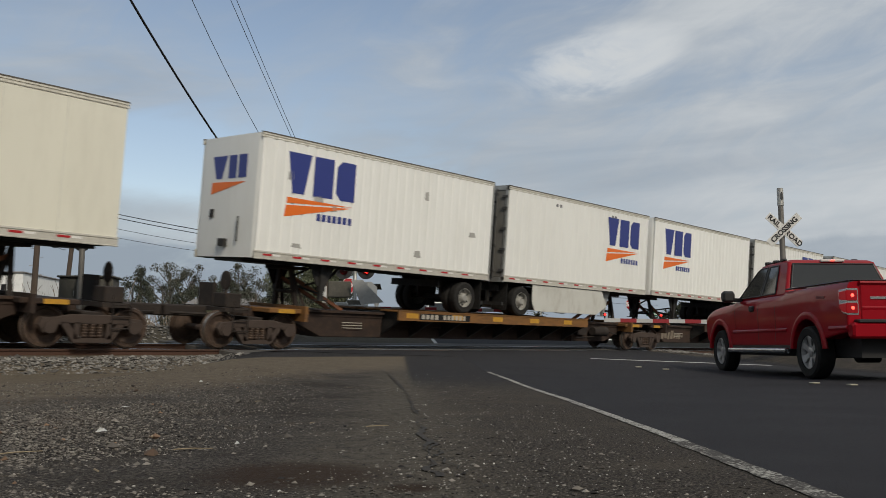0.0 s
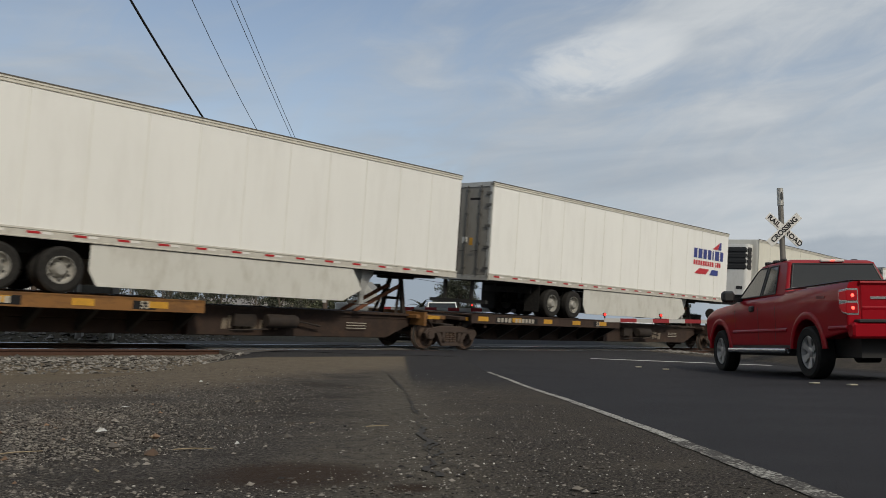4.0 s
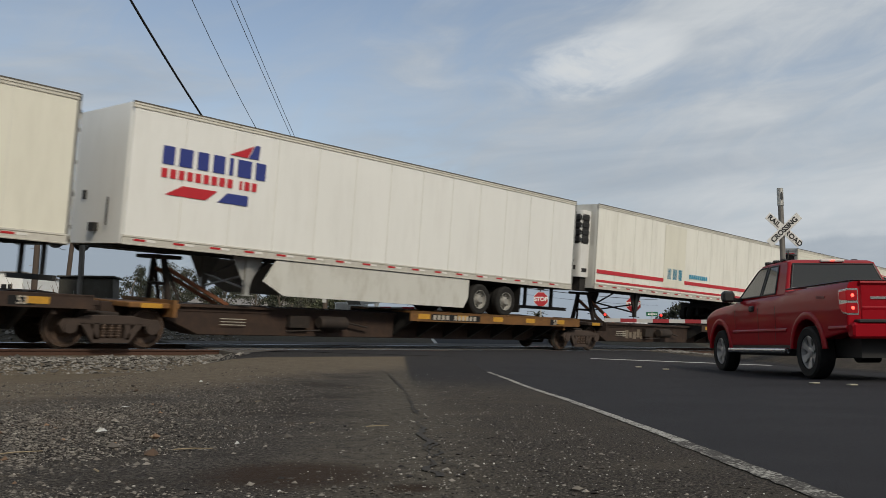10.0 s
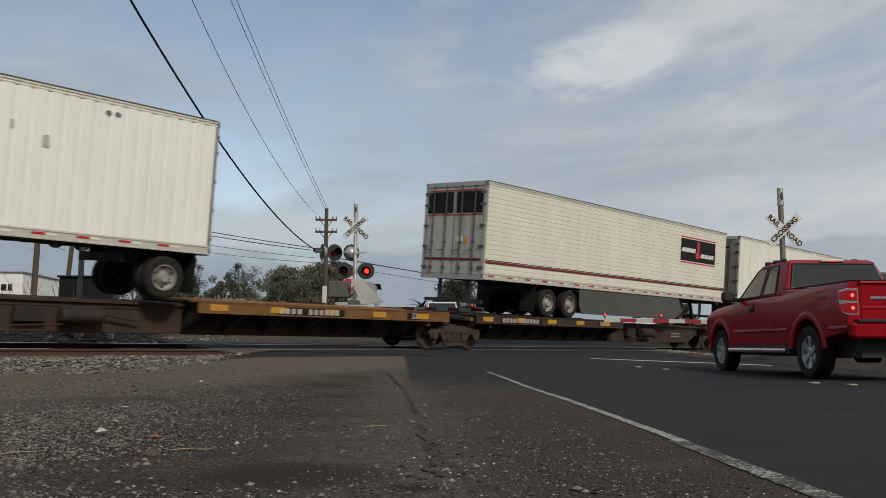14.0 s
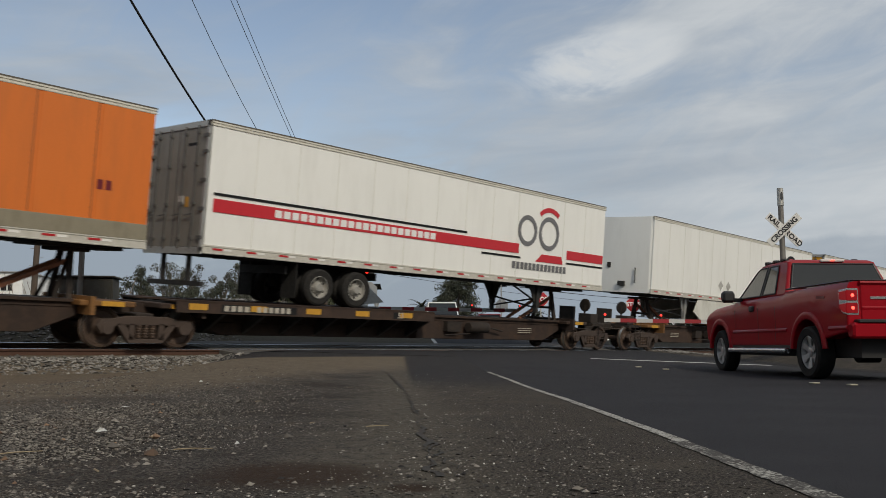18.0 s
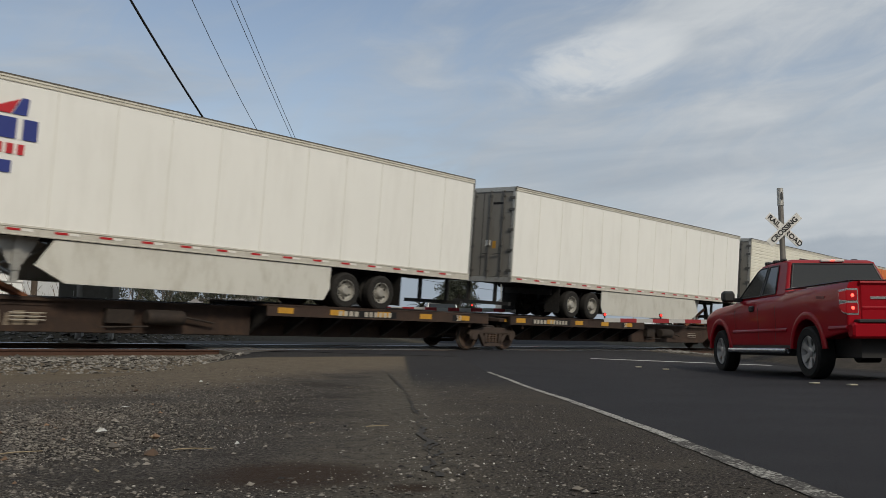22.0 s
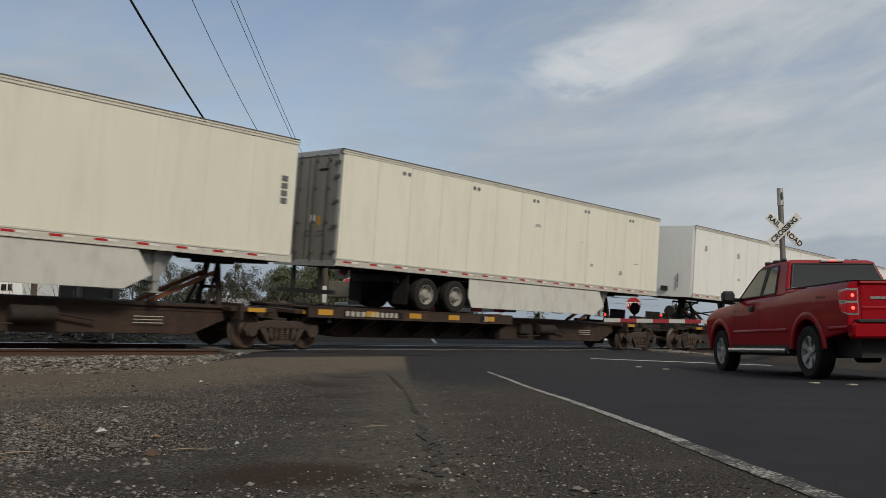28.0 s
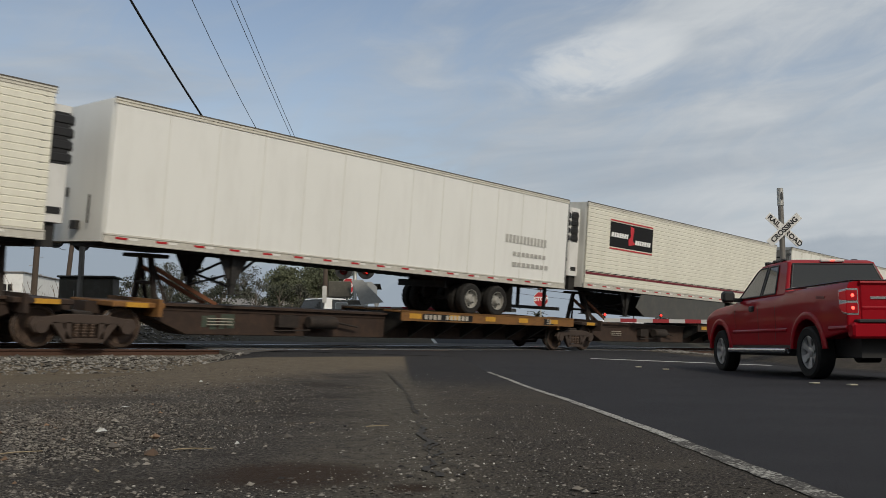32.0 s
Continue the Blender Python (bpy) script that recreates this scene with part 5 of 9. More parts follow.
flag_r = lambda p, L: logo_flag(p, 4.92, 3.92)
flag_l = lambda p, L: logo_flag(p, -7.33, 3.98)


def badge(p, L):
    s = Shape()
    s.prism(disc(2.4, 1.72, 0.62, 0.17), -HALF + 0.008, -HALF + 0.016)
    part("skirt_badge", s.mesh("skirt_badge", M_GRAFY), p, "yellow-green badge")


def skirt_diamonds(p, L):
    s = Shape()
    for d in (0, 0.62):
        s.prism([(-1.3 + d, 1.45), (-1.02 + d, 1.72), (-1.3 + d, 1.99), (-1.58 + d, 1.72)], -HALF + 0.008, -HALF + 0.016)
    part("placard", s.mesh("placard", M_INKWHITE), p, "white diamond placard")


def red_pinstripes(p, L):
    decal(p, "stripe", [blk(-8.0, -3.3, 2.72, 2.86), blk(-1.6, 8.0, 2.72, 2.86), blk(-8.0, 8.0, 2.42, 2.50)], M_INKRED, 0, 0, "red stripe")
    decal(p, "cream_field", [blk(-3.3, -1.6, 2.52, 4.98)], M_CREAM, 0, 0, "cream field")
    decal(p, "writing_bar", row_of(-3.0, 2.85, 0.42, [0.3, 0.34, 0.3], 0.12), M_INKTEAL, 0, 0)
    decal(p, "writing_bar", row_of(-1.2, 2.98, 0.17, [0.13] * 9, 0.05), M_INKTEAL, 0, 0)


def scuffs(seed, n=7):
    def go(p, L):
        rnd = random.Random(seed)
        pts = []
        for _ in range(n):
            a, z = rnd.uniform(-L / 2 + 0.6, L / 2 - 1), rnd.uniform(2.5, 4.4)
            w, h = rnd.uniform(0.05, 0.35), rnd.uniform(0.03, 0.3)
            pts.append([(a, z), (a + w, z + rnd.uniform(-0.03, 0.03)), (a + w * 0.8, z + h), (a + w * 0.1, z + h * 0.9)])
        decal(p, "scuff", pts, M_INKFADED, 0, 0, "scuff marks")
    return go


def green_stripe(p, L):
    decal(p, "green_stripe", [[(-7.95, 4.0), (-5.5, 4.0), (-5.25, 4.25), (-5.5, 4.5), (-7.95, 4.5)], [(-2.9, 4.0), (-2.6, 4.25), (-2.9, 4.5), (7.9, 4.5), (7.9, 4.0)]], M_INKGREEN, 0, 0, "green stripe")
    decal(p, "logo", row_of(-4.95, 3.92, 0.62, [0.5, 0.25, 0.5], 0.12, 0.2), M_INKGREEN, 0, 0, "green lettering shapes")
    decal(p, "writing_bar", row_of(-4.6, 3.50, 0.22, [0.16] * 8, 0.05, 0.2) + row_of(-4.2, 2.55, 0.16, [0.14] * 9, 0.05) + row_of(4.6, 2.9, 0.2, [0.14] * 8, 0.05, 0.2) + row_of(4.2, 2.6, 0.2, [0.14] * 12, 0.05, 0.2), M_INKGREEN, 0, 0)


def ball_l(p, L):
    logo_ball(p, -4.7, 3.86, 1.0)
    s = Shape()
    for r in row_of(-2.9, 1.55, 0.36, [0.3, 0.27, 0.3, 0.27, 0.27], 0.06, 0.1):
        s.prism(r, -HALF + 0.006, -HALF + 0.016)
    for r in row_of(-0.35, 1.72, 0.12, [0.12] * 12, 0.05):
        s.prism(r, -HALF + 0.006, -HALF + 0.016)
    part("skirt_writing", s.mesh("skirt_writing", M_INKBLACK), p)
    s = Shape()
    s.prism(disc(-0.75, 1.73, 0.24, 0.24), -HALF + 0.006, -HALF + 0.016)
    for r in row_of(-0.2, 1.48, 0.14, [0.12] * 9, 0.04):
        s.prism(r, -HALF + 0.006, -HALF + 0.016)
    part("skirt_ball", s.mesh("skirt_ball", M_INKRED), p)
    diamonds(p, 2.2, 2.85, 0.22, M_INKFADED)


def ball_r(p, L):
    logo_ball(p, 5.35, 3.79, 0.99)
    diamonds(p, -2.2, 2.85, 0.22, M_INKFADED)


def broad_rail(p, L):
    s = Shape()
    for y0, y1 in ((-HALF - 0.024, -HALF - 0.004), (HALF + 0.004, HALF + 0.024)):
        s.box(-L / 2 + 0.01, L / 2 - 0.01, y0, y1, Z0 + 0.19, Z0 + 0.52, 0.006)
    part("kick_rail", s.mesh("kick_rail", M_KICK), p, "broad grey-beige lower rail")


def tall_letters(p, L):
    decal(p, "writing_bar", [blk(7.62, 7.80, 3.58 + 0.18 * k, 3.71 + 0.18 * k) for k in range(4)], M_INKGREY, 0, 0)


def half_panel(p, L):
    decal(p, "worn_panel", [blk(4.2, 4.95, 3.92, 4.78), blk(5.05, 5.8, 3.92, 4.82), blk(5.9, 6.7, 3.92, 4.82)], M_BLUEV2, 0, 0, "darker blue weathered rectangles")
    decal(p, "white_mark", [blk(5.9, 6.0, 3.0, 3.38)], M_INKWHITE, 0, 0)


M_BLUEV2 = mat("weathered_blue", (0.12, 0.26, 0.33), 0.55, 0, 0.15, 2, 30, 0.02)
W, C, D_, G_ = M_WHITE, M_CREAM, M_DIRTY, M_GREYW
PALE = "white dry van trailer with panel seams, riding a spine car"
trailer(49.4, 65.6, 1, W, "smooth", PALE)
trailer(39.4, 47.9, 1, W, "wave", "short white trailer with pressed sides and a blue and orange sign", extra=sig_wedge(1.4))
trailer(30.3, 38.8, -1, W, "wave", "short white trailer with pressed sides and a blue and orange sign", extra=sig_wedge(-3.5))
trailer(21.3, 29.8, 1, W, "wave", "short white trailer with pressed sides and a blue and orange sign", skirt=M_SKIRT, vents=2, extra=sig_wedge(1.4))
trailer(12.0, 20.55, -1, W, "wave", "short worn white trailer with a blue and orange sign", extra=sig(sig_wedge(-3.5), scuffs(3)))
trailer(-7.5, 8.7, 1, C, "smooth", "cream white dry van trailer with blue discs and lettering shapes", extra=alliance, tank=True)
trailer(-25.3, -9.1, 1, C, "rib", "cream ribbed refrigerated trailer with a dark shield sign", skirt=M_SKIRT, unit=True, extra=sig(prime, badge))
trailer(-42.6, -26.45, 1, M_BLUEV, "smooth", "weathered pale blue dry van trailer", skirt=M_SKIRTD, door=M_BLUEV2, extra=half_panel)
trailer(-60.5, -44.3, 1, W, "rib", "white ribbed refrigerated trailer with a dark shield sign", skirt=M_SKIRTD, unit=True, extra=sig(prime, badge))
trailer(-78.55, -62.4, -1, C, "smooth", "cream refrigerated trailer with blue discs and a cooling unit", unit=True, tank="pale", extra=alliance_r)
trailer(-97.9, -81.7, 1, W, "smooth", "clean white dry van trailer with a red and blue sign", skirt=M_SKIRT, extra=flag_r)
trailer(-115.5, -99.3, 1, W, "smooth", PALE, skirt=M_SKIRT)
trailer(-133.2, -117.0, 1, C, "rib", "cream ribbed trailer with horizontal beads")
trailer(-150.5, -134.35, 1, C, "smooth", "cream white dry van trailer with blue discs and lettering shapes", tank="pale", extra=alliance)
trailer(-168.75, -152.5, -1, W, "rib", "white ribbed refrigerated trailer with a black panel sign and maroon stripe", skirt=M_SKIRTD, unit=True, extra=blackp_l)
container(-190.45, -174.3, 0.46, M_NAVY, M_NAVY, "blue corrugated shipping container with a white and orange sign", navy_signs)
container(-210.2, -194.0, 0.46, M_NAVY, M_NAVY, "blue corrugated shipping container under a white one", navy_signs)
container(-210.2, -194.0, 3.40, C, M_YELLOW, "cream and yellow corrugated container stacked on a blue one", ball_box_signs)
container(-230.0, -213.8, 0.46, M_NAVY, M_NAVY, "blue corrugated shipping container with a white and orange sign", navy_signs)
trailer(-251.6, -235.4, 1, C, "rib", "cream ribbed trailer with a black panel sign and maroon stripe", skirt=M_SKIRTD, door=M_DOORL, extra=blackp_r)
trailer(-269.7, -253.5, -1, D_, "smooth", "grimy white refrigerated trailer with red stripes and a cream field", unit=True, extra=red_pinstripes)
trailer(-287.25, -271.1, -1, W, "smooth", "clean white dry van trailer with a red and blue sign", skirt=M_SKIRT, extra=flag_l)
trailer(-304.55, -288.4, -1, C, "smooth", "cream refrigerated trailer with faded lettering over blue discs", unit=True, tank="pale", extra=faded_r)
trailer(-322.25, -306.1, -1, W, "rib", "white ribbed refrigerated trailer with a black panel sign and maroon stripe", skirt=M_SKIRTD, unit=True, extra=blackp_l)
trailer(-341.6, -325.45, 1, W, "smooth", "clean white dry van trailer with a red and blue sign", skirt=M_SKIRT, extra=flag_r)
trailer(-351.7, -343.15, 1, W, "smooth", "short white trailer with patched sides", extra=scuffs(5, 5))
trailer(-376.6, -360.4, 1, D_, "wave", "worn white dry van trailer with pressed sides", extra=scuffs(7))
trailer(-394.15, -377.95, 1, C, "rib", "cream ribbed refrigerated trailer with a black panel sign and maroon stripe", skirt=M_SKIRTD, door=M_DOORL, unit=True, extra=blackp_r)
trailer(-412.12, -403.62, -1, W, "wave", "short white trailer with pressed sides and a blue and orange sign", vents=2, extra=sig(sig_wedge(-3.5), scuffs(9)))
trailer(-432.3, -416.15, 1, W, "rib", "white ribbed refrigerated trailer with green lettering shapes", skirt=M_SKIRT, extra=lambda p, L: logo_ring(p, 5.25, 3.98))
trailer(-449.6, -433.45, 1, W, "smooth", PALE, skirt=M_SKIRT)
trailer(-467.2, -451.05, 1, W, "smooth", "white dry van trailer with a broad green stripe", skirt=M_SKIRT, extra=green_stripe)
trailer(-484.65, -468.5, 1, W, "smooth", "white dry van trailer with a red ball sign and lettered skirt", skirt=M_SKIRT, rim=M_RIMRED, door=M_YELLOW, vents=3, extra=ball_l)
trailer(-502.55, -486.5, -1, W, "smooth", "white dry van trailer with a red ball sign", skirt=M_SKIRT, rim=M_RIMRED, door=M_YELLOW, extra=ball_r)
trailer(-522.15, -506.0, 1, W, "smooth", "white dry van trailer with a red band and dark rings", extra=lambda p, L: logo_go(p, 3.6, 3.88))
trailer(-539.65, -523.5, 1, M_ORANGE, "post", "orange dry van trailer with grey bottom rail", skirt=M_SKIRTG, door=M_ORANGED, extra=sig(broad_rail, bars(6.9, 3.3, 0.2, 2, 0.12, M_INKMAROON)))
trailer(-558.0, -541.85, -1, W, "smooth", "clean white dry van trailer with a red and blue sign", skirt=M_SKIRT, extra=flag_l)
trailer(-594.8, -578.65, 1, M_ORANGE, "post", "orange dry van trailer with grey bottom rail", skirt=M_SKIRTG, door=M_ORANGED, extra=sig(broad_rail, bars(6.9, 3.3, 0.2, 2, 0.12, M_INKMAROON)))
trailer(-612.2, -596.05, 1, C, "rib", "cream ribbed refrigerated trailer with a dark shield sign", skirt=M_SKIRTD, unit=True, extra=sig(prime, badge, skirt_diamonds))
trailer(-629.55, -613.4, 1, W, "smooth", PALE, skirt=M_SKIRT)
trailer(-647.75, -631.6, -1, W, "smooth", "clean white dry van trailer with a red and blue sign", skirt=M_SKIRT, extra=flag_l)
trailer(-666.9, -650.75, 1, G_, "post", "grey-white dry van trailer with riveted posts", extra=bars(-6.2, 2.62, 0.14, 14, 0.1, M_INKRED, 0.03))
trailer(-685.65, -669.5, 1, M_ORANGE, "post", "orange dry van trailer with grey bottom rail", door=M_ORANGED, extra=sig(broad_rail, scuffs(12)))
trailer(-696.5, -688.0, 1, W, "wave", "short white trailer with pressed sides and a blue and orange sign", skirt=M_SKIRT, vents=2, extra=sig_wedge(1.4))
trailer(-705.9, -697.4, -1, W, "wave", "short white trailer with pressed sides and a blue and orange sign", skirt=M_SKIRT, vents=2, extra=sig_wedge(-3.5))
trailer(-725.35, -709.2, 1, C, "rib", "cream ribbed refrigerated trailer with a dark shield sign", skirt=M_SKIRTD, unit=True, extra=sig(prime, badge, skirt_diamonds))
trailer(-742.4, -726.25, 1, M_BLUEV, "smooth", "weathered pale blue dry van trailer", skirt=M_SKIRTD, door=M_BLUEV2, extra=half_panel)
trailer(-760.1, -743.95, 1, C, "rib", "cream ribbed refrigerated trailer with a black panel sign and maroon stripe", skirt=M_SKIRTD, door=M_DOORL, unit=True, extra=blackp_r)
trailer(-777.2, -761.05, 1, W, "smooth", "white dry van trailer with a red band and dark rings", extra=lambda p, L: logo_go(p, 3.6, 3.88))
trailer(-795.2, -779.05, -1, W, "smooth", PALE, extra=scuffs(15, 4))
trailer(-814.3, -798.15, 1, C, "post", "cream dry van trailer with riveted posts and roof vents", skirt=M_SKIRT, vents=5, extra=scuffs(17, 5))
trailer(-831.85, -815.7, 1, C, "smooth", "cream dry van trailer with upright dark letters", skirt=M_SKIRT, extra=tall_letters)
trailer(-849.3, -833.15, 1, D_, "smooth", "grimy white dry van trailer with faded lettering over blue discs", tank="pale", extra=faded_l)
trailer(-866.35, -850.2, 1, C, "rib", "cream ribbed refrigerated trailer with teal sign and red waves", skirt=M_SKIRTD, unit=True, extra=lambda p, L: logo_waves(p, -0.4, 3.12))
trailer(-884.5, -868.35, -1, W, "smooth", PALE)
trailer(-903.5, -887.35, 1, D_, "post", "white dry van trailer with riveted posts", skirt=M_SKIRT)
trailer(-921.55, -905.4, -1, C, "rib", "cream ribbed refrigerated trailer with a black panel sign and maroon stripe", skirt=M_SKIRTD, unit=True, extra=blackp_l)
trailer(-938.85, -922.7, -1, W, "smooth", "white dry van trailer with peeled lettering", extra=sig(bars(4.8, 3.45, 0.25, 12, 0.12, M_INKFADED, 0.06), bars(5.2, 3.05, 0.13, 8, 0.16, M_INKFADED), bars(5.2, 2.72, 0.13, 8, 0.18, M_INKFADED)))
trailer(-956.2, -940.0, 1, C, "rib", "cream ribbed trailer with horizontal beads", unit=True)

# trucks of each car from front to rear, and where the hitches of its platforms stand
CARS = [
    ((66.2, 48.2, 30.23, 12.24), ((1,), (1, -1), (1, -1)), 1),
    ((8.06, -8.9, -26.2, -43.6, -60.9, -78.1), ((1,), (1,), (1,), (1,), (-1,)), 0),
    ((-82.0, -99.3, -116.6, -133.9, -151.2, -168.3), ((1,), (1,), (1,), (1,), (-1,)), 0),
    ((-235.7, -252.9, -270.1, -287.4, -304.6, -321.7), ((1,), (-1,), (-1,), (-1,), (-1,)), 1),
    ((-326.0, -342.8, -360.1, -377.7, -395.1, -412.5), ((1,), (1,), (1,), (1,), (-1,)), 0),
    ((-416.8, -434.0, -451.3, -468.5, -485.7, -502.6), ((1,), (1,), (1,), (1,), (-1,)), 0),
    ((-506.4, -523.4, -540.5, -557.6), ((1,), (1,), (-1,)), 0),
    ((-561.8, -578.5, -595.7, -613.1, -630.3, -647.2), ((1,), (1,), (1,), (1,), (-1,)), 1),
    ((-651.2, -669.0, -687.7, -705.5), ((1,), (1,), (1, -1)), 2),
    ((-709.8, -726.1, -743.6, -760.8, -778.0, -795.0), ((1,), (1,), (1,), (1,), (-1,)), 1),
    ((-799.0, -815.7, -832.9, -850.2, -867.2, -883.6), ((1,), (1,), (1,), (1,), (-1,)), 1),
    ((-887.8, -904.6, -921.5, -939.1, -956.4), ((1,), (-1,), (-1,), (1,)), 1),
]
for at_, hitches, tint in CARS:
    pitch = (at_[0] - at_[-1]) / (len(at_) - 1)
    for i, nn in enumerate(hitches):
        mid = (at_[i] + at_[i + 1]) / 2
        spine_platform(mid + pitch / 2, mid - pitch / 2, nn, i == 0, i == len(hitches) - 1, tint if (i + tint) % 3 else (tint + 1) % 2, (1.2, 2.2, 0.9)[i % 3])
WELL = (-172.6, -192.15, -211.7, -231.2)
for i in range(3):
    mid = (WELL[i] + WELL[i + 1]) / 2
    well_platform(mid + 9.77, mid - 9.77, i == 0, i == 2, (-0.9, -0.4, 0.2)[i], (4.2, 3.6, -6.2)[i])


# ---- the ground and the track ----
def ground_material():
    m = bpy.data.materials.new("ground_mix")
    m.use_nodes = True
    nd, ln = nodes_of(m.node_tree)
    o = nd.new("ShaderNodeOutputMaterial")
    p = nd.new("ShaderNodeBsdfPrincipled")
    ln.new(p.outputs[0], o.inputs[0])
    p.inputs["Roughness"].default_value, p.inputs["Specular IOR Level"].default_value = 0.95, 0.15
    c = nd.new("ShaderNodeTexCoord")

    def noise_(scale, detail=6, rough=0.6):
        n = nd.new("ShaderNodeTexNoise")
        n.inputs["Scale"].default_value, n.inputs["Detail"].default_value, n.inputs["Roughness"].default_value = scale, detail, rough
        ln.new(c.outputs["Object"], n.inputs["Vector"])
        return n.outputs["Fac"]

    def mth(op, x, y):
        n = nd.new("ShaderNodeMath")
        n.operation = op
        for i, v in enumerate((x, y)):
            if isinstance(v, (int, float)):
                n.inputs[i].default_value = v
            else:
                ln.new(v, n.inputs[i])
        return n.outputs[0]

    def ramp(v, a, b, lo=0.0, hi=1.0):
        n = nd.new("ShaderNodeMapRange")
        n.interpolation_type = "SMOOTHSTEP"
        ln.new(v, n.inputs[0])
        for i, q in zip((1, 2, 3, 4), (a, b, lo, hi)):
            n.inputs[i].default_value = q
        return n.outputs[0]

    def mix(f, a, b):
        n = nd.new("ShaderNodeMix")
        n.data_type = "RGBA"
        ln.new(f, n.inputs[0])
        for i, q in ((6, a), (7, b)):
            if isinstance(q, tuple):
                n.inputs[i].default_value = (*q, 1)
            else:
                ln.new(q, n.inputs[i])
        return n.outputs[2]
    xyz = nd.new("ShaderNodeSeparateXYZ")
    ln.new(c.outputs["Object"], xyz.inputs[0])
    broad, mid, fine_, speck = noise_(0.35), noise_(1.6), noise_(14, 8, 0.7), noise_(75, 3, 0.6)
    across = mth("SUBTRACT", mth("MULTIPLY", xyz.outputs["X"], math.sin(ROAD_AZ)), mth("MULTIPLY", xyz.outputs["Y"], math.cos(ROAD_AZ)))
    ragged = mth("ADD", across, mth("MULTIPLY", mth("SUBTRACT", mid, 0.5), 0.9))
    # worn asphalt beside the line
    worn = mix(ramp(speck, 0.38, 0.70), (0.020, 0.017, 0.015), (0.128, 0.110, 0.090))
    worn = mix(ramp(mid, 0.45, 0.70, 0, 0.6), worn, (0.100, 0.085, 0.065))
    # dark oily gravel farther off the road, broken by pale and rusty patches
    gravel = mix(ramp(speck, 0.36, 0.70), (0.016, 0.013, 0.012), (0.130, 0.115, 0.098))
    gravel = mix(ramp(fine_, 0.54, 0.70, 0, 0.8), gravel, (0.125, 0.115, 0.10))
    gravel = mix(ramp(noise_(0.9, 5, 0.6), 0.50, 0.66, 0, 0.75), gravel, (0.026, 0.021, 0.017))
    gravel = mix(ramp(noise_(2.3, 6, 0.65), 0.56, 0.72, 0, 0.6), gravel, (0.095, 0.072, 0.048))
    col = mix(ramp(ragged, -0.5, 0.25), gravel, worn)
    col = mix(ramp(noise_(230, 2, 0.7), 0.44, 0.62, 0, 0.45), col, (0.016, 0.014, 0.012))
    col = mix(ramp(noise_(170, 2, 0.6), 0.63, 0.70, 0, 0.75), col, (0.23, 0.21, 0.18))
    # newer asphalt nearer the crossing
    ahead = mth("ADD", mth("MULTIPLY", xyz.outputs["X"], math.cos(ROAD_AZ)), mth("MULTIPLY", xyz.outputs["Y"], math.sin(ROAD_AZ)))
    ahead = mth("ADD", ahead, mth("MULTIPLY", mth("SUBTRACT", mid, 0.5), 2.0))
    newer = mth("MULTIPLY", ramp(mth("ADD", across, mth("MULTIPLY", mth("SUBTRACT", fine_, 0.5), 0.25)), 0.12, 0.24), mth("MULTIPLY", ramp(ahead, 8.5, 12.5), ramp(across, 9.2, 9.5, 1, 0)))
    # a pale dusty joint along the old edge of the pavement
    joint = mth("MULTIPLY", ramp(ragged, -0.55, -0.05), ramp(ragged, 0.1, 0.55, 1, 0))
    col = mix(mth("MULTIPLY", joint, ramp(fine_, 0.35, 0.62, 0, 0.75)), col, (0.115, 0.102, 0.080))
    dirt = mix(ramp(fine_, 0.3, 0.7), (0.092, 0.074, 0.054), (0.158, 0.130, 0.097))
    dirt = mix(ramp(mid, 0.45, 0.7, 0, 0.5), dirt, (0.095, 0.076, 0.055))
    dirt = mix(ramp(speck, 0.62, 0.74, 0, 0.6), dirt, (0.21, 0.19, 0.16))
    # dust lies in a strip before the track, wider away from the road
    edge = mth("ADD", xyz.outputs["Y"], mth("MULTIPLY", mth("SUBTRACT", mid, 0.5), 2.0))
    edge = mth("ADD", edge, mth("MULTIPLY", mth("SUBTRACT", broad, 0.5), 1.5))
    edge = mth("ADD", edge, mth("MULTIPLY", mth("SUBTRACT", fine_, 0.5), 0.8))
    edge = mth("ADD", edge, mth("MULTIPLY", xyz.outputs["X"], -0.45))
    strip = ramp(edge, 5.2, 6.4)
    col = mix(strip, col, dirt)
    asphalt = mix(ramp(speck, 0.35, 0.72), (0.024, 0.0235, 0.025), (0.042, 0.040, 0.041))
    apron = mth("MULTIPLY", ramp(mth("ADD", xyz.outputs["Y"], mth("MULTIPLY", mth("SUBTRACT", fine_, 0.5), 0.4)), 13.7, 14.1), mth("MULTIPLY", ramp(across, -4.1, -3.7), ramp(across, 9.2, 9.5, 1, 0)))
    col = mix(mth("MAXIMUM", newer, apron), col, asphalt)
    # a damp brown stain with a ragged edge, and a small dark one
    for spot, radius in ((plan(3.05, -0.50), 0.42), (plan(2.78, -0.10), 0.12), (plan(5.3, -2.3), 0.5)):
        dv = nd.new("ShaderNodeVectorMath")
        dv.operation = "DISTANCE"
        ln.new(c.outputs["Object"], dv.inputs[0])
        dv.inputs[1].default_value = spot
        near = mth("SUBTRACT", mth("MULTIPLY", fine_, 0.9), mth("DIVIDE", dv.outputs["Value"], radius))
        col = mix(ramp(near, -0.55, 0.05, 0, 0.85), col, (0.034, 0.020, 0.012))
    field = mix(ramp(fine_, 0.35, 0.7), (0.050, 0.044, 0.032), (0.105, 0.092, 0.068))
    col = mix(ramp(xyz.outputs["Y"], 19, 21), col, field)
    ln.new(col, p.inputs["Base Color"])
    bp = nd.new("ShaderNodeBump")
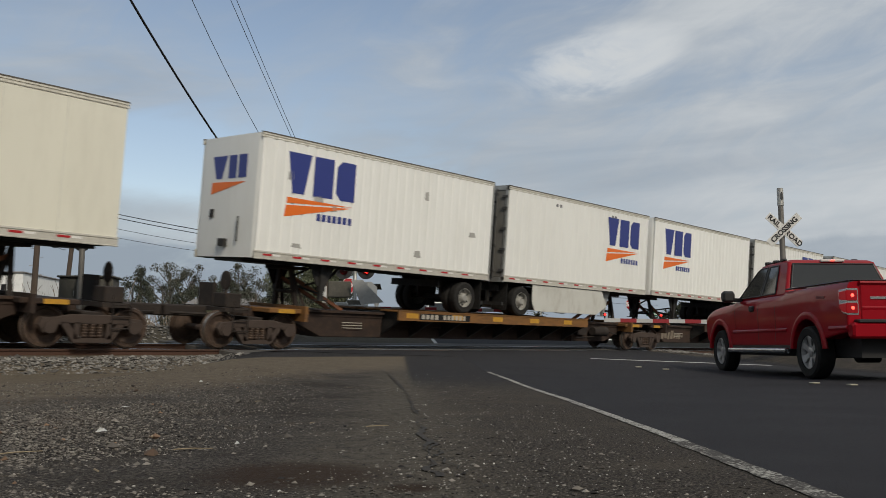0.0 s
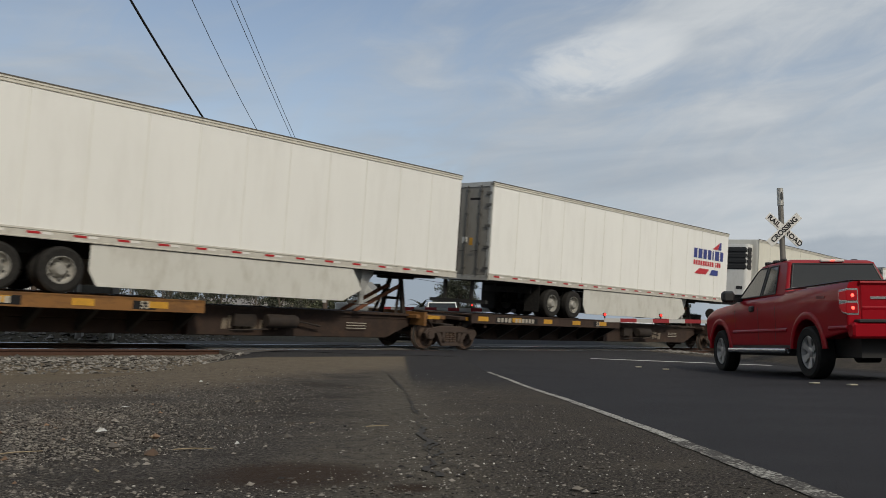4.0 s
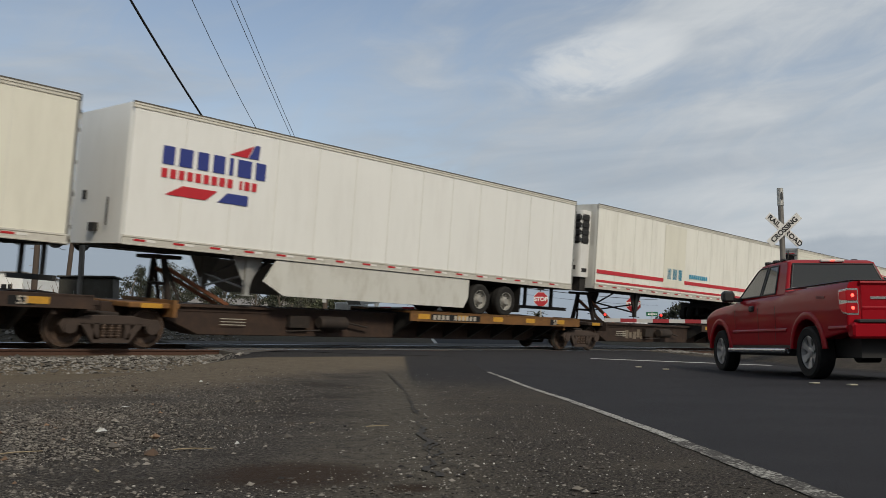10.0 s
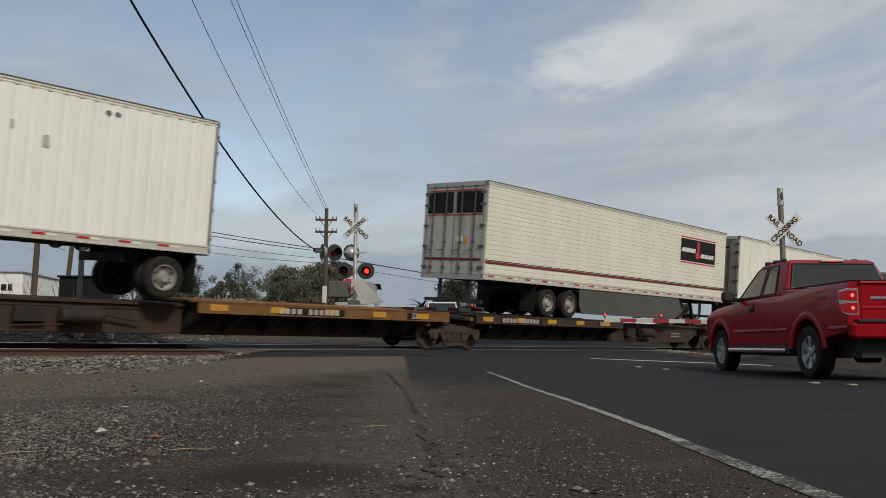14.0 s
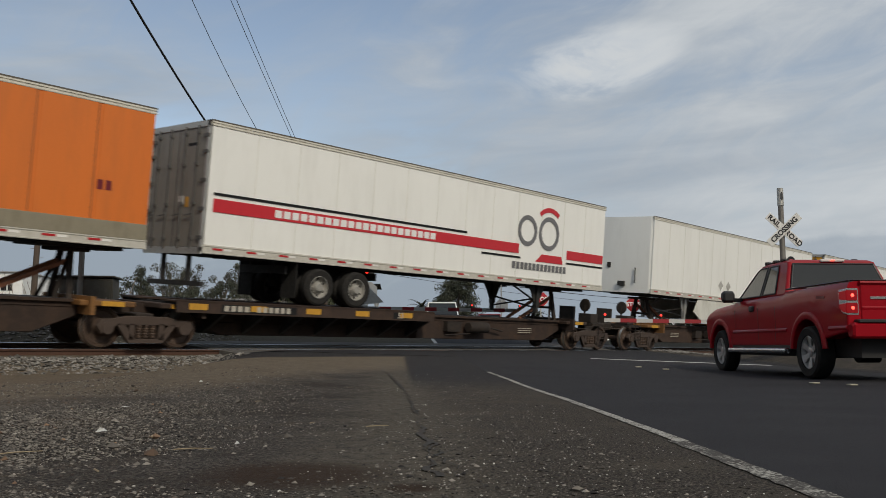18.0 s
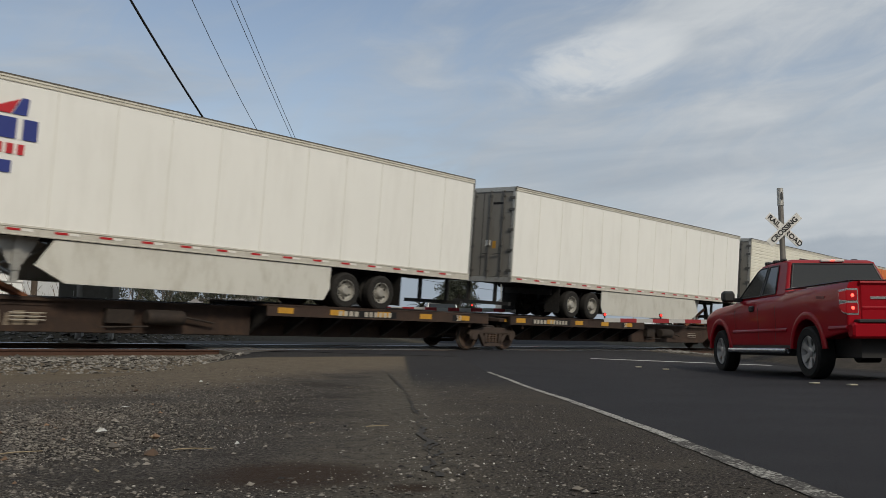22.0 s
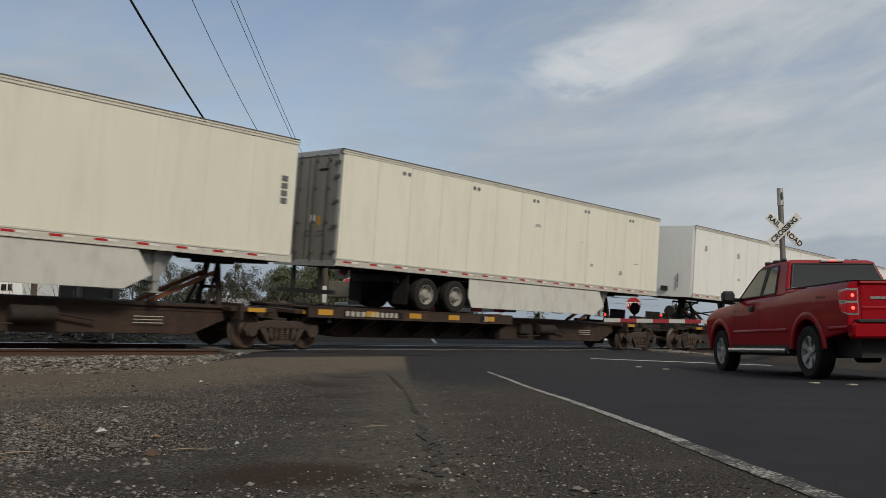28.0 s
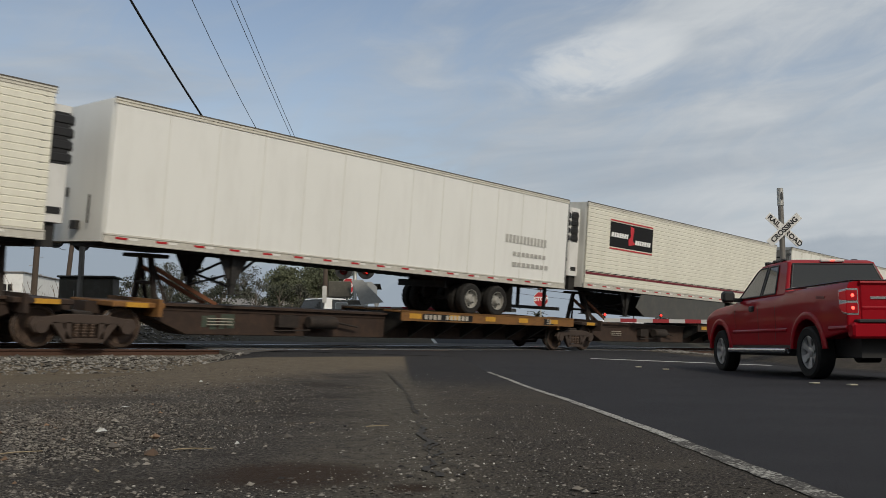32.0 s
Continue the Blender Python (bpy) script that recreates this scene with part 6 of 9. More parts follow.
    bp.inputs["Strength"].default_value, bp.inputs["Distance"].default_value = 1.0, 0.03
    ln.new(mth("ADD", mth("MULTIPLY", fine_, 0.8), mth("MULTIPLY", speck, 0.4)), bp.inputs["Height"])
    ln.new(bp.outputs[0], p.inputs["Normal"])
    return m


def grid_line(n_in, inner, far):
    a = [inner * (i / n_in) for i in range(-n_in, n_in + 1)]
    q, step = inner, inner / n_in
    outer = []
    while q < far:
        step *= 1.35
        q += step
        outer.append(min(q, far))
    return [-v for v in reversed(outer)] + a + outer


def ground_sheet():
    us = grid_line(90, 45.0, 3500.0)
    vs_ = grid_line(90, 45.0, 3500.0)
    verts, faces = [], []
    for d in us:
        for q in vs_:
            pt = road_pt(d + 12, q)
            verts.append((pt.x, pt.y, height(pt.x, pt.y) + 0.014 * noise.noise((pt.x * 0.8, pt.y * 0.8, 0)) * (1 - smooth(-0.6, 0.9, q)) * (1 - smooth(12, 16, pt.y))))
    n = len(vs_)
    for i in range(len(us) - 1):
        for j in range(n - 1):
            faces.append((i * n + j, (i + 1) * n + j, (i + 1) * n + j + 1, i * n + j + 1))
    me = bpy.data.meshes.new("ground")
    me.from_pydata(verts, [], [tuple(reversed(f)) for f in faces])
    me.shade_smooth()
    me.materials.append(ground_material())
    tagged(new("ground", me), "old gritty asphalt and dusty dirt beside the road", "ground", kind="structure")


ground_sheet()
M_ROAD = mat("road_asphalt", (0.026, 0.0255, 0.0285), 0.85, 0, 0.28, 0.7, 140, 0.35, (0.040, 0.0385, 0.041), 0.5, spec=0.12)
M_LINE = mat("road_paint", (0.50, 0.49, 0.46), 0.7, 0, 0.15, 3, 60, 0.1, (0.13, 0.12, 0.11), 0.7)
M_WORN = mat("worn_paint", (0.16, 0.155, 0.145), 0.85, 0, 0.3, 6, 60, 0.2, (0.05, 0.047, 0.044), 0.95, spec=0.15)
M_RAIL = mat("rail_side", (0.085, 0.042, 0.027), 0.75, 0.3, 0.2, 3, 40, 0.1, (0.06, 0.04, 0.03), 0.5)
M_RAILTOP = mat("rail_head", (0.45, 0.44, 0.43), 0.25, 0.95, 0.08, 4, 40, 0.02)
M_TIE = mat("timber_tie", (0.075, 0.058, 0.045), 0.9, 0, 0.3, 2, 30, 0.3, (0.13, 0.11, 0.09), 0.5)
M_PANEL = mat("concrete_panel", (0.12, 0.113, 0.105), 0.9, 0, 0.2, 1.5, 40, 0.2, (0.06, 0.057, 0.053), 0.6, spec=0.12)
M_STONE = mat("ballast_stone", (0.24, 0.235, 0.22), 0.9, 0, 0.35, 9, 40, 0.2, (0.10, 0.085, 0.07), 0.5)
M_CRACK = mat("crack_dirt", (0.027, 0.023, 0.019), 0.95, 0, 0.4, 8, 40, 0.3)


EDGE_D = (0.0, 2.6, 4.2, 6.4, 7.8, 9.5, 11.9, 13.6, 20.0, 400.0)
EDGE_Q = (1.15, 1.268, 1.346, 1.442, 1.497, 1.527, 1.528, 1.443, 1.44, 1.50)


def edge_q(d):
    """The line of the road's painted edge: metres to the right, by metres ahead."""
    return float(np.interp(d, EDGE_D, EDGE_Q))


def ribbon(name, d0, d1, q0, q1, lift, material, label="", category="", kind="structure", steps=60, wob=0.0, parent=None, skew=1.0):
    """A strip of surface that follows the ground between two lines along the road."""
    verts, faces = [], []
    cols = 6
    rnd = random.Random(len(name) * 7 + int(abs(q0) * 10))
    for i in range(steps + 1):
        d = d0 + (d1 - d0) * i / steps
        for j in range(cols + 1):
            q = q0 + (q1 - q0) * j / cols + (edge_q(d) - 1.3225) * skew
            if wob and j in (0, cols):
                q += rnd.uniform(-wob, wob)
            pt = road_pt(d, q)
            verts.append((pt.x, pt.y, height(pt.x, pt.y) + (0.0015 if name == "road" and j == 0 else lift)))
    for i in range(steps):
        for j in range(cols):
            a = i * (cols + 1) + j
            faces.append((a, a + 1, a + cols + 2, a + cols + 1))
    me = bpy.data.meshes.new(name)
    me.from_pydata(verts, [], faces)
    me.shade_smooth()
    me.materials.append(material)
    ob = new(name, me)
    if parent:
        ob.parent = parent
        if label:
            ob["label"] = label
    else:
        tagged(ob, label, category, kind=kind)
    return ob


def worn_paint(name, keep):
    """Road paint rubbed through to the grit in flecks."""
    m = bpy.data.materials.new(name)
    m.use_nodes = True
    nd, ln = nodes_of(m.node_tree)
    o = nd.new("ShaderNodeOutputMaterial")
    p = nd.new("ShaderNodeBsdfPrincipled")
    c = nd.new("ShaderNodeTexCoord")
    n1, n2 = nd.new("ShaderNodeTexNoise"), nd.new("ShaderNodeTexNoise")
    for n, sc in ((n1, 70.0), (n2, 5.0)):
        n.inputs["Scale"].default_value, n.inputs["Detail"].default_value = sc, 5
        ln.new(c.outputs["Object"], n.inputs["Vector"])
    ad = nd.new("ShaderNodeMath")
    ad.operation = "MULTIPLY_ADD"
    ln.new(n2.outputs["Fac"], ad.inputs[0])
    ad.inputs[1].default_value = 0.5
    ln.new(n1.outputs["Fac"], ad.inputs[2])
    r = nd.new("ShaderNodeMapRange")
    ln.new(ad.outputs[0], r.inputs[0])
    r.inputs[1].default_value, r.inputs[2].default_value = keep - 0.05, keep + 0.06
    mx = nd.new("ShaderNodeMix")
    mx.data_type = "RGBA"
    ln.new(r.outputs[0], mx.inputs[0])
    mx.inputs[6].default_value, mx.inputs[7].default_value = (0.34, 0.33, 0.295, 1), (0.052, 0.047, 0.042, 1)
    ln.new(mx.outputs[2], p.inputs["Base Color"])
    p.inputs["Roughness"].default_value, p.inputs["Specular IOR Level"].default_value = 0.85, 0.2
    ln.new(p.outputs[0], o.inputs[0])
    return m


M_EDGE, M_EDGEWORN = worn_paint("edge_paint", 0.80), worn_paint("edge_paint_worn", 0.665)
road = ribbon("road", -30, 320, 1.32, 9.2, 0.010, M_ROAD, "dark smooth asphalt road over the crossing", "road", steps=350)
ribbon("edge_line", 4.1, 13.7, 1.290, 1.355, 0.005, M_EDGE, "worn white edge line", steps=60, wob=0.004, parent=road)
ribbon("worn_edge_line", 1.6, 4.15, 1.262, 1.352, 0.004, M_EDGEWORN, "nearly worn-off white edge line", steps=60, wob=0.006, parent=road)
ribbon("far_edge_line", 30.0, 120.0, 1.19, 1.30, 0.014, M_LINE, "worn white edge line", steps=50, wob=0.01, parent=road)


def cross_strip(name, d, q0, q1, w, material, label, lean=0.0):
    verts, faces = [], []
    n = 14
    for i in range(n + 1):
        q = q0 + (q1 - q0) * i / n
        for e in (0, w):
            pt = road_pt(d + e + lean * (q - q0), q)
            verts.append((pt.x, pt.y, height(pt.x, pt.y) + 0.015))
    for i in range(n):
        faces.append((2 * i, 2 * i + 2, 2 * i + 3, 2 * i + 1))
    me = bpy.data.meshes.new(name)
    me.from_pydata(verts, [], faces)
    me.materials.append(material)
    part(name, me, road, label)


cross_strip("stop_line", 21.3, 4.8, 8.9, 0.40, M_LINE, "white stop line", -0.26)
M_DOT = mat("lane_dot_cream", (0.36, 0.33, 0.24), 0.7, 0, 0.2, 8, 60, 0.05)
for d_, q_ in ((11.16, 5.41), (10.58, 5.60), (17.1, 4.76), (16.4, 5.09)):
    s = Shape()
    pt = road_pt(d_, q_)
    s.box(-0.06, 0.06, -0.05, 0.05, 0, 0.018, 0.006)
    part("lane_dot", s.mesh("lane_dot", M_DOT), road, "worn cream lane marker", pose(pt.x, pt.y, height(pt.x, pt.y) + 0.010, 0, 0, math.degrees(ROAD_AZ)))

# the crossing apron of smooth asphalt, reaching left of the road
ribbon("crossing_apron", 20.3, 24.6, -3.6, 1.30, 0.009, M_ROAD, "smooth dark asphalt apron beside the rails", "pavement", steps=40, wob=0.05, skew=0.0)

BED = pose(0, TRACK_Y, RAIL_Z, BANK)
track = tagged(new("railway_track"), "banked railway track with rusty rails in grey ballast", "railway", kind="structure")
track.matrix_basis = BED
for y in (-0.755, 0.755):
    prof = [(-0.076, -0.185), (0.076, -0.185), (0.076, -0.172), (0.015, -0.155), (0.010, -0.05), (0.036, -0.038), (0.036, -0.006), (-0.036, -0.006), (-0.036, -0.038), (-0.010, -0.05), (-0.015, -0.155), (-0.076, -0.172)]
    s = Shape()
    n = len(prof)
    vs = [(x, y + a, b) for x in (-1000, 1300) for a, b in prof]
    s.add(vs, [(i, (i + 1) % n, n + (i + 1) % n, n + i) for i in range(n)])
    r = part("rail", s.mesh("rail", M_RAIL), track, "rusty steel rail")
    s = Shape()
    s.box(-1000, 1300, y - 0.034, y + 0.034, -0.006, 0.0)
    part("rail_head", s.mesh("rail_head", M_RAILTOP), r, "polished rail head")
tie_mesh = Shape().box(-0.11, 0.11, -1.3, 1.3, -0.36, -0.19, 0.012).mesh("tie", M_TIE)
plate_mesh = Shape()
for y in (-0.755, 0.755):
    plate_mesh.box(-0.09, 0.09, y - 0.17, y + 0.17, -0.192, -0.180)
    for a in (-0.06, 0.06):
        for b in (-0.10, 0.10):
            plate_mesh.box(a - 0.012, a + 0.012, y + b - 0.015, y + b + 0.015, -0.182, -0.155)
plate_mesh = plate_mesh.mesh("tie_plate", M_RAIL)
for k in range(90):
    x = -22 + k * 0.53
    t = part("tie", tie_mesh, track, "", pose(x, random.uniform(-0.04, 0.04), 0, 0, 0, random.uniform(-0.6, 0.6)))
    part("tie_plate", plate_mesh, t)
# concrete panels of the level crossing
for k in range(9):
    a = 12.6 + k * 2.46
    for y0, y1 in ((-1.95, -0.86), (-0.64, 0.64), (0.86, 1.95)):
        m_ = shared("crossing_panel|%.2f" % y0, M_PANEL, lambda s, y0=y0, y1=y1: s.box(-1.215, 1.215, y0, y1, -0.16, -0.008, 0.01))
        part("crossing_panel", m_, track, "", pose(a, 0, 0))


def stones(name, count, area, size, material, label, seed, zf, flat_=0.7):
    """Loose broken stones, each an uneven eight-sided lump."""
    rnd = random.Random(seed)
    verts, faces = [], []
    for _ in range(count):
        x, y = area(rnd)
        r = size * min(3.2, math.exp(rnd.gauss(-0.1, 0.5)))
        z = zf(x, y) + r * 0.25
        a0 = rnd.uniform(0, 6.28)
        b = len(verts)
        for i in range(5):
            a = a0 + i * 1.2566
            q = r * rnd.uniform(0.75, 1.2)
            verts.append((x + q * math.cos(a), y + q * math.sin(a), z + r * flat_ * rnd.uniform(-0.35, 0.25)))
        verts.append((x + r * rnd.uniform(-0.3, 0.3), y + r * rnd.uniform(-0.3, 0.3), z + r * flat_ * rnd.uniform(0.7, 1.0)))
        verts.append((x, y, z - r * flat_))
        for i in range(5):
            faces += [(b + i, b + (i + 1) % 5, b + 5), (b + (i + 1) % 5, b + i, b + 6)]
    me = bpy.data.meshes.new(name)
    me.from_pydata(verts, [], faces)
    me.materials.append(material)
    tagged(new(name, me), label, "stones", kind="stuff")


def stone_material(name, lo, hi):
    m = bpy.data.materials.new(name)
    m.use_nodes = True
    nd, ln = nodes_of(m.node_tree)
    o = nd.new("ShaderNodeOutputMaterial")
    p = nd.new("ShaderNodeBsdfPrincipled")
    g = nd.new("ShaderNodeNewGeometry")
    r = nd.new("ShaderNodeValToRGB")
    r.color_ramp.elements[0].color, r.color_ramp.elements[1].color = (*lo, 1), (*hi, 1)
    ln.new(g.outputs["Random Per Island"], r.inputs[0])
    ln.new(r.outputs[0], p.inputs["Base Color"])
    p.inputs["Roughness"].default_value = 0.9
    ln.new(p.outputs[0], o.inputs[0])
    return m


M_BALLAST = stone_material("ballast_mix", (0.055, 0.050, 0.044), (0.26, 0.245, 0.22))
M_GRIT = stone_material("grit_mix", (0.035, 0.030, 0.026), (0.27, 0.245, 0.21))


def bed_z(x, y):
    if 17.45 < y < 20.1:
        c, s_ = math.cos(radians(BANK)), math.sin(radians(BANK))
        return RAIL_Z - 0.20 + (y - TRACK_Y) * s_ / c
    return max(height(x, y), 0)


def near_bed(rnd):
    while True:
        x = rnd.uniform(-16, 16.8)
        y = rnd.triangular(15.5, 17.9, 17.0)
        d, q = road_dq(x, y)
        if q < -3.4 - rnd.random() * 0.8:
            return x, y


stones("ballast", 17000, near_bed, 0.026, M_BALLAST, "grey crushed stone ballast along the rail", 4, bed_z)
stones("ballast", 8000, lambda r: (r.uniform(-14, 15), r.uniform(18.2, 24.5)), 0.045, M_BALLAST, "grey crushed stone ballast between the rails", 5, bed_z)


def far_bed(rnd):
    while True:
        x, y = rnd.uniform(24, 48), rnd.uniform(12.5, 17.8)
        d, q = road_dq(x, y)
        if q > 9.8 + rnd.random() and y > 14.5 + rnd.random() or q > 11 + rnd.random() * 2:
            return x, y


stones("ballast", 9000, far_bed, 0.036, M_BALLAST, "grey crushed stone beside the road", 6, lambda x, y: height(x, y))


def near_left(rnd):
    while True:
        d = 1.6 + 9.5 * rnd.random() ** 1.6
        lat = rnd.uniform(-0.62, 0.55) * d - 0.2
        p_ = plan(d, lat)
        dd, q = road_dq(p_.x, p_.y)
        if q < 0.95 and rnd.random() < 0.25 + 0.75 * (1 - smooth(-2.2, 0.2, q)):
            return p_.x, p_.y


def far_left(rnd):
    """Broken gravel off the pavement's old edge."""
    while True:
        d = 2.0 + 8.0 * rnd.random() ** 1.5
        p_ = plan(d, rnd.uniform(-0.60, 0.0) * d)
        dd, q = road_dq(p_.x, p_.y)
        if rnd.random() < 1 - smooth(-2.6, -0.6, q) and p_.y < 5.9 + p_.x * 0.45 + rnd.uniform(-1.2, 0.5):
            return p_.x, p_.y


M_PEBBLE = stone_material("pebble_mix", (0.018, 0.015, 0.013), (0.19, 0.168, 0.142))
M_RUSTSTONE = stone_material("rusty_stone_mix", (0.07, 0.045, 0.03), (0.24, 0.15, 0.09))
stones("loose_grit", 22000, near_left, 0.0042, M_GRIT, "loose grit and pebbles on old asphalt", 11, height, 0.6)
stones("gravel", 30000, far_left, 0.0046, M_PEBBLE, "dark broken gravel off the pavement", 13, height, 0.6)
def near_all(rnd):
    while True:
        d = 1.9 + 11.0 * rnd.random() ** 1.5
        p_ = plan(d, rnd.uniform(-0.6, 0.45) * d)
        dd, q = road_dq(p_.x, p_.y)
        if q < 1.20:
            return p_.x, p_.y


M_PALEGRIT = stone_material("pale_grit_mix", (0.16, 0.145, 0.12), (0.62, 0.60, 0.55))
stones("pale_grit", 4200, near_all, 0.0025, M_PALEGRIT, "pale specks of grit on the asphalt", 15, height, 0.6)
stones("dark_grit", 9000, near_all, 0.0048, stone_material("dark_grit_mix", (0.012, 0.010, 0.009), (0.06, 0.05, 0.042)), "dark specks of broken asphalt", 16, height, 0.5)
stones("loose_stone", 110, near_left, 0.015, M_GRIT, "loose stones on old asphalt", 12, height, 0.7)
stones("rusty_stone", 40, far_left, 0.015, M_RUSTSTONE, "rusty brown stones in the gravel", 14, height, 0.7)
rnd = random.Random(31)
M_STRAW = mat("dry_stalk", (0.25, 0.20, 0.13), 0.9, 0, 0.2, 20, 80, 0.1)
for d, l, ln_, a in ((3.75, -1.05, 0.16, 8), (3.6, -1.72, 0.20, 40), (7.2, -1.5, 0.05, 12), (4.9, -0.36, 0.13, 20), (3.35, -1.75, 0.06, 50), (5.1, -0.75, 0.05, 70), (3.1, -1.2, 0.07, 120), (4.3, -1.4, 0.06, 100)):
    g = plan(d, l)
    s = Shape()
    s.bar((-ln_ / 2, 0, 0.004), (0, 0.008, 0.007), 0.0035, 5, 0.003)
    s.bar((0, 0.008, 0.007), (ln_ / 2, 0.0, 0.006), 0.003, 5, 0.0015)
    ob = new("dry_stalk", s.mesh("dry_stalk", M_STRAW))
    ob.matrix_basis = pose(g.x, g.y, height(g.x, g.y) + 0.006, 0, 0, math.degrees(YAW) - 90 + a)
    tagged(ob, "pale dry plant stalk lying on the gravel", "twig", "stalks on the shoulder")


def crack(name, pts, w, seed):
    """A crack in the asphalt: an uneven dark cleft."""
    rnd = random.Random(seed)
    verts, faces = [], []
    fine_pts = []
    for (d0, l0), (d1, l1) in zip(pts, pts[1:]):
        n = max(3, int(abs(d1 - d0) / 0.07))
        fine_pts += [(d0 + (d1 - d0) * i / n, l0 + (l1 - l0) * i / n + rnd.uniform(-0.025, 0.025)) for i in range(n)]
    ww = w * 0.5
    for d, l in fine_pts:
        ww = max(w * 0.12, min(w * 0.95, ww + w * rnd.uniform(-0.30, 0.30)))
        for e in (-ww, ww):
            q = plan(d, l + e)
            rough_ = 0.014 * noise.noise((q.x * 0.8, q.y * 0.8, 0)) * (1 - smooth(-0.6, 0.9, road_dq(q.x, q.y)[1]))
            verts.append((q.x, q.y, height(q.x, q.y) + rough_ + 0.006))
    for i in range(len(fine_pts) - 1):
        faces.append((2 * i, 2 * i + 2, 2 * i + 3, 2 * i + 1))
    me = bpy.data.meshes.new(name)
    me.from_pydata(verts, [], faces)
    me.materials.append(M_CRACK)
    tagged(new(name, me), "dark crack in the old asphalt", "crack", kind="structure")


crack("crack", [(2.35, 0.32), (2.75, 0.13), (3.2, 0.06), (3.6, -0.02), (4.2, -0.05)], 0.013, 1)
crack("crack", [(3.0, -0.03), (3.9, -0.07), (4.83, -0.11), (5.6, -0.16), (6.77, -0.24), (8.3, -0.33), (9.35, -0.41), (12.05, -0.72), (13.5, -0.95)], 0.021, 2)
crack("crack", [(4.25, 0.9), (4.4, 1.1), (4.5, 1.35)], 0.004, 3)


# ---- beside the road: the red pickup ----
M_CARRED = mat("car_red", (0.275, 0.004, 0.011), 0.40, 0.0, 0.04, 1.5, 30, 0.0, (0.23, 0.004, 0.011), 0.3, coat=0.30, spec=0.10)
M_TYRE = mat("car_tyre", (0.014, 0.014, 0.014), 0.8, 0, 0.2, 8, 80, 0.2, (0.035, 0.033, 0.03), 0.4, spec=0.25)
M_GLASS = mat("dark_glass", (0.012, 0.014, 0.014), 0.06, 0, 0.1, 2, 10, 0.0, coat=0.3)
M_CHROME = mat("chrome", (0.62, 0.62, 0.63), 0.22, 0.8, 0.05, 5, 30, 0.0)
M_ALLOY = mat("alloy", (0.45, 0.45, 0.45), 0.35, 0.6, 0.08, 5, 30, 0.0)
M_TRIM = mat("black_trim", (0.014, 0.014, 0.015), 0.45, 0, 0.1, 5, 50, 0.03)
M_BRAKE = mat("brake_lamp", (0.10, 0.004, 0.006), 0.3, 0, 0.05, 5, 30, 0.0, spec=0.2, glow=((1.0, 0.02, 0.035), 0.16))
M_BRAKEHOT = mat("brake_bulb", (0.5, 0.01, 0.01), 0.3, 0, 0.05, 5, 30, 0.0, glow=((1.0, 0.06, 0.04), 5.0), spec=0.1)
M_LENSW = mat("clear_lens", (0.6, 0.58, 0.56), 0.15, 0, 0.05, 5, 30, 0.0)
M_CARWHITE = mat("car_white", (0.70, 0.70, 0.69), 0.3, 0, 0.04, 1.5, 30, 0.0, coat=0.5)
M_CARDARK = mat("car_maroon", (0.12, 0.01, 0.014), 0.3, 0, 0.04, 1.5, 30, 0.0, coat=0.5)


def arc(cx, cz, r, a0, a1, n=10):
    return [(cx + r * math.cos(radians(a0 + (a1 - a0) * i / n)), cz + r * math.sin(radians(a0 + (a1 - a0) * i / n))) for i in range(n + 1)]


def loft(s, low, high):
    """A closed skin between two rings of points."""
    n = len(low)
    s.add(list(low) + list(high), [(i, (i + 1) % n, n + (i + 1) % n, n + i) for i in range(n)] + [tuple(range(n)), tuple(range(n, 2 * n))])


def car_wheel(p, x, y, out, r):
    def tyre(s):
        s.lathe((0, 0, 0), "y", [(out * d, q) for d, q in ((-0.13, r * 0.62), (-0.135, r * 0.9), (-0.10, r * 0.985), (-0.04, r), (0.06, r), (0.11, r * 0.98), (0.135, r * 0.9), (0.125, r * 0.64), (0.10, r * 0.62))], 32, False)
    w = part("wheel", shared("car_tyre|%.2f%d" % (r, out), M_TYRE, tyre, True), p, "black tyre on a spoked alloy rim", pose(x, y, r))

    def rim(s):
        s.lathe((0, 0, 0), "y", [(out * d, q) for d, q in ((-0.12, r * 0.62), (0.11, r * 0.63), (0.115, r * 0.60), (0.02, r * 0.56), (-0.10, r * 0.5))], 32, False)
        for k in range(6):
            a = math.pi / 2 + k * math.pi / 3
            c, sn = math.cos(a), math.sin(a)
            t = (-sn, c)
            vs = []
            for rr, w_, d in ((r * 0.12, 0.045, 0.075), (r * 0.35, 0.040, 0.085), (r * 0.60, 0.062, 0.10)):
                for e in (-1, 1):
                    vs.append((rr * c + e * w_ * t[0], out * d, rr * sn + e * w_ * t[1]))
                    vs.append((rr * c + e * w_ * t[0], out * (d - 0.04), rr * sn + e * w_ * t[1]))
            s.add(vs, [(0, 2, 6, 4), (4, 6, 10, 8), (0, 4, 5, 1), (4, 8, 9, 5), (2, 3, 7, 6), (6, 7, 11, 10), (1, 5, 7, 3), (5, 9, 11, 7)])
        s.lathe((0, 0, 0), "y", [(out * 0.04, r * 0.19), (out * 0.09, r * 0.18), (out * 0.10, r * 0.12), (out * 0.10, 0.001)], 16, False)
    part("rim", shared("car_rim|%.2f%d" % (r, out), M_ALLOY, rim), w, "six-spoke alloy rim")
    part("brake_disc", shared("car_disc|%.2f%d" % (r, out), M_TRIM, lambda s: s.lathe((0, 0, 0), "y", [(out * -0.08, r * 0.60), (out * 0.0, r * 0.60), (out * 0.0, 0.01)], 24, False)), w)


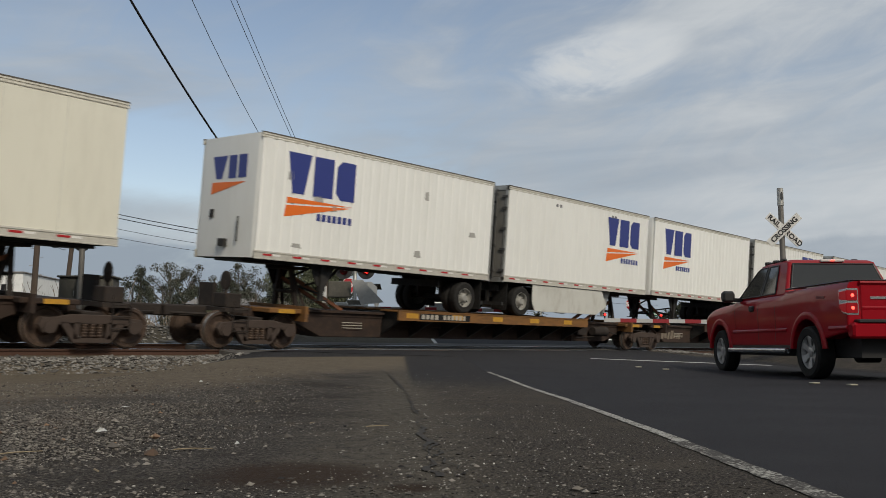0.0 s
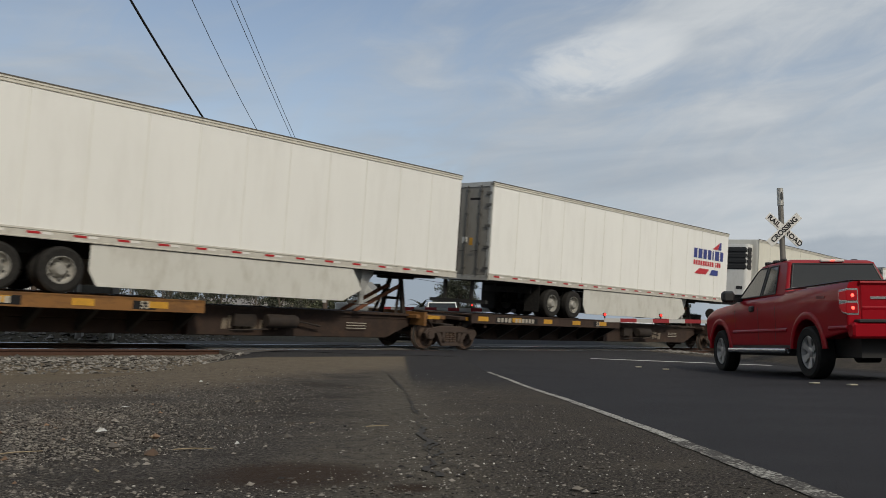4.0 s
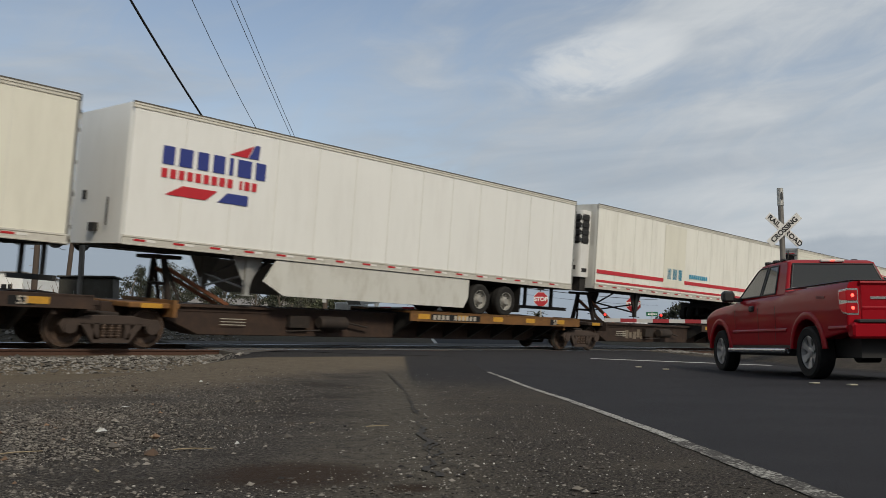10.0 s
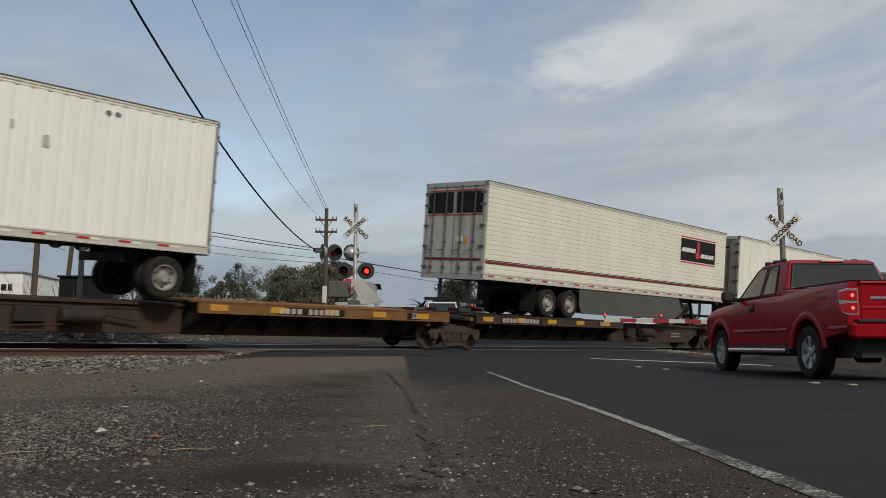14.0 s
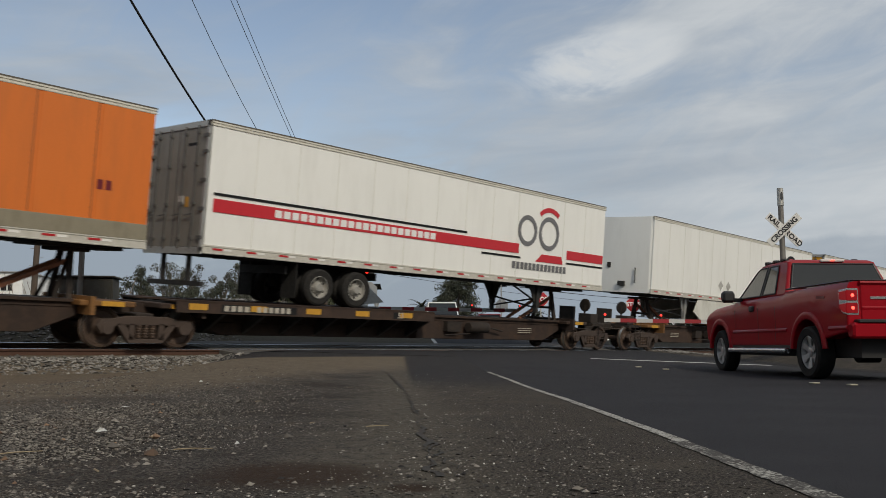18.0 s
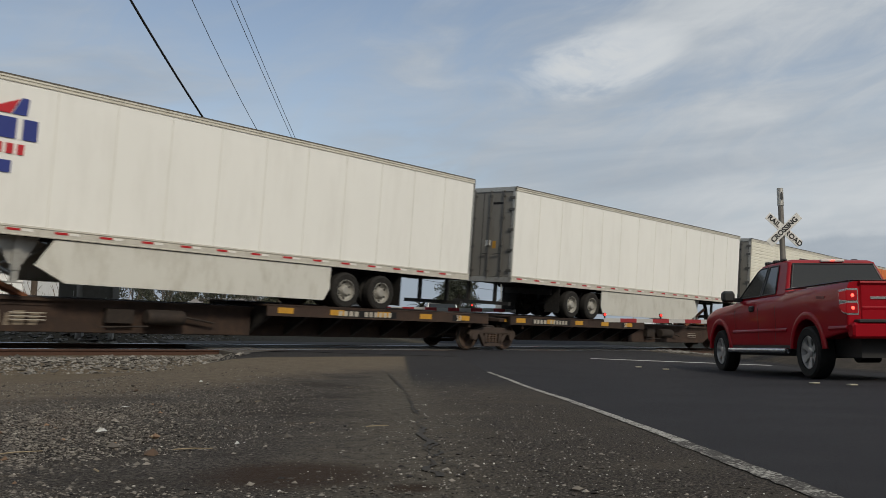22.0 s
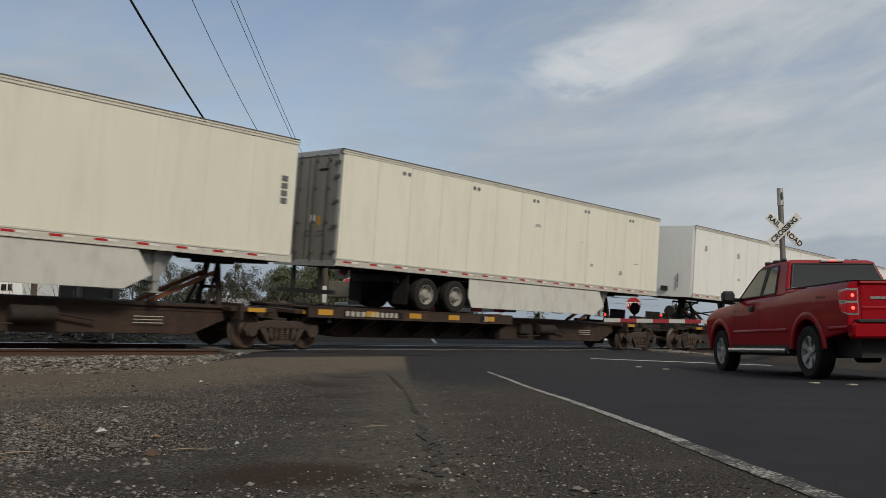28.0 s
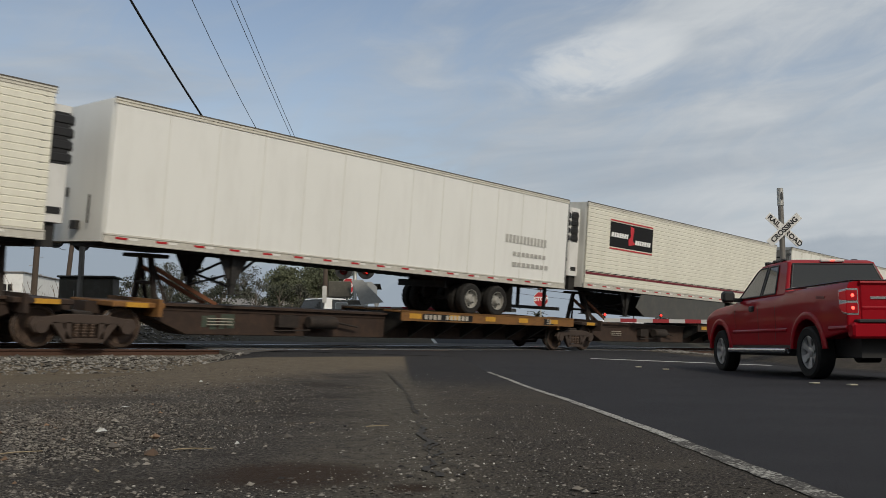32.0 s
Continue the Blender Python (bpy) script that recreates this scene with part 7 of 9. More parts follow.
def pickup(name, m, paint, label, tail_on):
    p = new(name)
    p.matrix_basis = m
    tagged(p, label, "pickup truck")
    r, wb, W2 = 0.40, 3.72, 0.985
    AR, T = 0.50, -1.26

    # lower body: one outline with wheel arches, drawn across the width, rounded
    def body(s):
        ring = [(T, 0.70), (-0.53, 0.60)] + list(reversed(arc(0, 0.42, AR, 20, 160, 16))) + [(0.54, 0.50), (wb - 0.54, 0.50)] + list(reversed(arc(wb, 0.42, AR, 20, 160, 16))) + [(wb + 0.54, 0.56), (wb + 0.70, 0.60), (wb + 0.76, 0.80), (wb + 0.76, 1.02), (T, 1.02)]
        s.prism(ring, -W2, W2)
    b = part("body", (lambda s: (body(s), s.mesh("body", paint))[1])(Shape()), p, "glossy painted body")
    bevel(b, 0.03, 3)

    def shoulder(s):
        def sec(a, z, tuck):
            h_ = z - 0.985
            side_ = [(W2 + 0.002, 0.985), (W2 + 0.002, 0.985 + h_ * 0.30), (W2 - tuck * 0.12, 0.985 + h_ * 0.62), (W2 - tuck * 0.5, 0.985 + h_ * 0.86), (W2 - tuck, z - 0.012), (W2 - tuck - 0.10, z)]
            return [(a, -y, q) for y, q in side_] + [(a, y, q) for y, q in reversed(side_)]
        cuts = [(T + 0.005, 1.40, 0.05), (0.80, 1.385, 0.05), (0.84, 1.34, 0.05), (1.2, 1.335, 0.06), (wb - 0.78, 1.33, 0.07), (wb - 0.60, 1.295, 0.09), (wb - 0.1, 1.275, 0.11), (wb + 0.35, 1.25, 0.13), (wb + 0.58, 1.215, 0.16), (wb + 0.70, 1.16, 0.19), (wb + 0.75, 1.04, 0.21)]
        rows_ = [sec(*c_) for c_ in cuts]
        n = 12
        vs = [v for r_ in rows_ for v in r_]
        fs = [(k * n + i, k * n + i + 1, (k + 1) * n + i + 1, (k + 1) * n + i) for k in range(len(cuts) - 1) for i in range(n - 1)]
        fs += [tuple(range(n)), tuple(reversed(range((len(cuts) - 1) * n, len(cuts) * n)))]
        s.add(vs, fs)
    part("shoulder", (lambda s: (shoulder(s), s.mesh("shoulder", paint, True))[1])(Shape()), p, "rounded upper body and bonnet")

    # broad rounded flares over the wheel arches, one to each wheel
    for cx in (0, wb):
        for o in (1, -1):
            s = Shape()
            n = 22
            prof = ((AR - 0.012, -0.09), (AR - 0.012, 0.008), (AR + 0.006, 0.016), (AR + 0.05, 0.020), (AR + 0.085, 0.014), (AR + 0.10, 0.004), (AR + 0.105, -0.012))
            vs = [(cx + rr * math.cos(a_), o * (W2 + dy), 0.42 + rr * math.sin(a_)) for a_ in [radians(4 + 172 * i / n) for i in range(n + 1)] for rr, dy in prof]
            m_ = len(prof)
            s.add(vs, [(i * m_ + j, i * m_ + j + 1, (i + 1) * m_ + j + 1, (i + 1) * m_ + j) for i in range(n) for j in range(m_ - 1)])
            part("wheel_arch", s.mesh("wheel_arch", paint, True), p, "rounded arch flare")
    # dark wheel wells and underside
    s = Shape()
    s.box(-1.1, wb + 0.6, -0.72, 0.72, 0.33, 0.90)
    s.bar((0, -0.75, 0.40), (0, 0.75, 0.40), 0.09, 10)
    s.lathe((0, 0.05, 0.38), "y", [(-0.18, 0.02), (-0.16, 0.14), (0.16, 0.14), (0.18, 0.02)], 14)
    s.box(-1.05, -0.85, -0.35, 0.35, 0.40, 0.52)
    s.bar((-0.4, -0.62, 0.42), (-1.12, -0.66, 0.42), 0.045, 10)
    part("underbody", s.mesh("underbody", M_TRIM), p, "dark underbody with axle and exhaust")

    # cab above the belt
    def cab(s):
        low = [(0.86, -0.915), (0.86, 0.915), (wb - 0.70, 0.915), (wb - 0.70, -0.915)]
        high = [(1.10, -0.735), (1.10, 0.735), (2.20, 0.735), (2.20, -0.735)]
        loft(s, [(a, c, 1.32) for a, c in low], [(a, c, 1.90) for a, c in high])
        loft(s, [(a, c, 1.90) for a, c in high], [(1.16, -0.64, 1.94), (1.16, 0.64, 1.94), (2.12, 0.64, 1.94), (2.12, -0.64, 1.94)])
    c = part("cab", (lambda s: (cab(s), s.mesh("cab", paint, False, True))[1])(Shape()), p)
    bevel(c, 0.035, 3)

    def pane(name, corners, lift, label_=""):
        """Glass let into the sloping cab wall."""
        s = Shape()
        a, b_, d = (Vector(corners[i]) for i in (0, 1, 2))
        nrm = (b_ - a).cross(d - a).normalized()
        mid_ = sum((Vector(q) for q in corners), Vector()) / len(corners)
        if nrm.dot(mid_ - Vector((1.9, 0, 1.4))) < 0:
            nrm = -nrm
        loft(s, [Vector(q) - nrm * 0.02 for q in corners], [Vector(q) + nrm * lift for q in corners])
        ob = part(name, s.mesh(name, M_GLASS), p, label_)
        s = Shape()
        for i in range(len(corners)):
            u_, v_ = Vector(corners[i]) + nrm * (lift - 0.002), Vector(corners[(i + 1) % len(corners)]) + nrm * (lift - 0.002)
            s.bar(u_, v_, 0.014, 6)
        part("seal", s.mesh("seal", M_TRIM, True), ob)
    for o in (1, -1):
        def on(a, z, o=o):
            f = (z - 1.32) / 0.58
            return (a, o * (0.915 - 0.18 * f + 0.004), z)
        pane("front_side_window", [on(1.90, 1.36), on(wb - 0.88, 1.36), on(2.28, 1.81), on(2.16, 1.855), on(1.86, 1.855)], 0.006, "dark side window")
        s = Shape()
        loft(s, [on(1.79, 1.36), on(1.91, 1.36), on(1.87, 1.86), on(1.75, 1.86)], [(q[0], q[1] + o * 0.006, q[2]) for q in (on(1.79, 1.36), on(1.91, 1.36), on(1.87, 1.86), on(1.75, 1.86))])
        part("pillar", s.mesh("pillar", M_TRIM), p, "black door pillar")
        pane("rear_side_window", [on(1.28, 1.37), on(1.80, 1.37), on(1.76, 1.855), on(1.42, 1.855)], 0.006, "dark side window")
        # shut lines and handles
        s = Shape()
        for a, z0 in ((1.85, 0.56), (1.14, 0.56), (2.92, 0.80)):
            s.box(a - 0.005, a + 0.005, *sorted((o * (W2 - 0.02), o * (W2 + 0.0035))), z0, 1.12)
            s.add([(a - 0.005, o * (W2 + 0.0045), 1.12), (a + 0.005, o * (W2 + 0.0045), 1.12), (a + 0.005, o * (W2 - 0.028), 1.28), (a - 0.005, o * (W2 - 0.028), 1.28), (a - 0.005, o * (W2 - 0.02), 1.12), (a + 0.005, o * (W2 - 0.02), 1.12), (a + 0.005, o * (W2 - 0.06), 1.28), (a - 0.005, o * (W2 - 0.06), 1.28)], [(0, 1, 2, 3), (0, 3, 7, 4), (1, 2, 6, 5), (4, 5, 6, 7)])
        part("shut_line", s.mesh("shut_line", M_TRIM), p)
        s = Shape()
        s.box(2.02, 2.20, min(o * (W2 - 0.02), o * (W2 + 0.035)), max(o * (W2 - 0.02), o * (W2 + 0.035)), 1.10, 1.20, 0.02)
        part("door_handle", s.mesh("door_handle", M_TRIM), p, "black door handle")
        s = Shape()
        s.box(wb - 1.04, wb - 0.88, min(o * 1.05, o * 1.28), max(o * 1.05, o * 1.28), 1.29, 1.50, 0.04)
        s.box(wb - 1.0, wb - 0.92, min(o * 0.88, o * 1.08), max(o * 0.88, o * 1.08), 1.30, 1.37)
        part("mirror", s.mesh("mirror", M_TRIM), p, "black door mirror")
        s = Shape()
        s.bar((0.62, o * 1.03, 0.42), (wb - 0.62, o * 1.03, 0.42), 0.045, 12)
        for a in (0.9, 1.9, 2.8):
            s.bar((a, o * 1.0, 0.42), (a, o * 0.7, 0.52), 0.025, 8)
        part("side_step", s.mesh("side_step", M_CHROME, True), p, "chrome step bar")
        # a body crease along the doors
        s = Shape()
        for a0_, a1_ in ((0.70, 1.135), (1.145, 1.845), (1.855, 2.915), (2.925, wb - 0.68), (T + 0.02, -0.70)):
            prof_ = ((-0.015, 0.80), (0.014, 0.765), (0.016, 0.745), (-0.015, 0.69))
            s.add([(a_, o * (W2 + dy), z_) for a_ in (a0_, a1_) for dy, z_ in prof_], [(0, 1, 5, 4), (1, 2, 6, 5), (2, 3, 7, 6), (0, 3, 2, 1), (4, 5, 6, 7)])
        part("crease", s.mesh("crease", paint), p, "pressed crease along the doors and bed")
        # a rocker panel below the doors, the shade there put in as black
        s = Shape()
        s.box(0.58, wb - 0.58, *sorted((o * (W2 - 0.10), o * (W2 - 0.012))), 0.44, 0.515, 0.01)
        part("rocker", s.mesh("rocker", M_TRIM), p, "black rocker panel")
        # bed emblem
        s = Shape()
        s.prism([(-0.62, 1.19), (-0.36, 1.20), (-0.34, 1.235), (-0.60, 1.225)], *sorted((o * (W2 - 0.01), o * (W2 + 0.0045))))
        part("emblem", s.mesh("emblem", M_INKMAROON), p, "dark flank badge")
        # tail lamp, wrapping round the corner
        s = Shape()
        ring = [(T - 0.005, 0.93), (T + 0.10, 0.945), (T + 0.19, 1.02), (T + 0.215, 1.10), (T + 0.215, 1.285), (T - 0.005, 1.30)]
        s.prism(ring, min(o * (W2 - 0.17), o * (W2 + 0.010)), max(o * (W2 - 0.17), o * (W2 + 0.010)), 0.012)
        t = part("tail_lamp", s.mesh("tail_lamp", M_CHROME), p, "red tail lamp in a chrome bezel")
        for z0, z1, dx in ((1.13, 1.272, 0.03), (0.955, 1.095, 0.08)):
            s = Shape()
            s.prism([(T - 0.016, z0), (T + 0.185 - dx, z0 + 0.012), (T + 0.192, z0 + 0.08 if dx > 0.05 else z0 + 0.02), (T + 0.192, z1 - 0.01), (T - 0.016, z1)], min(o * (W2 - 0.15), o * (W2 + 0.018)), max(o * (W2 - 0.15), o * (W2 + 0.018)), 0.01)
            lens_ = part("lens", s.mesh("lens", M_BRAKE), t, "red lens")
            if tail_on:
                s = Shape()
                zc = (z0 + z1) / 2
                s.lathe((T - 0.017, o * (W2 - 0.075), zc), "x", [(0, 0.024), (-0.006, 0.017), (-0.008, 0.001)], 14, False)
                part("bulb", s.mesh("bulb", M_BRAKEHOT, True), t, "lit brake light")
    pane("rear_window", [(0.90, -0.80, 1.44), (0.90, 0.80, 1.44), (1.062, 0.68, 1.855), (1.062, -0.68, 1.855)], 0.012, "dark rear window")
    pane("windscreen", [(wb - 0.74, -0.78, 1.36), (wb - 0.74, 0.78, 1.36), (2.28, 0.62, 1.86), (2.28, -0.62, 1.86)], 0.012, "dark windscreen")
    s = Shape()
    s.box(1.06, 1.115, -0.20, 0.20, 1.895, 1.94, 0.01)
    t = part("high_brake_lamp", s.mesh("high_brake_lamp", M_LENSW), p, "high brake lamp, lit in the middle")
    if tail_on:
        s = Shape()
        s.box(1.050, 1.066, -0.035, 0.035, 1.908, 1.926)
        part("bulb", s.mesh("bulb", M_BRAKEHOT), t)
    # the bed: tailgate, rails
    s = Shape()
    s.box(T - 0.015, T + 0.06, -0.80, 0.80, 0.78, 1.40, 0.02)
    s.prism([(T - 0.05, 1.375), (T - 0.04, 1.40), (T + 0.05, 1.405), (T + 0.05, 1.34), (T - 0.01, 1.335)], -0.805, 0.805, 0.004)
    s.prism([(T - 0.026, 1.03), (T - 0.012, 1.055), (T + 0.01, 1.055), (T + 0.01, 0.97), (T - 0.012, 0.985)], -0.78, 0.78, 0.004)
    g = part("tailgate", s.mesh("tailgate", paint), p, "pressed tailgate")
    s = Shape()
    s.box(T - 0.026, T - 0.014, 0.40, 0.66, 1.145, 1.185, 0.004)
    part("emblem", s.mesh("emblem", M_CHROME), g, "small chrome emblem")
    s = Shape()
    s.box(T - 0.01, T + 0.11, -0.90, 0.90, 1.405, 1.425, 0.008)
    for y in (-0.93, 0.86):
        s.box(T + 0.05, 0.84, y, y + 0.07, 1.402, 1.424, 0.008)
    part("bed_rail", s.mesh("bed_rail", M_TRIM), p, "black bed rail cap")
    s = Shape()
    s.box(T - 0.13, T + 0.05, -0.975, 0.975, 0.60, 0.82, 0.03)
    q = part("bumper", s.mesh("bumper", paint), p, "painted rear bumper")
    s = Shape()
    s.box(T - 0.14, T + 0.0, -0.90, 0.90, 0.815, 0.865, 0.012)
    part("step_pad", s.mesh("step_pad", M_TRIM), q, "black step pad")
    s = Shape()
    s.box(wb + 0.64, wb + 0.84, -0.90, 0.90, 0.52, 0.82, 0.05)
    part("front_bumper", s.mesh("front_bumper", M_CHROME), p)
    for o in (1, -1):
        s = Shape()
        s.bar((1.45, o * 0.62, 1.965), (2.25, o * 0.62, 1.955), 0.014, 8)
        for a in (1.55, 1.85, 2.2):
            s.box(a - 0.04, a + 0.04, o * 0.62 - 0.05, o * 0.62 + 0.05, 1.93, 1.99, 0.012)
        part("roof_rail", s.mesh("roof_rail", M_TRIM, True), p, "black roof rail with clamps")
    for x in (0, wb):
        for o in (1, -1):
            car_wheel(p, x, o * 0.86, o, r)
    return p


HEAD = math.degrees(YAW) + 2.4
q0 = plan(13.45, 5.57)
left = Vector((-math.sin(radians(HEAD)), math.cos(radians(HEAD)), 0))
at0 = q0 - left * 0.99
rise = math.degrees(math.atan2(height(at0.x + 2.6, at0.y + 2.6) - height(at0.x, at0.y), 3.7))
pickup("pickup_truck", pose(at0.x, at0.y, height(at0.x, at0.y) + 0.012, 0, -rise, HEAD), M_CARRED, "red extended-cab pickup truck with lit brake lamps, waiting at the crossing", True)
DRIVER_Y = 29.2
white_pickup = pickup("pickup_truck", pose(-120, DRIVER_Y, 0.69, 0, 0, 2), M_CARWHITE, "white pickup truck driving along the street behind the track", False)


def parked_car(depth, lat, heading, paint, label, tall=0.0):
    """A small waiting car seen over the gate arm."""
    g = plan(depth, lat)
    p = new("car")
    p.matrix_basis = pose(g.x, g.y, height(g.x, g.y) + 0.012, 0, 0, heading)
    tagged(p, label, "car")
    s = Shape()
    ring = [(-2.2, 0.35), (-1.75, 0.3)] + list(reversed(arc(-1.35, 0.33, 0.40, 15, 165))) + [(-0.9, 0.28), (0.9, 0.28)] + list(reversed(arc(1.35, 0.33, 0.40, 15, 165))) + [(1.8, 0.3), (2.2, 0.38), (2.24, 0.7), (2.1, 0.92), (1.1, 1.02), (-2.0, 1.02), (-2.22, 0.8)]
    s.prism(ring, -0.92, 0.92, 0.05)
    bevel(part("body", s.mesh("body", paint), p), 0.05, 2)
    s = Shape()
    zt_ = 1.55 + tall
    loft(s, [(1.15, -0.84, 1.0), (1.15, 0.84, 1.0), (-2.0, 0.84, 1.0), (-2.0, -0.84, 1.0)], [(0.35, -0.66, zt_), (0.35, 0.66, zt_), (-1.7, 0.66, zt_), (-1.7, -0.66, zt_)])
    bevel(part("cabin", s.mesh("cabin", M_GLASS), p, "dark glazed cabin"), 0.05, 2)
    s = Shape()
    s.box(-1.75, 0.40, -0.70, 0.70, zt_ - 0.03, zt_ + 0.05, 0.03)
    for y in (-0.74, 0.70):
        s.bar((1.1, y * 1.08, 1.02), (0.38, y * 0.93, zt_), 0.03, 6)
        s.bar((-0.5, y * 1.1, 1.02), (-0.5, y * 0.93, zt_), 0.03, 6)
        s.bar((-1.95, y * 1.08, 1.02), (-1.7, y * 0.93, zt_), 0.05, 6)
    part("roof", s.mesh("roof", paint), p)
    for x in (-1.35, 1.35):
        for o in (1, -1):
            car_wheel(p, x, o * 0.82, o, 0.33)
    for o in (1, -1):
        s = Shape()
        s.box(2.12, 2.245, o * 0.66 - 0.16, o * 0.66 + 0.16, 0.66, 0.80, 0.02)
        part("headlamp", s.mesh("headlamp", M_LENSW), p, "clear headlamp")
        s = Shape()
        s.box(-2.235, -2.1, o * 0.74 - 0.12, o * 0.74 + 0.12, 0.72, 0.92, 0.02)
        part("tail_lamp", s.mesh("tail_lamp", M_BRAKEHOT), p, "lit red tail lamp")


parked_car(44, -0.05, math.degrees(ROAD_AZ) + 180, M_CARWHITE, "white car waiting behind the far gate", 0.2)
parked_car(58, 2.9, math.degrees(ROAD_AZ), M_CARDARK, "dark red car with lit tail lamps on the far road", 0.05)

# ---- the crossing signals ----
M_MAST = mat("mast_aluminium", (0.50, 0.50, 0.48), 0.45, 0.6, 0.10, 4, 50, 0.03, (0.25, 0.24, 0.22), 0.4)
M_MASTOLD = mat("mast_weathered", (0.17, 0.16, 0.145), 0.6, 0.3, 0.15, 4, 50, 0.05, (0.10, 0.085, 0.07), 0.5)
M_SIGNW = mat("sign_sheet", (0.62, 0.62, 0.60), 0.6, 0, 0.06, 5, 50, 0.0, (0.36, 0.34, 0.31), 0.4, spec=0.2)
M_LAMPBLACK = mat("lamp_black", (0.02, 0.02, 0.021), 0.55, 0, 0.1, 5, 50, 0.03)
M_LENSRED = mat("red_lens_off", (0.10, 0.008, 0.008), 0.2, 0, 0.1, 5, 50, 0.0)
M_LENSLIT = mat("red_lens_lit", (0.8, 0.02, 0.02), 0.2, 0, 0.1, 5, 50, 0.0, glow=((1.0, 0.03, 0.02), 3.0))
M_CAB = mat("cabinet_grey", (0.085, 0.080, 0.066), 0.7, 0.0, 0.12, 3, 40, 0.05, (0.16, 0.15, 0.13), 0.5)
M_GATERED = mat("gate_red", (0.26, 0.014, 0.02), 0.4, 0, 0.08, 4, 50, 0.0)
M_GATEWHITE = mat("gate_white", (0.42, 0.42, 0.41), 0.45, 0, 0.06, 4, 50, 0.0, (0.35, 0.33, 0.30), 0.3)
M_SIGNBACK = mat("sign_back", (0.36, 0.37, 0.37), 0.5, 0.4, 0.08, 4, 50, 0.0)
M_STOPRED = mat("stop_red", (0.40, 0.012, 0.02), 0.45, 0, 0.06, 4, 50, 0.0)
M_POLE = mat("timber_pole", (0.075, 0.055, 0.042), 0.9, 0, 0.25, 3, 40, 0.2, (0.13, 0.10, 0.075), 0.5, (1, 1, 0.15))
M_WIRE = mat("wire_black", (0.010, 0.010, 0.011), 0.6, 0, 0.1, 5, 20, 0.0)


def crossbuck(p, z, off=-0.12):
    """Two crossed white boards lettered for the railway crossing; faces -y."""
    for a, words, dy in ((-45, "RAIL ROAD", 0.0), (45, "CROSSING", -0.03)):
        if words.startswith("RAIL"):
            a = -42
        else:
            a = 42
        s = Shape()
        s.box(-0.56, 0.56, -0.006, 0.006, -0.105, 0.105, 0.004)
        b = part("board", s.mesh("board", M_SIGNW), p, "white lettered board", pose(0, off + dy, z, 0, -a, 0))
        for word, at_x in (((words, 0.0),) if words[0] == "C" else (("RAIL", -0.335), ("ROAD", 0.335))):
            part("lettering", text_mesh(word, 0.185, M_INKBLACK, 1.02, 0.005), b, "black lettering", pose(at_x, -0.012, 0))
    s = Shape()
    for zb in ((-0.05, 0.05),) if abs(off) < 0.2 else ((-0.16, -0.10), (0.08, 0.14)):
        s.box(-0.09, 0.09, *sorted((off, 0.06 if off < 0 else -0.08)), z + zb[0], z + zb[1])
    part("bracket", s.mesh("bracket", M_MAST if abs(off) < 0.2 else M_LAMPBLACK), p)


def lamp_head(p, x, y, z, face, lit, metal):
    """A flashing lamp: round black backing, hood and red lens. face: degrees it turns from -y."""
    holder = pose(x, y, z, 0, 0, face)
    s = Shape()
    s.lathe((0, 0, 0), "y", [(0.0, 0.001), (0.0, 0.305), (0.012, 0.305), (0.012, 0.14), (0.10, 0.10), (0.12, 0.001)], 28, False)
    n = 14
    for i in range(n):
        a0, a1 = math.pi * (i / n) - 0.25, math.pi * ((i + 1) / n) - 0.25
        pts = []
        for a in (a0, a1):
            c, sn = math.cos(a) * 0.16, math.sin(a) * 0.16
            pts += [(c, -0.002, sn), (c, -0.30, sn - 0.02)]
        s.add(pts, [(0, 1, 3, 2)])
    h = part("lamp_head", s.mesh("lamp_head", M_LAMPBLACK, True), p, "black round lamp with a hood", holder)
    s = Shape()
    s.lathe((0, 0, 0), "y", [(-0.012, 0.148), (-0.03, 0.10), (-0.038, 0.001)], 24, False)
    lens_ = part("lens", s.mesh("lens", M_LENSRED, True), h, "red lens")
    if lit:
        s = Shape()
        s.lathe((0.02, 0, -0.01), "y", [(-0.036, 0.085), (-0.046, 0.06), (-0.05, 0.001)], 20, False)
        part("bulb", s.mesh("bulb", M_LENSLIT, True), lens_, "lit red lamp")
    s = Shape()
    s.lathe((0, 0, 0), "y", [(0.014, 0.235), (0.09, 0.215), (0.17, 0.15), (0.215, 0.07), (0.22, 0.001)], 24, False)
    part("dome", s.mesh("dome", metal, True), h, "aluminium lamp housing")


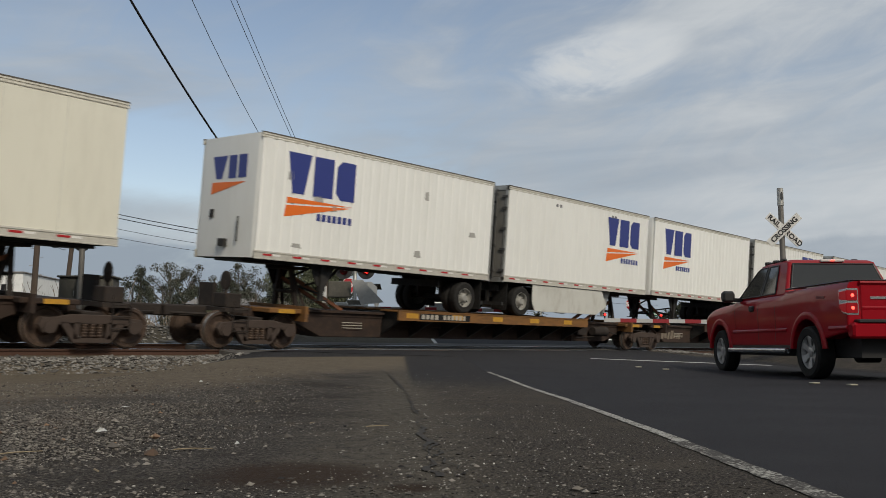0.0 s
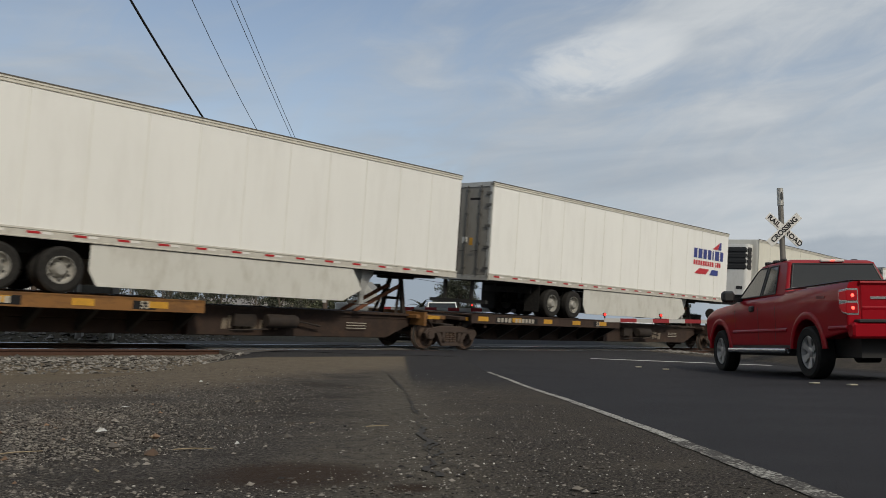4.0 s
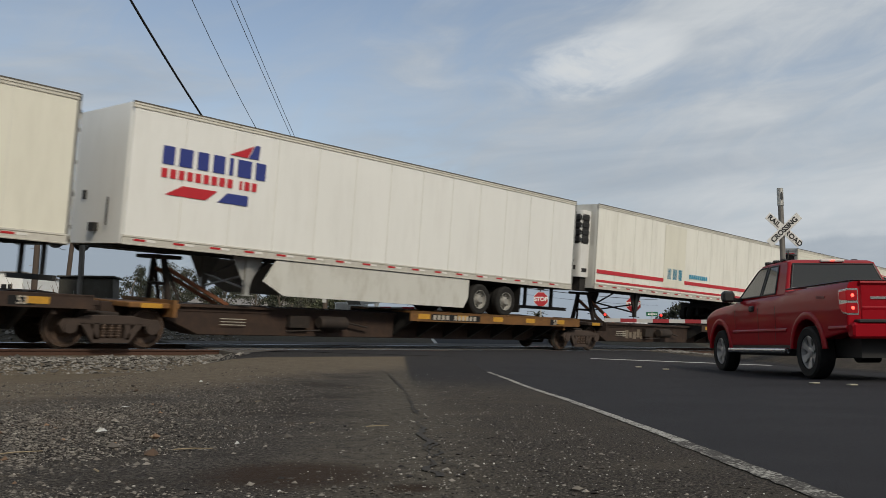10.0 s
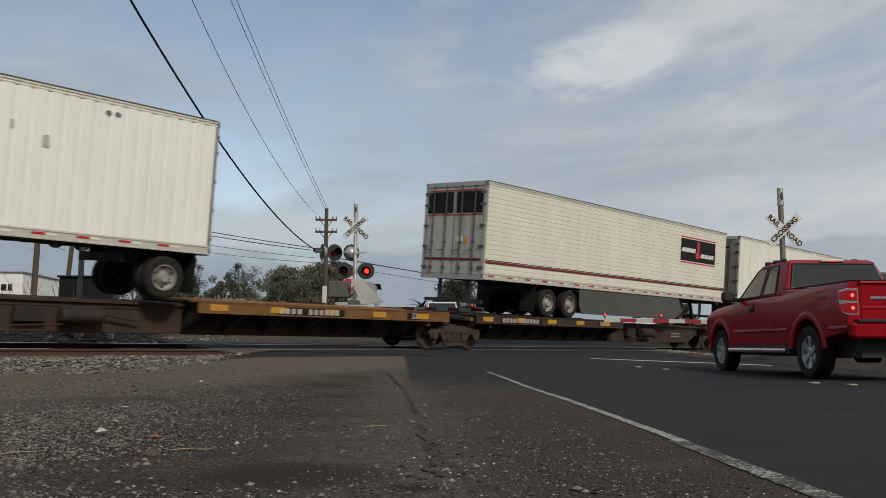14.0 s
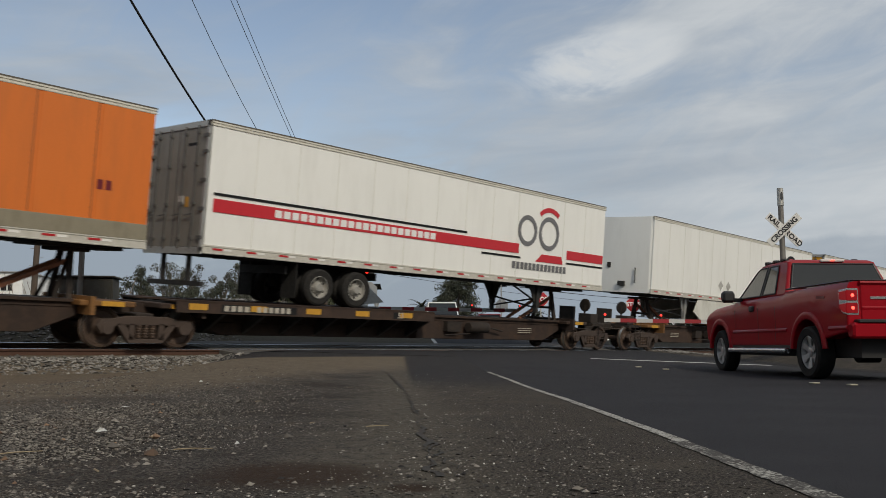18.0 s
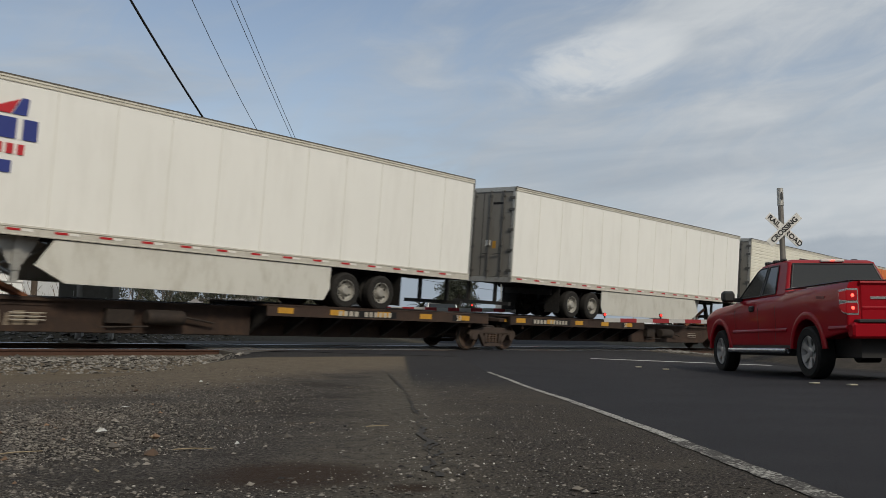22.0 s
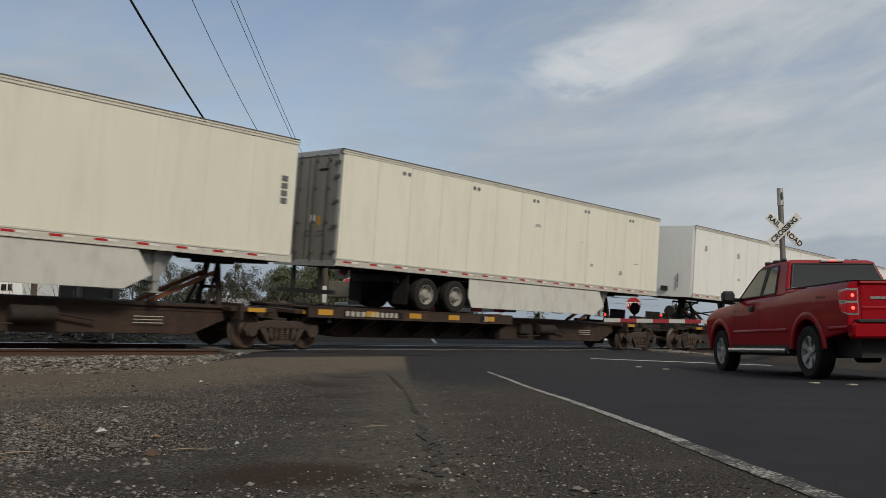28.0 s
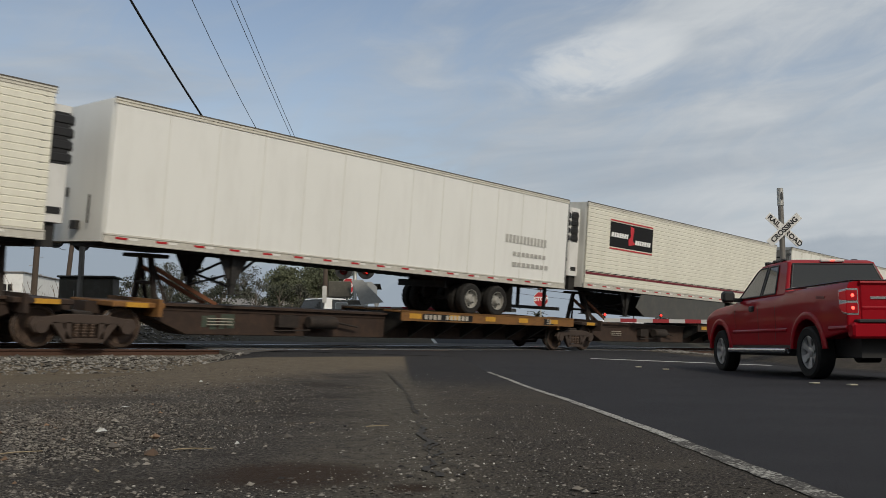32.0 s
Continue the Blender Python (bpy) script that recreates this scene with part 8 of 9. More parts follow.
def crossing_mast(depth, lat, top, face, crossing_z, lamps, label, off=-0.12, metal=None):
    g = plan(depth, lat)
    z0 = height(g.x, g.y)
    p = new("crossing_signal")
    p.matrix_basis = pose(g.x, g.y, z0, 0, 0, face)
    tagged(p, label, "railway signal", "crossing signals")
    s = Shape()
    s.lathe((0, 0, 0), "z", [(0, 0.085), (0.03, 0.085), (0.05, 0.075), (top - z0 - 0.42, 0.068)], 16)
    metal = metal or M_MAST
    part("mast", s.mesh("mast", metal, True), p, "aluminium mast")
    s = Shape()
    s.lathe((0, 0, 0), "z", [(top - z0 - 0.46, 0.08), (top - z0, 0.08), (top - z0 + 0.005, 0.001)], 16)
    part("cap_sleeve", s.mesh("cap_sleeve", M_GALV, True), p, "bright sleeve at the top")
    s = Shape()
    s.prism([(0.035 * math.cos(t), top - z0 - 0.22 + 0.11 * math.sin(t)) for t in [i * math.pi / 6 for i in range(12)]], -0.084, -0.078)
    part("slot", s.mesh("slot", M_LAMPBLACK), p)
    crossbuck(p, crossing_z - z0, off)
    for lz, pairs in lamps:
        s = Shape()
        s.bar((-0.42, 0, lz - z0), (0.42, 0, lz - z0), 0.03, 10)
        s.lathe((0, 0, lz - z0 - 0.08), "z", [(0, 0.10), (0.16, 0.10)], 14)
        part("lamp_arm", s.mesh("lamp_arm", M_MAST, True), p)
        for x, y, f, lit in pairs:
            lamp_head(p, x, y, lz - z0, f, lit, metal)
    return p, z0


FACE = math.degrees(ROAD_AZ) - 90
m1, z1_ = crossing_mast(22.5, 8.80, 4.66, FACE, 3.55, [(2.2, [(-0.38, -0.1, 0, False), (0.38, -0.1, 0, True)])], "crossing signal mast with a crossbuck behind the pickup", metal=M_MASTOLD)
m2, z2_ = crossing_mast(31.5, -3.18, 5.76, FACE, 4.88, [(3.30, [(-0.40, -0.12, 0, False), (0.40, -0.12, 0, True)]), (3.98, [(-0.75, 0.1, 30, False), (-0.15, 0.14, 200, False), (-1.2, 0.0, -70, False)])], "crossing signal mast with a crossbuck and a lit red lamp")
m3, z3_ = crossing_mast(22.5, -9.35, 5.72, 15, 4.47, [(3.30, [(-0.75, 0.1, 180, False), (0.10, 0.16, 180, False)])], "weathered crossing signal mast beyond the track, its lamps turned away", off=0.42, metal=M_MASTOLD)


def gate(mast, x0, x1, z, sag, label, n_lamps=3, w=0.13):
    """A counterweighted arm with red and white bands and small red lamps, along the mast's x."""
    o = 1 if x1 > x0 else -1
    s = Shape()
    s.box(-0.24, 0.24, -0.42, -0.12, z - 0.55, z + 0.30, 0.03)
    part("gate_machine", s.mesh("gate_machine", M_CAB), mast, "grey gate machine")
    s = Shape()
    s.box(*sorted((x0, x0 - o * 1.1)), -0.62, -0.56, z - 0.10, z + 0.12, 0.02)
    s.box(*sorted((x0 - o * 0.7, x0 - o * 1.15)), -0.70, -0.48, z - 0.28, z + 0.20, 0.03)
    part("counterweight", s.mesh("counterweight", M_MAST), mast, "counterweight arm")
    band = 0.405
    n = int(abs(x1 - x0) / band)
    arm = None
    for k in range(n):
        a = x0 + o * k * band
        t0, t1 = k / n, (k + 1) / n
        za, zb_ = z + sag * t0, z + sag * t1
        s = Shape()
        s.add([(a, -0.60, za - w / 2), (a + o * band, -0.60, zb_ - w / 2), (a + o * band, -0.60, zb_ + w / 2), (a, -0.60, za + w / 2), (a, -0.575, za - w / 2), (a + o * band, -0.575, zb_ - w / 2), (a + o * band, -0.575, zb_ + w / 2), (a, -0.575, za + w / 2)], [(0, 1, 2, 3), (4, 7, 6, 5), (0, 4, 5, 1), (3, 2, 6, 7), (0, 3, 7, 4), (1, 5, 6, 2)])
        part("gate_band", s.mesh("gate_band", M_GATERED if k % 2 else M_GATEWHITE), mast, "red band of the gate arm" if k % 2 else "white band of the gate arm")
    for k in range(n_lamps):
        f = 0.99 - k * 0.31
        a, zz = x0 + (x1 - x0) * (f - 0.01), z + sag * f
        s = Shape()
        s.lathe((a, -0.588, zz + w / 2), "z", [(0, 0.02), (0.05, 0.02), (0.05, 0.042), (0.13, 0.042), (0.135, 0.001)], 12)
        h = part("gate_lamp", s.mesh("gate_lamp", M_LAMPBLACK, True), mast, "small gate lamp")
        s = Shape()
        s.lathe((a, -0.632, zz + w / 2 + 0.09), "y", [(0.012, 0.030), (-0.012, 0.022), (-0.015, 0.001)], 12, False)
        part("lens", s.mesh("lens", M_LENSLIT, True), h, "lit red lens")


gate(m1, -0.4, -4.93, 1.14 - z1_, 0.05, "", 3, 0.095)
gate(m2, 0.5, 6.0, 1.93 - z2_, -0.06, "", 2)
# bits hung on the far mast
s = Shape()
s.box(-0.95, -0.15, -0.10, 0.25, 2.30 - z2_ + 0.05, 2.92 - z2_, 0.02)
part("junction_box", s.mesh("junction_box", M_CAB), m2, "grey junction box")
s = Shape()
s.prism([(-0.12, 2.95 - z2_), (0.30, 2.95 - z2_), (1.05, 2.15 - z2_), (0.25, 2.05 - z2_)], -0.45, -0.42, 0.01)
part("arm_guard", s.mesh("arm_guard", M_MAST), m2, "slanting aluminium guard plate")
s = Shape()
s.box(-1.15, -1.0, -0.13, -0.12, 2.15 - z2_, 2.75 - z2_)
part("notice", s.mesh("notice", M_SIGNW), m2, "small white notice")

# equipment cabinets by the further mast
for (d, l, w, h_, dp, z_) in ((22.9, -9.05, 0.92, 1.02, 0.7, 0.95), (23.2, -9.85, 0.55, 0.85, 0.5, 1.0)):
    g = plan(d, l)
    p = new("equipment_cabinet")
    p.matrix_basis = pose(g.x, g.y, height(g.x, g.y), 0, 0, FACE + 4)
    tagged(p, "grey-green steel signal cabinet beside the mast", "cabinet", "signal cabinets")
    s = Shape()
    s.box(-w / 2, w / 2, -dp / 2, dp / 2, 0.55, 0.55 + h_ , 0.03)
    part("case", s.mesh("case", M_CAB), p)
    s = Shape()
    s.box(-w / 2 + 0.06, w / 2 - 0.06, -dp / 2 - 0.02, -dp / 2 + 0.01, 0.62, 0.48 + h_, 0.01)
    dd = part("door", s.mesh("door", M_CAB), p)
    s = Shape()
    s.bar((w / 2 - 0.15, -dp / 2 - 0.05, 0.9), (w / 2 - 0.15, -dp / 2 - 0.05, 1.05), 0.015)
    part("handle", s.mesh("handle", M_GALV), dd)
    s = Shape()
    s.box(-w / 2 - 0.05, w / 2 + 0.05, -dp / 2 - 0.06, dp / 2 + 0.05, 0.55 + h_, 0.60 + h_, 0.015)
    part("roof", s.mesh("roof", M_CAB), p)
    s = Shape()
    for a in (-w / 2 + 0.08, w / 2 - 0.08):
        s.box(a - 0.05, a + 0.05, -0.1, 0.1, 0, 0.56)
    part("leg", s.mesh("leg", M_GALV), p)


# ---- signs on the far side ----
def stop_sign(depth, lat, z, size, face, beacon=False, back=False, label="red stop sign on a steel post", panel=False):
    g = plan(depth, lat)
    z0 = height(g.x, g.y)
    p = new("stop_sign")
    p.matrix_basis = pose(g.x, g.y, z0, 0, 0, face)
    tagged(p, label, "road sign", "stop signs")
    s = Shape()
    s.box(-0.03, 0.03, 0.01, 0.06, 0, z - z0 + size * 0.5 + (0.9 if beacon or panel else 0))
    part("post", s.mesh("post", M_GALV), p, "steel post")
    oct_ = [(size / 2 / math.cos(math.pi / 8) * math.cos(math.pi / 8 + i * math.pi / 4), z - z0 + size / 2 / math.cos(math.pi / 8) * math.sin(math.pi / 8 + i * math.pi / 4)) for i in range(8)]
    s = Shape()
    s.prism(oct_, -0.008, 0.0)
    plate = part("rim", s.mesh("rim", M_SIGNBACK if back else M_SIGNW), p)
    if not back:
        c = z - z0
        s = Shape()
        s.prism([(a * 0.94, c + (b - c) * 0.94) for a, b in oct_], -0.012, -0.006)
        part("face", s.mesh("face", M_STOPRED), plate, "red octagon")
        part("lettering", text_mesh("STOP", size * 0.40, M_INKWHITE, 1.0, 0.012), plate, "white lettering", pose(0, -0.016, c))
    if beacon:
        s = Shape()
        s.box(-0.17, 0.17, -0.12, 0.08, z - z0 + size * 0.62, z - z0 + size * 0.62 + 0.36, 0.03)
        b = part("beacon", s.mesh("beacon", M_LAMPBLACK), p, "black flashing beacon")
        s = Shape()
        s.lathe((0, -0.13, z - z0 + size * 0.62 + 0.18), "y", [(0.02, 0.12), (-0.02, 0.08), (-0.03, 0.001)], 16, False)
        part("lens", s.mesh("lens", M_LENSLIT, True), b, "lit red lens")
    if beacon or panel:
        s = Shape()
        zz = z - z0 + size * 0.5 + 0.85
        s.add([(-0.26, -0.22, zz - 0.12), (0.26, -0.22, zz - 0.12), (0.26, 0.2, zz + 0.16), (-0.26, 0.2, zz + 0.16), (-0.26, -0.22, zz - 0.08), (0.26, -0.22, zz - 0.08), (0.26, 0.2, zz + 0.20), (-0.26, 0.2, zz + 0.20)], [(0, 1, 2, 3), (4, 5, 6, 7), (0, 1, 5, 4), (2, 3, 7, 6), (0, 3, 7, 4), (1, 2, 6, 5)])
        part("solar_panel", s.mesh("solar_panel", M_GLASS), p, "dark solar panel")


stop_sign(46, 5.15, 3.15, 0.76, FACE + 2, beacon=True, label="red stop sign under a flashing beacon and solar panel")
stop_sign(45, 9.8, 2.83, 0.76, FACE - 4)
stop_sign(45, -4.86, 3.78, 0.76, FACE + 8)
stop_sign(50, 3.35, 3.0, 0.76, FACE + 150, back=True, panel=True, label="grey back of a stop sign with a solar panel")
stop_sign(40, -3.45, 3.15, 0.86, FACE + 170, back=True, label="grey back of a round warning sign")
stop_sign(52, -3.95, 3.2, 0.3, FACE + 170, back=True, panel=True, label="small sign box with a dark solar panel on a post")
g = plan(62, 14.8)
p = new("street_sign")
p.matrix_basis = pose(g.x, g.y, height(g.x, g.y), 0, 0, FACE)
tagged(p, "green street name sign on a thin post", "road sign")
s = Shape()
s.box(-0.03, 0.03, -0.03, 0.03, 0, 2.6)
part("post", s.mesh("post", M_GALV), p)
s = Shape()
s.box(-0.42, 0.42, -0.02, 0.0, 2.25, 2.55, 0.01)
b = part("blade", s.mesh("blade", M_INKGREEN), p, "green blade")
s = Shape()
for r_ in row_of(-0.3, 2.34, 0.1, [0.08] * 6, 0.03):
    s.prism(r_, -0.026, -0.021)
part("writing_bar", s.mesh("writing_bar", M_INKWHITE), b)


# ---- poles and wires ----
def power_pole(depth, lat, top, arms, label, lean=0.0, r=0.15, face=None):
    g = plan(depth, lat)
    z0 = height(g.x, g.y)
    p = new("power_pole")
    p.matrix_basis = pose(g.x, g.y, z0, 0, lean, FACE if face is None else face)
    tagged(p, label, "utility pole", "utility poles")
    s = Shape()
    s.lathe((0, 0, 0), "z", [(0, r), (top - z0, r * 0.7)], 12)
    part("post", s.mesh("post", M_POLE, True), p, "timber post")
    for az_, half_ in arms:
        s = Shape()
        s.box(-half_, half_, -0.14, -0.04, az_ - z0 - 0.06, az_ - z0 + 0.06)
        s.bar((-half_ * 0.6, -0.1, az_ - z0), (0, -0.1, az_ - z0 - 0.5), 0.02)
        s.bar((half_ * 0.6, -0.1, az_ - z0), (0, -0.1, az_ - z0 - 0.5), 0.02)
        a = part("crossarm", s.mesh("crossarm", M_POLE), p, "timber crossarm")
        s = Shape()
        for k in (-0.95, -0.6, 0.6, 0.95):
            s.lathe((half_ * k, -0.09, az_ - z0 + 0.05), "z", [(0, 0.03), (0.06, 0.05), (0.10, 0.035), (0.14, 0.045), (0.16, 0.01)], 8)
        part("insulator", s.mesh("insulator", M_GALV, True), a)
    return p


power_pole(50, -6.74, 8.62, [(7.95, 0.62), (7.25, 0.62)], "dark timber power pole with two crossarms")
pa = power_pole(40, -18.78, 9.6, [(9.45, 0.55)], "tall timber power pole with climbing steps", 1.0)
s = Shape()
for k in range(18):
    zz = 1.5 + k * 0.4
    s.bar((-0.12 if k % 2 else 0.12, 0, zz), (-0.30 if k % 2 else 0.30, 0, zz), 0.012)
part("step", s.mesh("step", M_GALV), pa, "climbing steps")
power_pole(50, -21.75, 10.7, [(10.2, 0.5)], "timber power pole beyond the signal mast", 4.0)


def wire(name, a, b, sag, r, label, steps=40):
    a, b = Vector(a), Vector(b)
    pts = [a.lerp(b, i / steps) - Vector((0, 0, sag * 4 * (i / steps) * (1 - i / steps))) for i in range(steps + 1)]
    cu = bpy.data.curves.new(name, "CURVE")
    cu.dimensions, cu.bevel_depth, cu.bevel_resolution = "3D", r, 2
    sp = cu.splines.new("POLY")
    sp.points.add(len(pts) - 1)
    for q, v in zip(sp.points, pts):
        q.co = (*v, 1)
    cu.materials.append(M_WIRE)
    tmp = new(name, cu)
    bpy.context.view_layer.update()
    me = bpy.data.meshes.new_from_object(tmp.evaluated_get(bpy.context.evaluated_depsgraph_get()))
    bpy.data.objects.remove(tmp)
    tagged(new(name, me), label, "wire", "overhead wires")


def span(start, az, c2, c1, c0, length, r, label):
    """A hanging wire from start: its height c2 s^2 + c1 s + c0 over s metres along az."""
    u = Vector((math.cos(radians(az)), math.sin(radians(az)), 0))
    za, zb_ = c0, c2 * length ** 2 + c1 * length + c0
    a = Vector((start[0], start[1], za))
    e = a + u * length
    wire("overhead_wire", a, (e.x, e.y, zb_), c2 * length ** 2 / 4, r, label)


span((31.49, 39.51), 222, 0.00439, -0.023, 6.19, 48, 0.032, "thick black overhead cable")
span((31.47, 39.54), 222, 0.00545, -0.0076, 8.31, 46, 0.011, "thin dark overhead wire")
span((31.84, 39.14), 222, 0.0009, 0.156, 8.47, 44, 0.011, "thin dark overhead wire")
span((31.95, 39.05), 222, 0.0014, 0.150, 8.51, 44, 0.011, "thin dark overhead wire")


def sight(x, y, depth):
    """Wires between poles are strung by sight lines: metres right and up at a depth."""
    return plan(depth, x, y)


for (l0, z0, d0, l1, z1, d1, r_, sg) in (
        (-21.55, 8.86, 50, -7.6, 6.35, 50, 0.022, 0.15), (-21.55, 8.66, 50, -7.6, 6.2, 50, 0.022, 0.2), (-21.5, 8.0, 50, -7.3, 5.75, 50, 0.012, 0.25), (-21.45, 7.45, 50, -6.9, 5.45, 50, 0.012, 0.3), (-18.7, 7.3, 40, -21.55, 8.8, 50, 0.014, 0.1), (-18.7, 9.0, 40, -17.9, 5.2, 40, 0.006, 0.0),
        (-7.0, 5.9, 50, 27.0, 6.9, 110, 0.028, 0.5), (-7.0, 5.45, 50, 27.0, 6.2, 110, 0.014, 0.5),
        (-18.8, 7.35, 40, -45, 7.5, 42, 0.02, 0.3), (-18.8, 9.5, 40, -45, 10.2, 44, 0.010, 0.3), (-18.8, 6.05, 40, -45, 5.7, 44, 0.018, 0.2), (-18.8, 6.3, 40, -45, 5.9, 44, 0.012, 0.2),
        (-18.8, 7.2, 40, -21.7, 8.2, 50, 0.02, 0.6), (-18.8, 6.9, 40, -21.7, 6.2, 50, 0.014, 0.5)):
    wire("overhead_wire", plan(d0, l0, z0), plan(d1, l1, z1), sg, r_, "dark overhead wire between poles", 20)


for l_, z_, d_ in ((-19.47, 7.14, 40), (-21.2, 7.92, 49)):
    s = Shape()
    s.lathe((0, 0, 0), "x", [(-0.40, 0.02), (-0.36, 0.075), (0.36, 0.085), (0.40, 0.02)], 12)
    ob = new("cable_splice", s.mesh("cable_splice", M_LAMPBLACK, True))
    ob.matrix_basis = Matrix.Translation(plan(d_, l_, z_)) @ pose(0, 0, 0, 0, 5, FACE)
    tagged(ob, "black splice case hung on the overhead cable", "cable splice", "splices on the cables")


# ---- trees and buildings beyond ----
def leaf_material(name, lo, hi):
    m = stone_material(name, lo, hi)
    return m


M_LEAFDARK = leaf_material("leaf_dark", (0.022, 0.026, 0.017), (0.060, 0.066, 0.042))
M_LEAFGREEN = leaf_material("leaf_green", (0.055, 0.064, 0.034), (0.140, 0.150, 0.088))
M_LEAFGREY = leaf_material("leaf_grey", (0.040, 0.042, 0.032), (0.105, 0.105, 0.078))
M_BARK = mat("bark", (0.09, 0.075, 0.06), 0.9, 0, 0.25, 5, 40, 0.3)
M_TWIG = mat("bare_twig", (0.22, 0.18, 0.14), 0.9, 0, 0.2, 5, 40, 0.1)


def leaves(s, rnd, c, r, n, size, squash=0.8):
    for _ in range(n):
        v = Vector((rnd.gauss(0, 1), rnd.gauss(0, 1), rnd.gauss(0, 1)))
        v = v.normalized() * r * rnd.random() ** 0.45
        q = Vector(c) + Vector((v.x, v.y, v.z * squash))
        d1 = Vector((rnd.gauss(0, 1), rnd.gauss(0, 1), rnd.gauss(0, 1))).normalized() * size * rnd.uniform(0.6, 1.4)
        d2 = Vector((rnd.gauss(0, 1), rnd.gauss(0, 1), rnd.gauss(0, 1)))
        d2 = (d2 - d2.project(d1)).normalized() * size * 0.45
        s.add([q - d1, q + d2, q + d1, q - d2], [(0, 1, 2, 3)])


def tree(depth, lat, top, width, leaf, seed, label, n_clump=26, per=70, bare=0.25, size=0.13, shape="round"):
    rnd = random.Random(seed)
    g = plan(depth, lat)
    z0 = height(g.x, g.y)
    H = top - z0
    p = new("tree")
    p.matrix_basis = pose(g.x, g.y, z0)
    tagged(p, label, "tree", "trees beyond the track")
    t, s = Shape(), Shape()
    t.lathe((0, 0, 0), "z", [(0, 0.03 * H), (H * 0.3, 0.022 * H), (H * 0.85, 0.006 * H)], 8)
    for k in range(n_clump):
        f = (k + 0.5) / n_clump
        a = rnd.uniform(0, 6.28)
        zf = bare + (1 - bare) * (0.08 + 0.88 * f)
        if shape == "cone":
            rr = width / 2 * (1.05 - (zf - bare) / (1 - bare)) * rnd.uniform(0.5, 1)
        elif shape == "round":
            u = (zf - bare) / (1 - bare)
            rr = width / 2 * math.sqrt(max(0.05, 1 - (2 * u - 0.85) ** 2 / 1.4)) * rnd.uniform(0.25, 0.95)
        else:
            rr = width / 2 * rnd.uniform(0.2, 1.0)
        c = Vector((rr * math.cos(a), rr * math.sin(a), zf * H))
        base = Vector((0, 0, max(0.15, zf - 0.22) * H))
        t.bar(base, c, 0.008 * H, 5, 0.003 * H)
        leaves(s, rnd, c, width * rnd.uniform(0.10, 0.20), int(per * 2.2), size * 0.72)
    part("trunk", t.mesh("trunk", M_BARK), p, "tapered trunk with limbs")
    me = bpy.data.meshes.new("crown")
    me.from_pydata([tuple(v) for v in s.v], [], s.f)
    me.materials.append(leaf)
    part("crown", me, p, "uneven leafy crown")


for spec in ((78, -27.0, 8.0, 3.0, M_LEAFDARK, 1, "cone"), (80, -25.0, 8.6, 4.2, M_LEAFGREY, 2, "open"), (82, -23.6, 8.4, 3.2, M_LEAFGREY, 3, "open"), (85, -21.2, 8.0, 3.0, M_LEAFGREY, 4, "open"), (86, -20.2, 9.0, 3.8, M_LEAFGREY, 5, "open"),
             (74, -28.5, 4.0, 1.6, M_LEAFDARK, 21, "cone")):
    d, l, top, w, lf, sd, sh = spec
    tree(d, l, top, w, lf, sd, "grey-green thin-leaved tree beyond the track" if sh == "open" else "dark conifer with an uneven outline", 24, 60, 0.3, 0.13, sh)
tree(74, -13.2, 7.4, 5.0, M_LEAFGREEN, 6, "dense green weeping tree beyond the track", 70, 150, 0.06, 0.15)
tree(76, -10.8, 7.9, 4.6, M_LEAFGREEN, 7, "dense green weeping tree beyond the track", 70, 150, 0.06, 0.15)
tree(84, -10.2, 9.2, 4.0, M_LEAFDARK, 8, "dark tree behind the weeping trees", 30, 90, 0.2, 0.15)
tree(110, 2.0, 9.6, 6.6, M_LEAFDARK, 9, "dark round-crowned tree beyond the street", 60, 130, 0.12, 0.19)
tree(85, 22.6, 5.0, 4.2, M_LEAFDARK, 10, "dark bushy tree beyond the crossing", 30, 90, 0.05, 0.16)
tree(60, -16.0, 3.4, 5.0, M_LEAFGREEN, 12, "low green bush by the street", 24, 90, 0.05, 0.12)
tree(62, -12.0, 3.3, 5.0, M_LEAFGREEN, 13, "low green bush by the street", 24, 90, 0.05, 0.12)
tree(120, 9.5, 4.3, 6.0, M_LEAFGREY, 14, "low grey-green bush far off", 20, 60, 0.05, 0.2)
tree(125, 16.0, 4.2, 7.0, M_LEAFDARK, 15, "low grey-green bush far off", 20, 60, 0.05, 0.2)


rnd_b = random.Random(64)
for k in range(9):
    tree(64 + rnd_b.uniform(-2, 2), -24.2 + k * 1.75 + rnd_b.uniform(-0.4, 0.4), rnd_b.uniform(4.7, 5.9), rnd_b.uniform(2.6, 3.6), (M_LEAFGREY, M_LEAFDARK)[k % 2], 70 + k, "grey-green shrub in the belt under the trees", 18, 46, 0.05, 0.13)


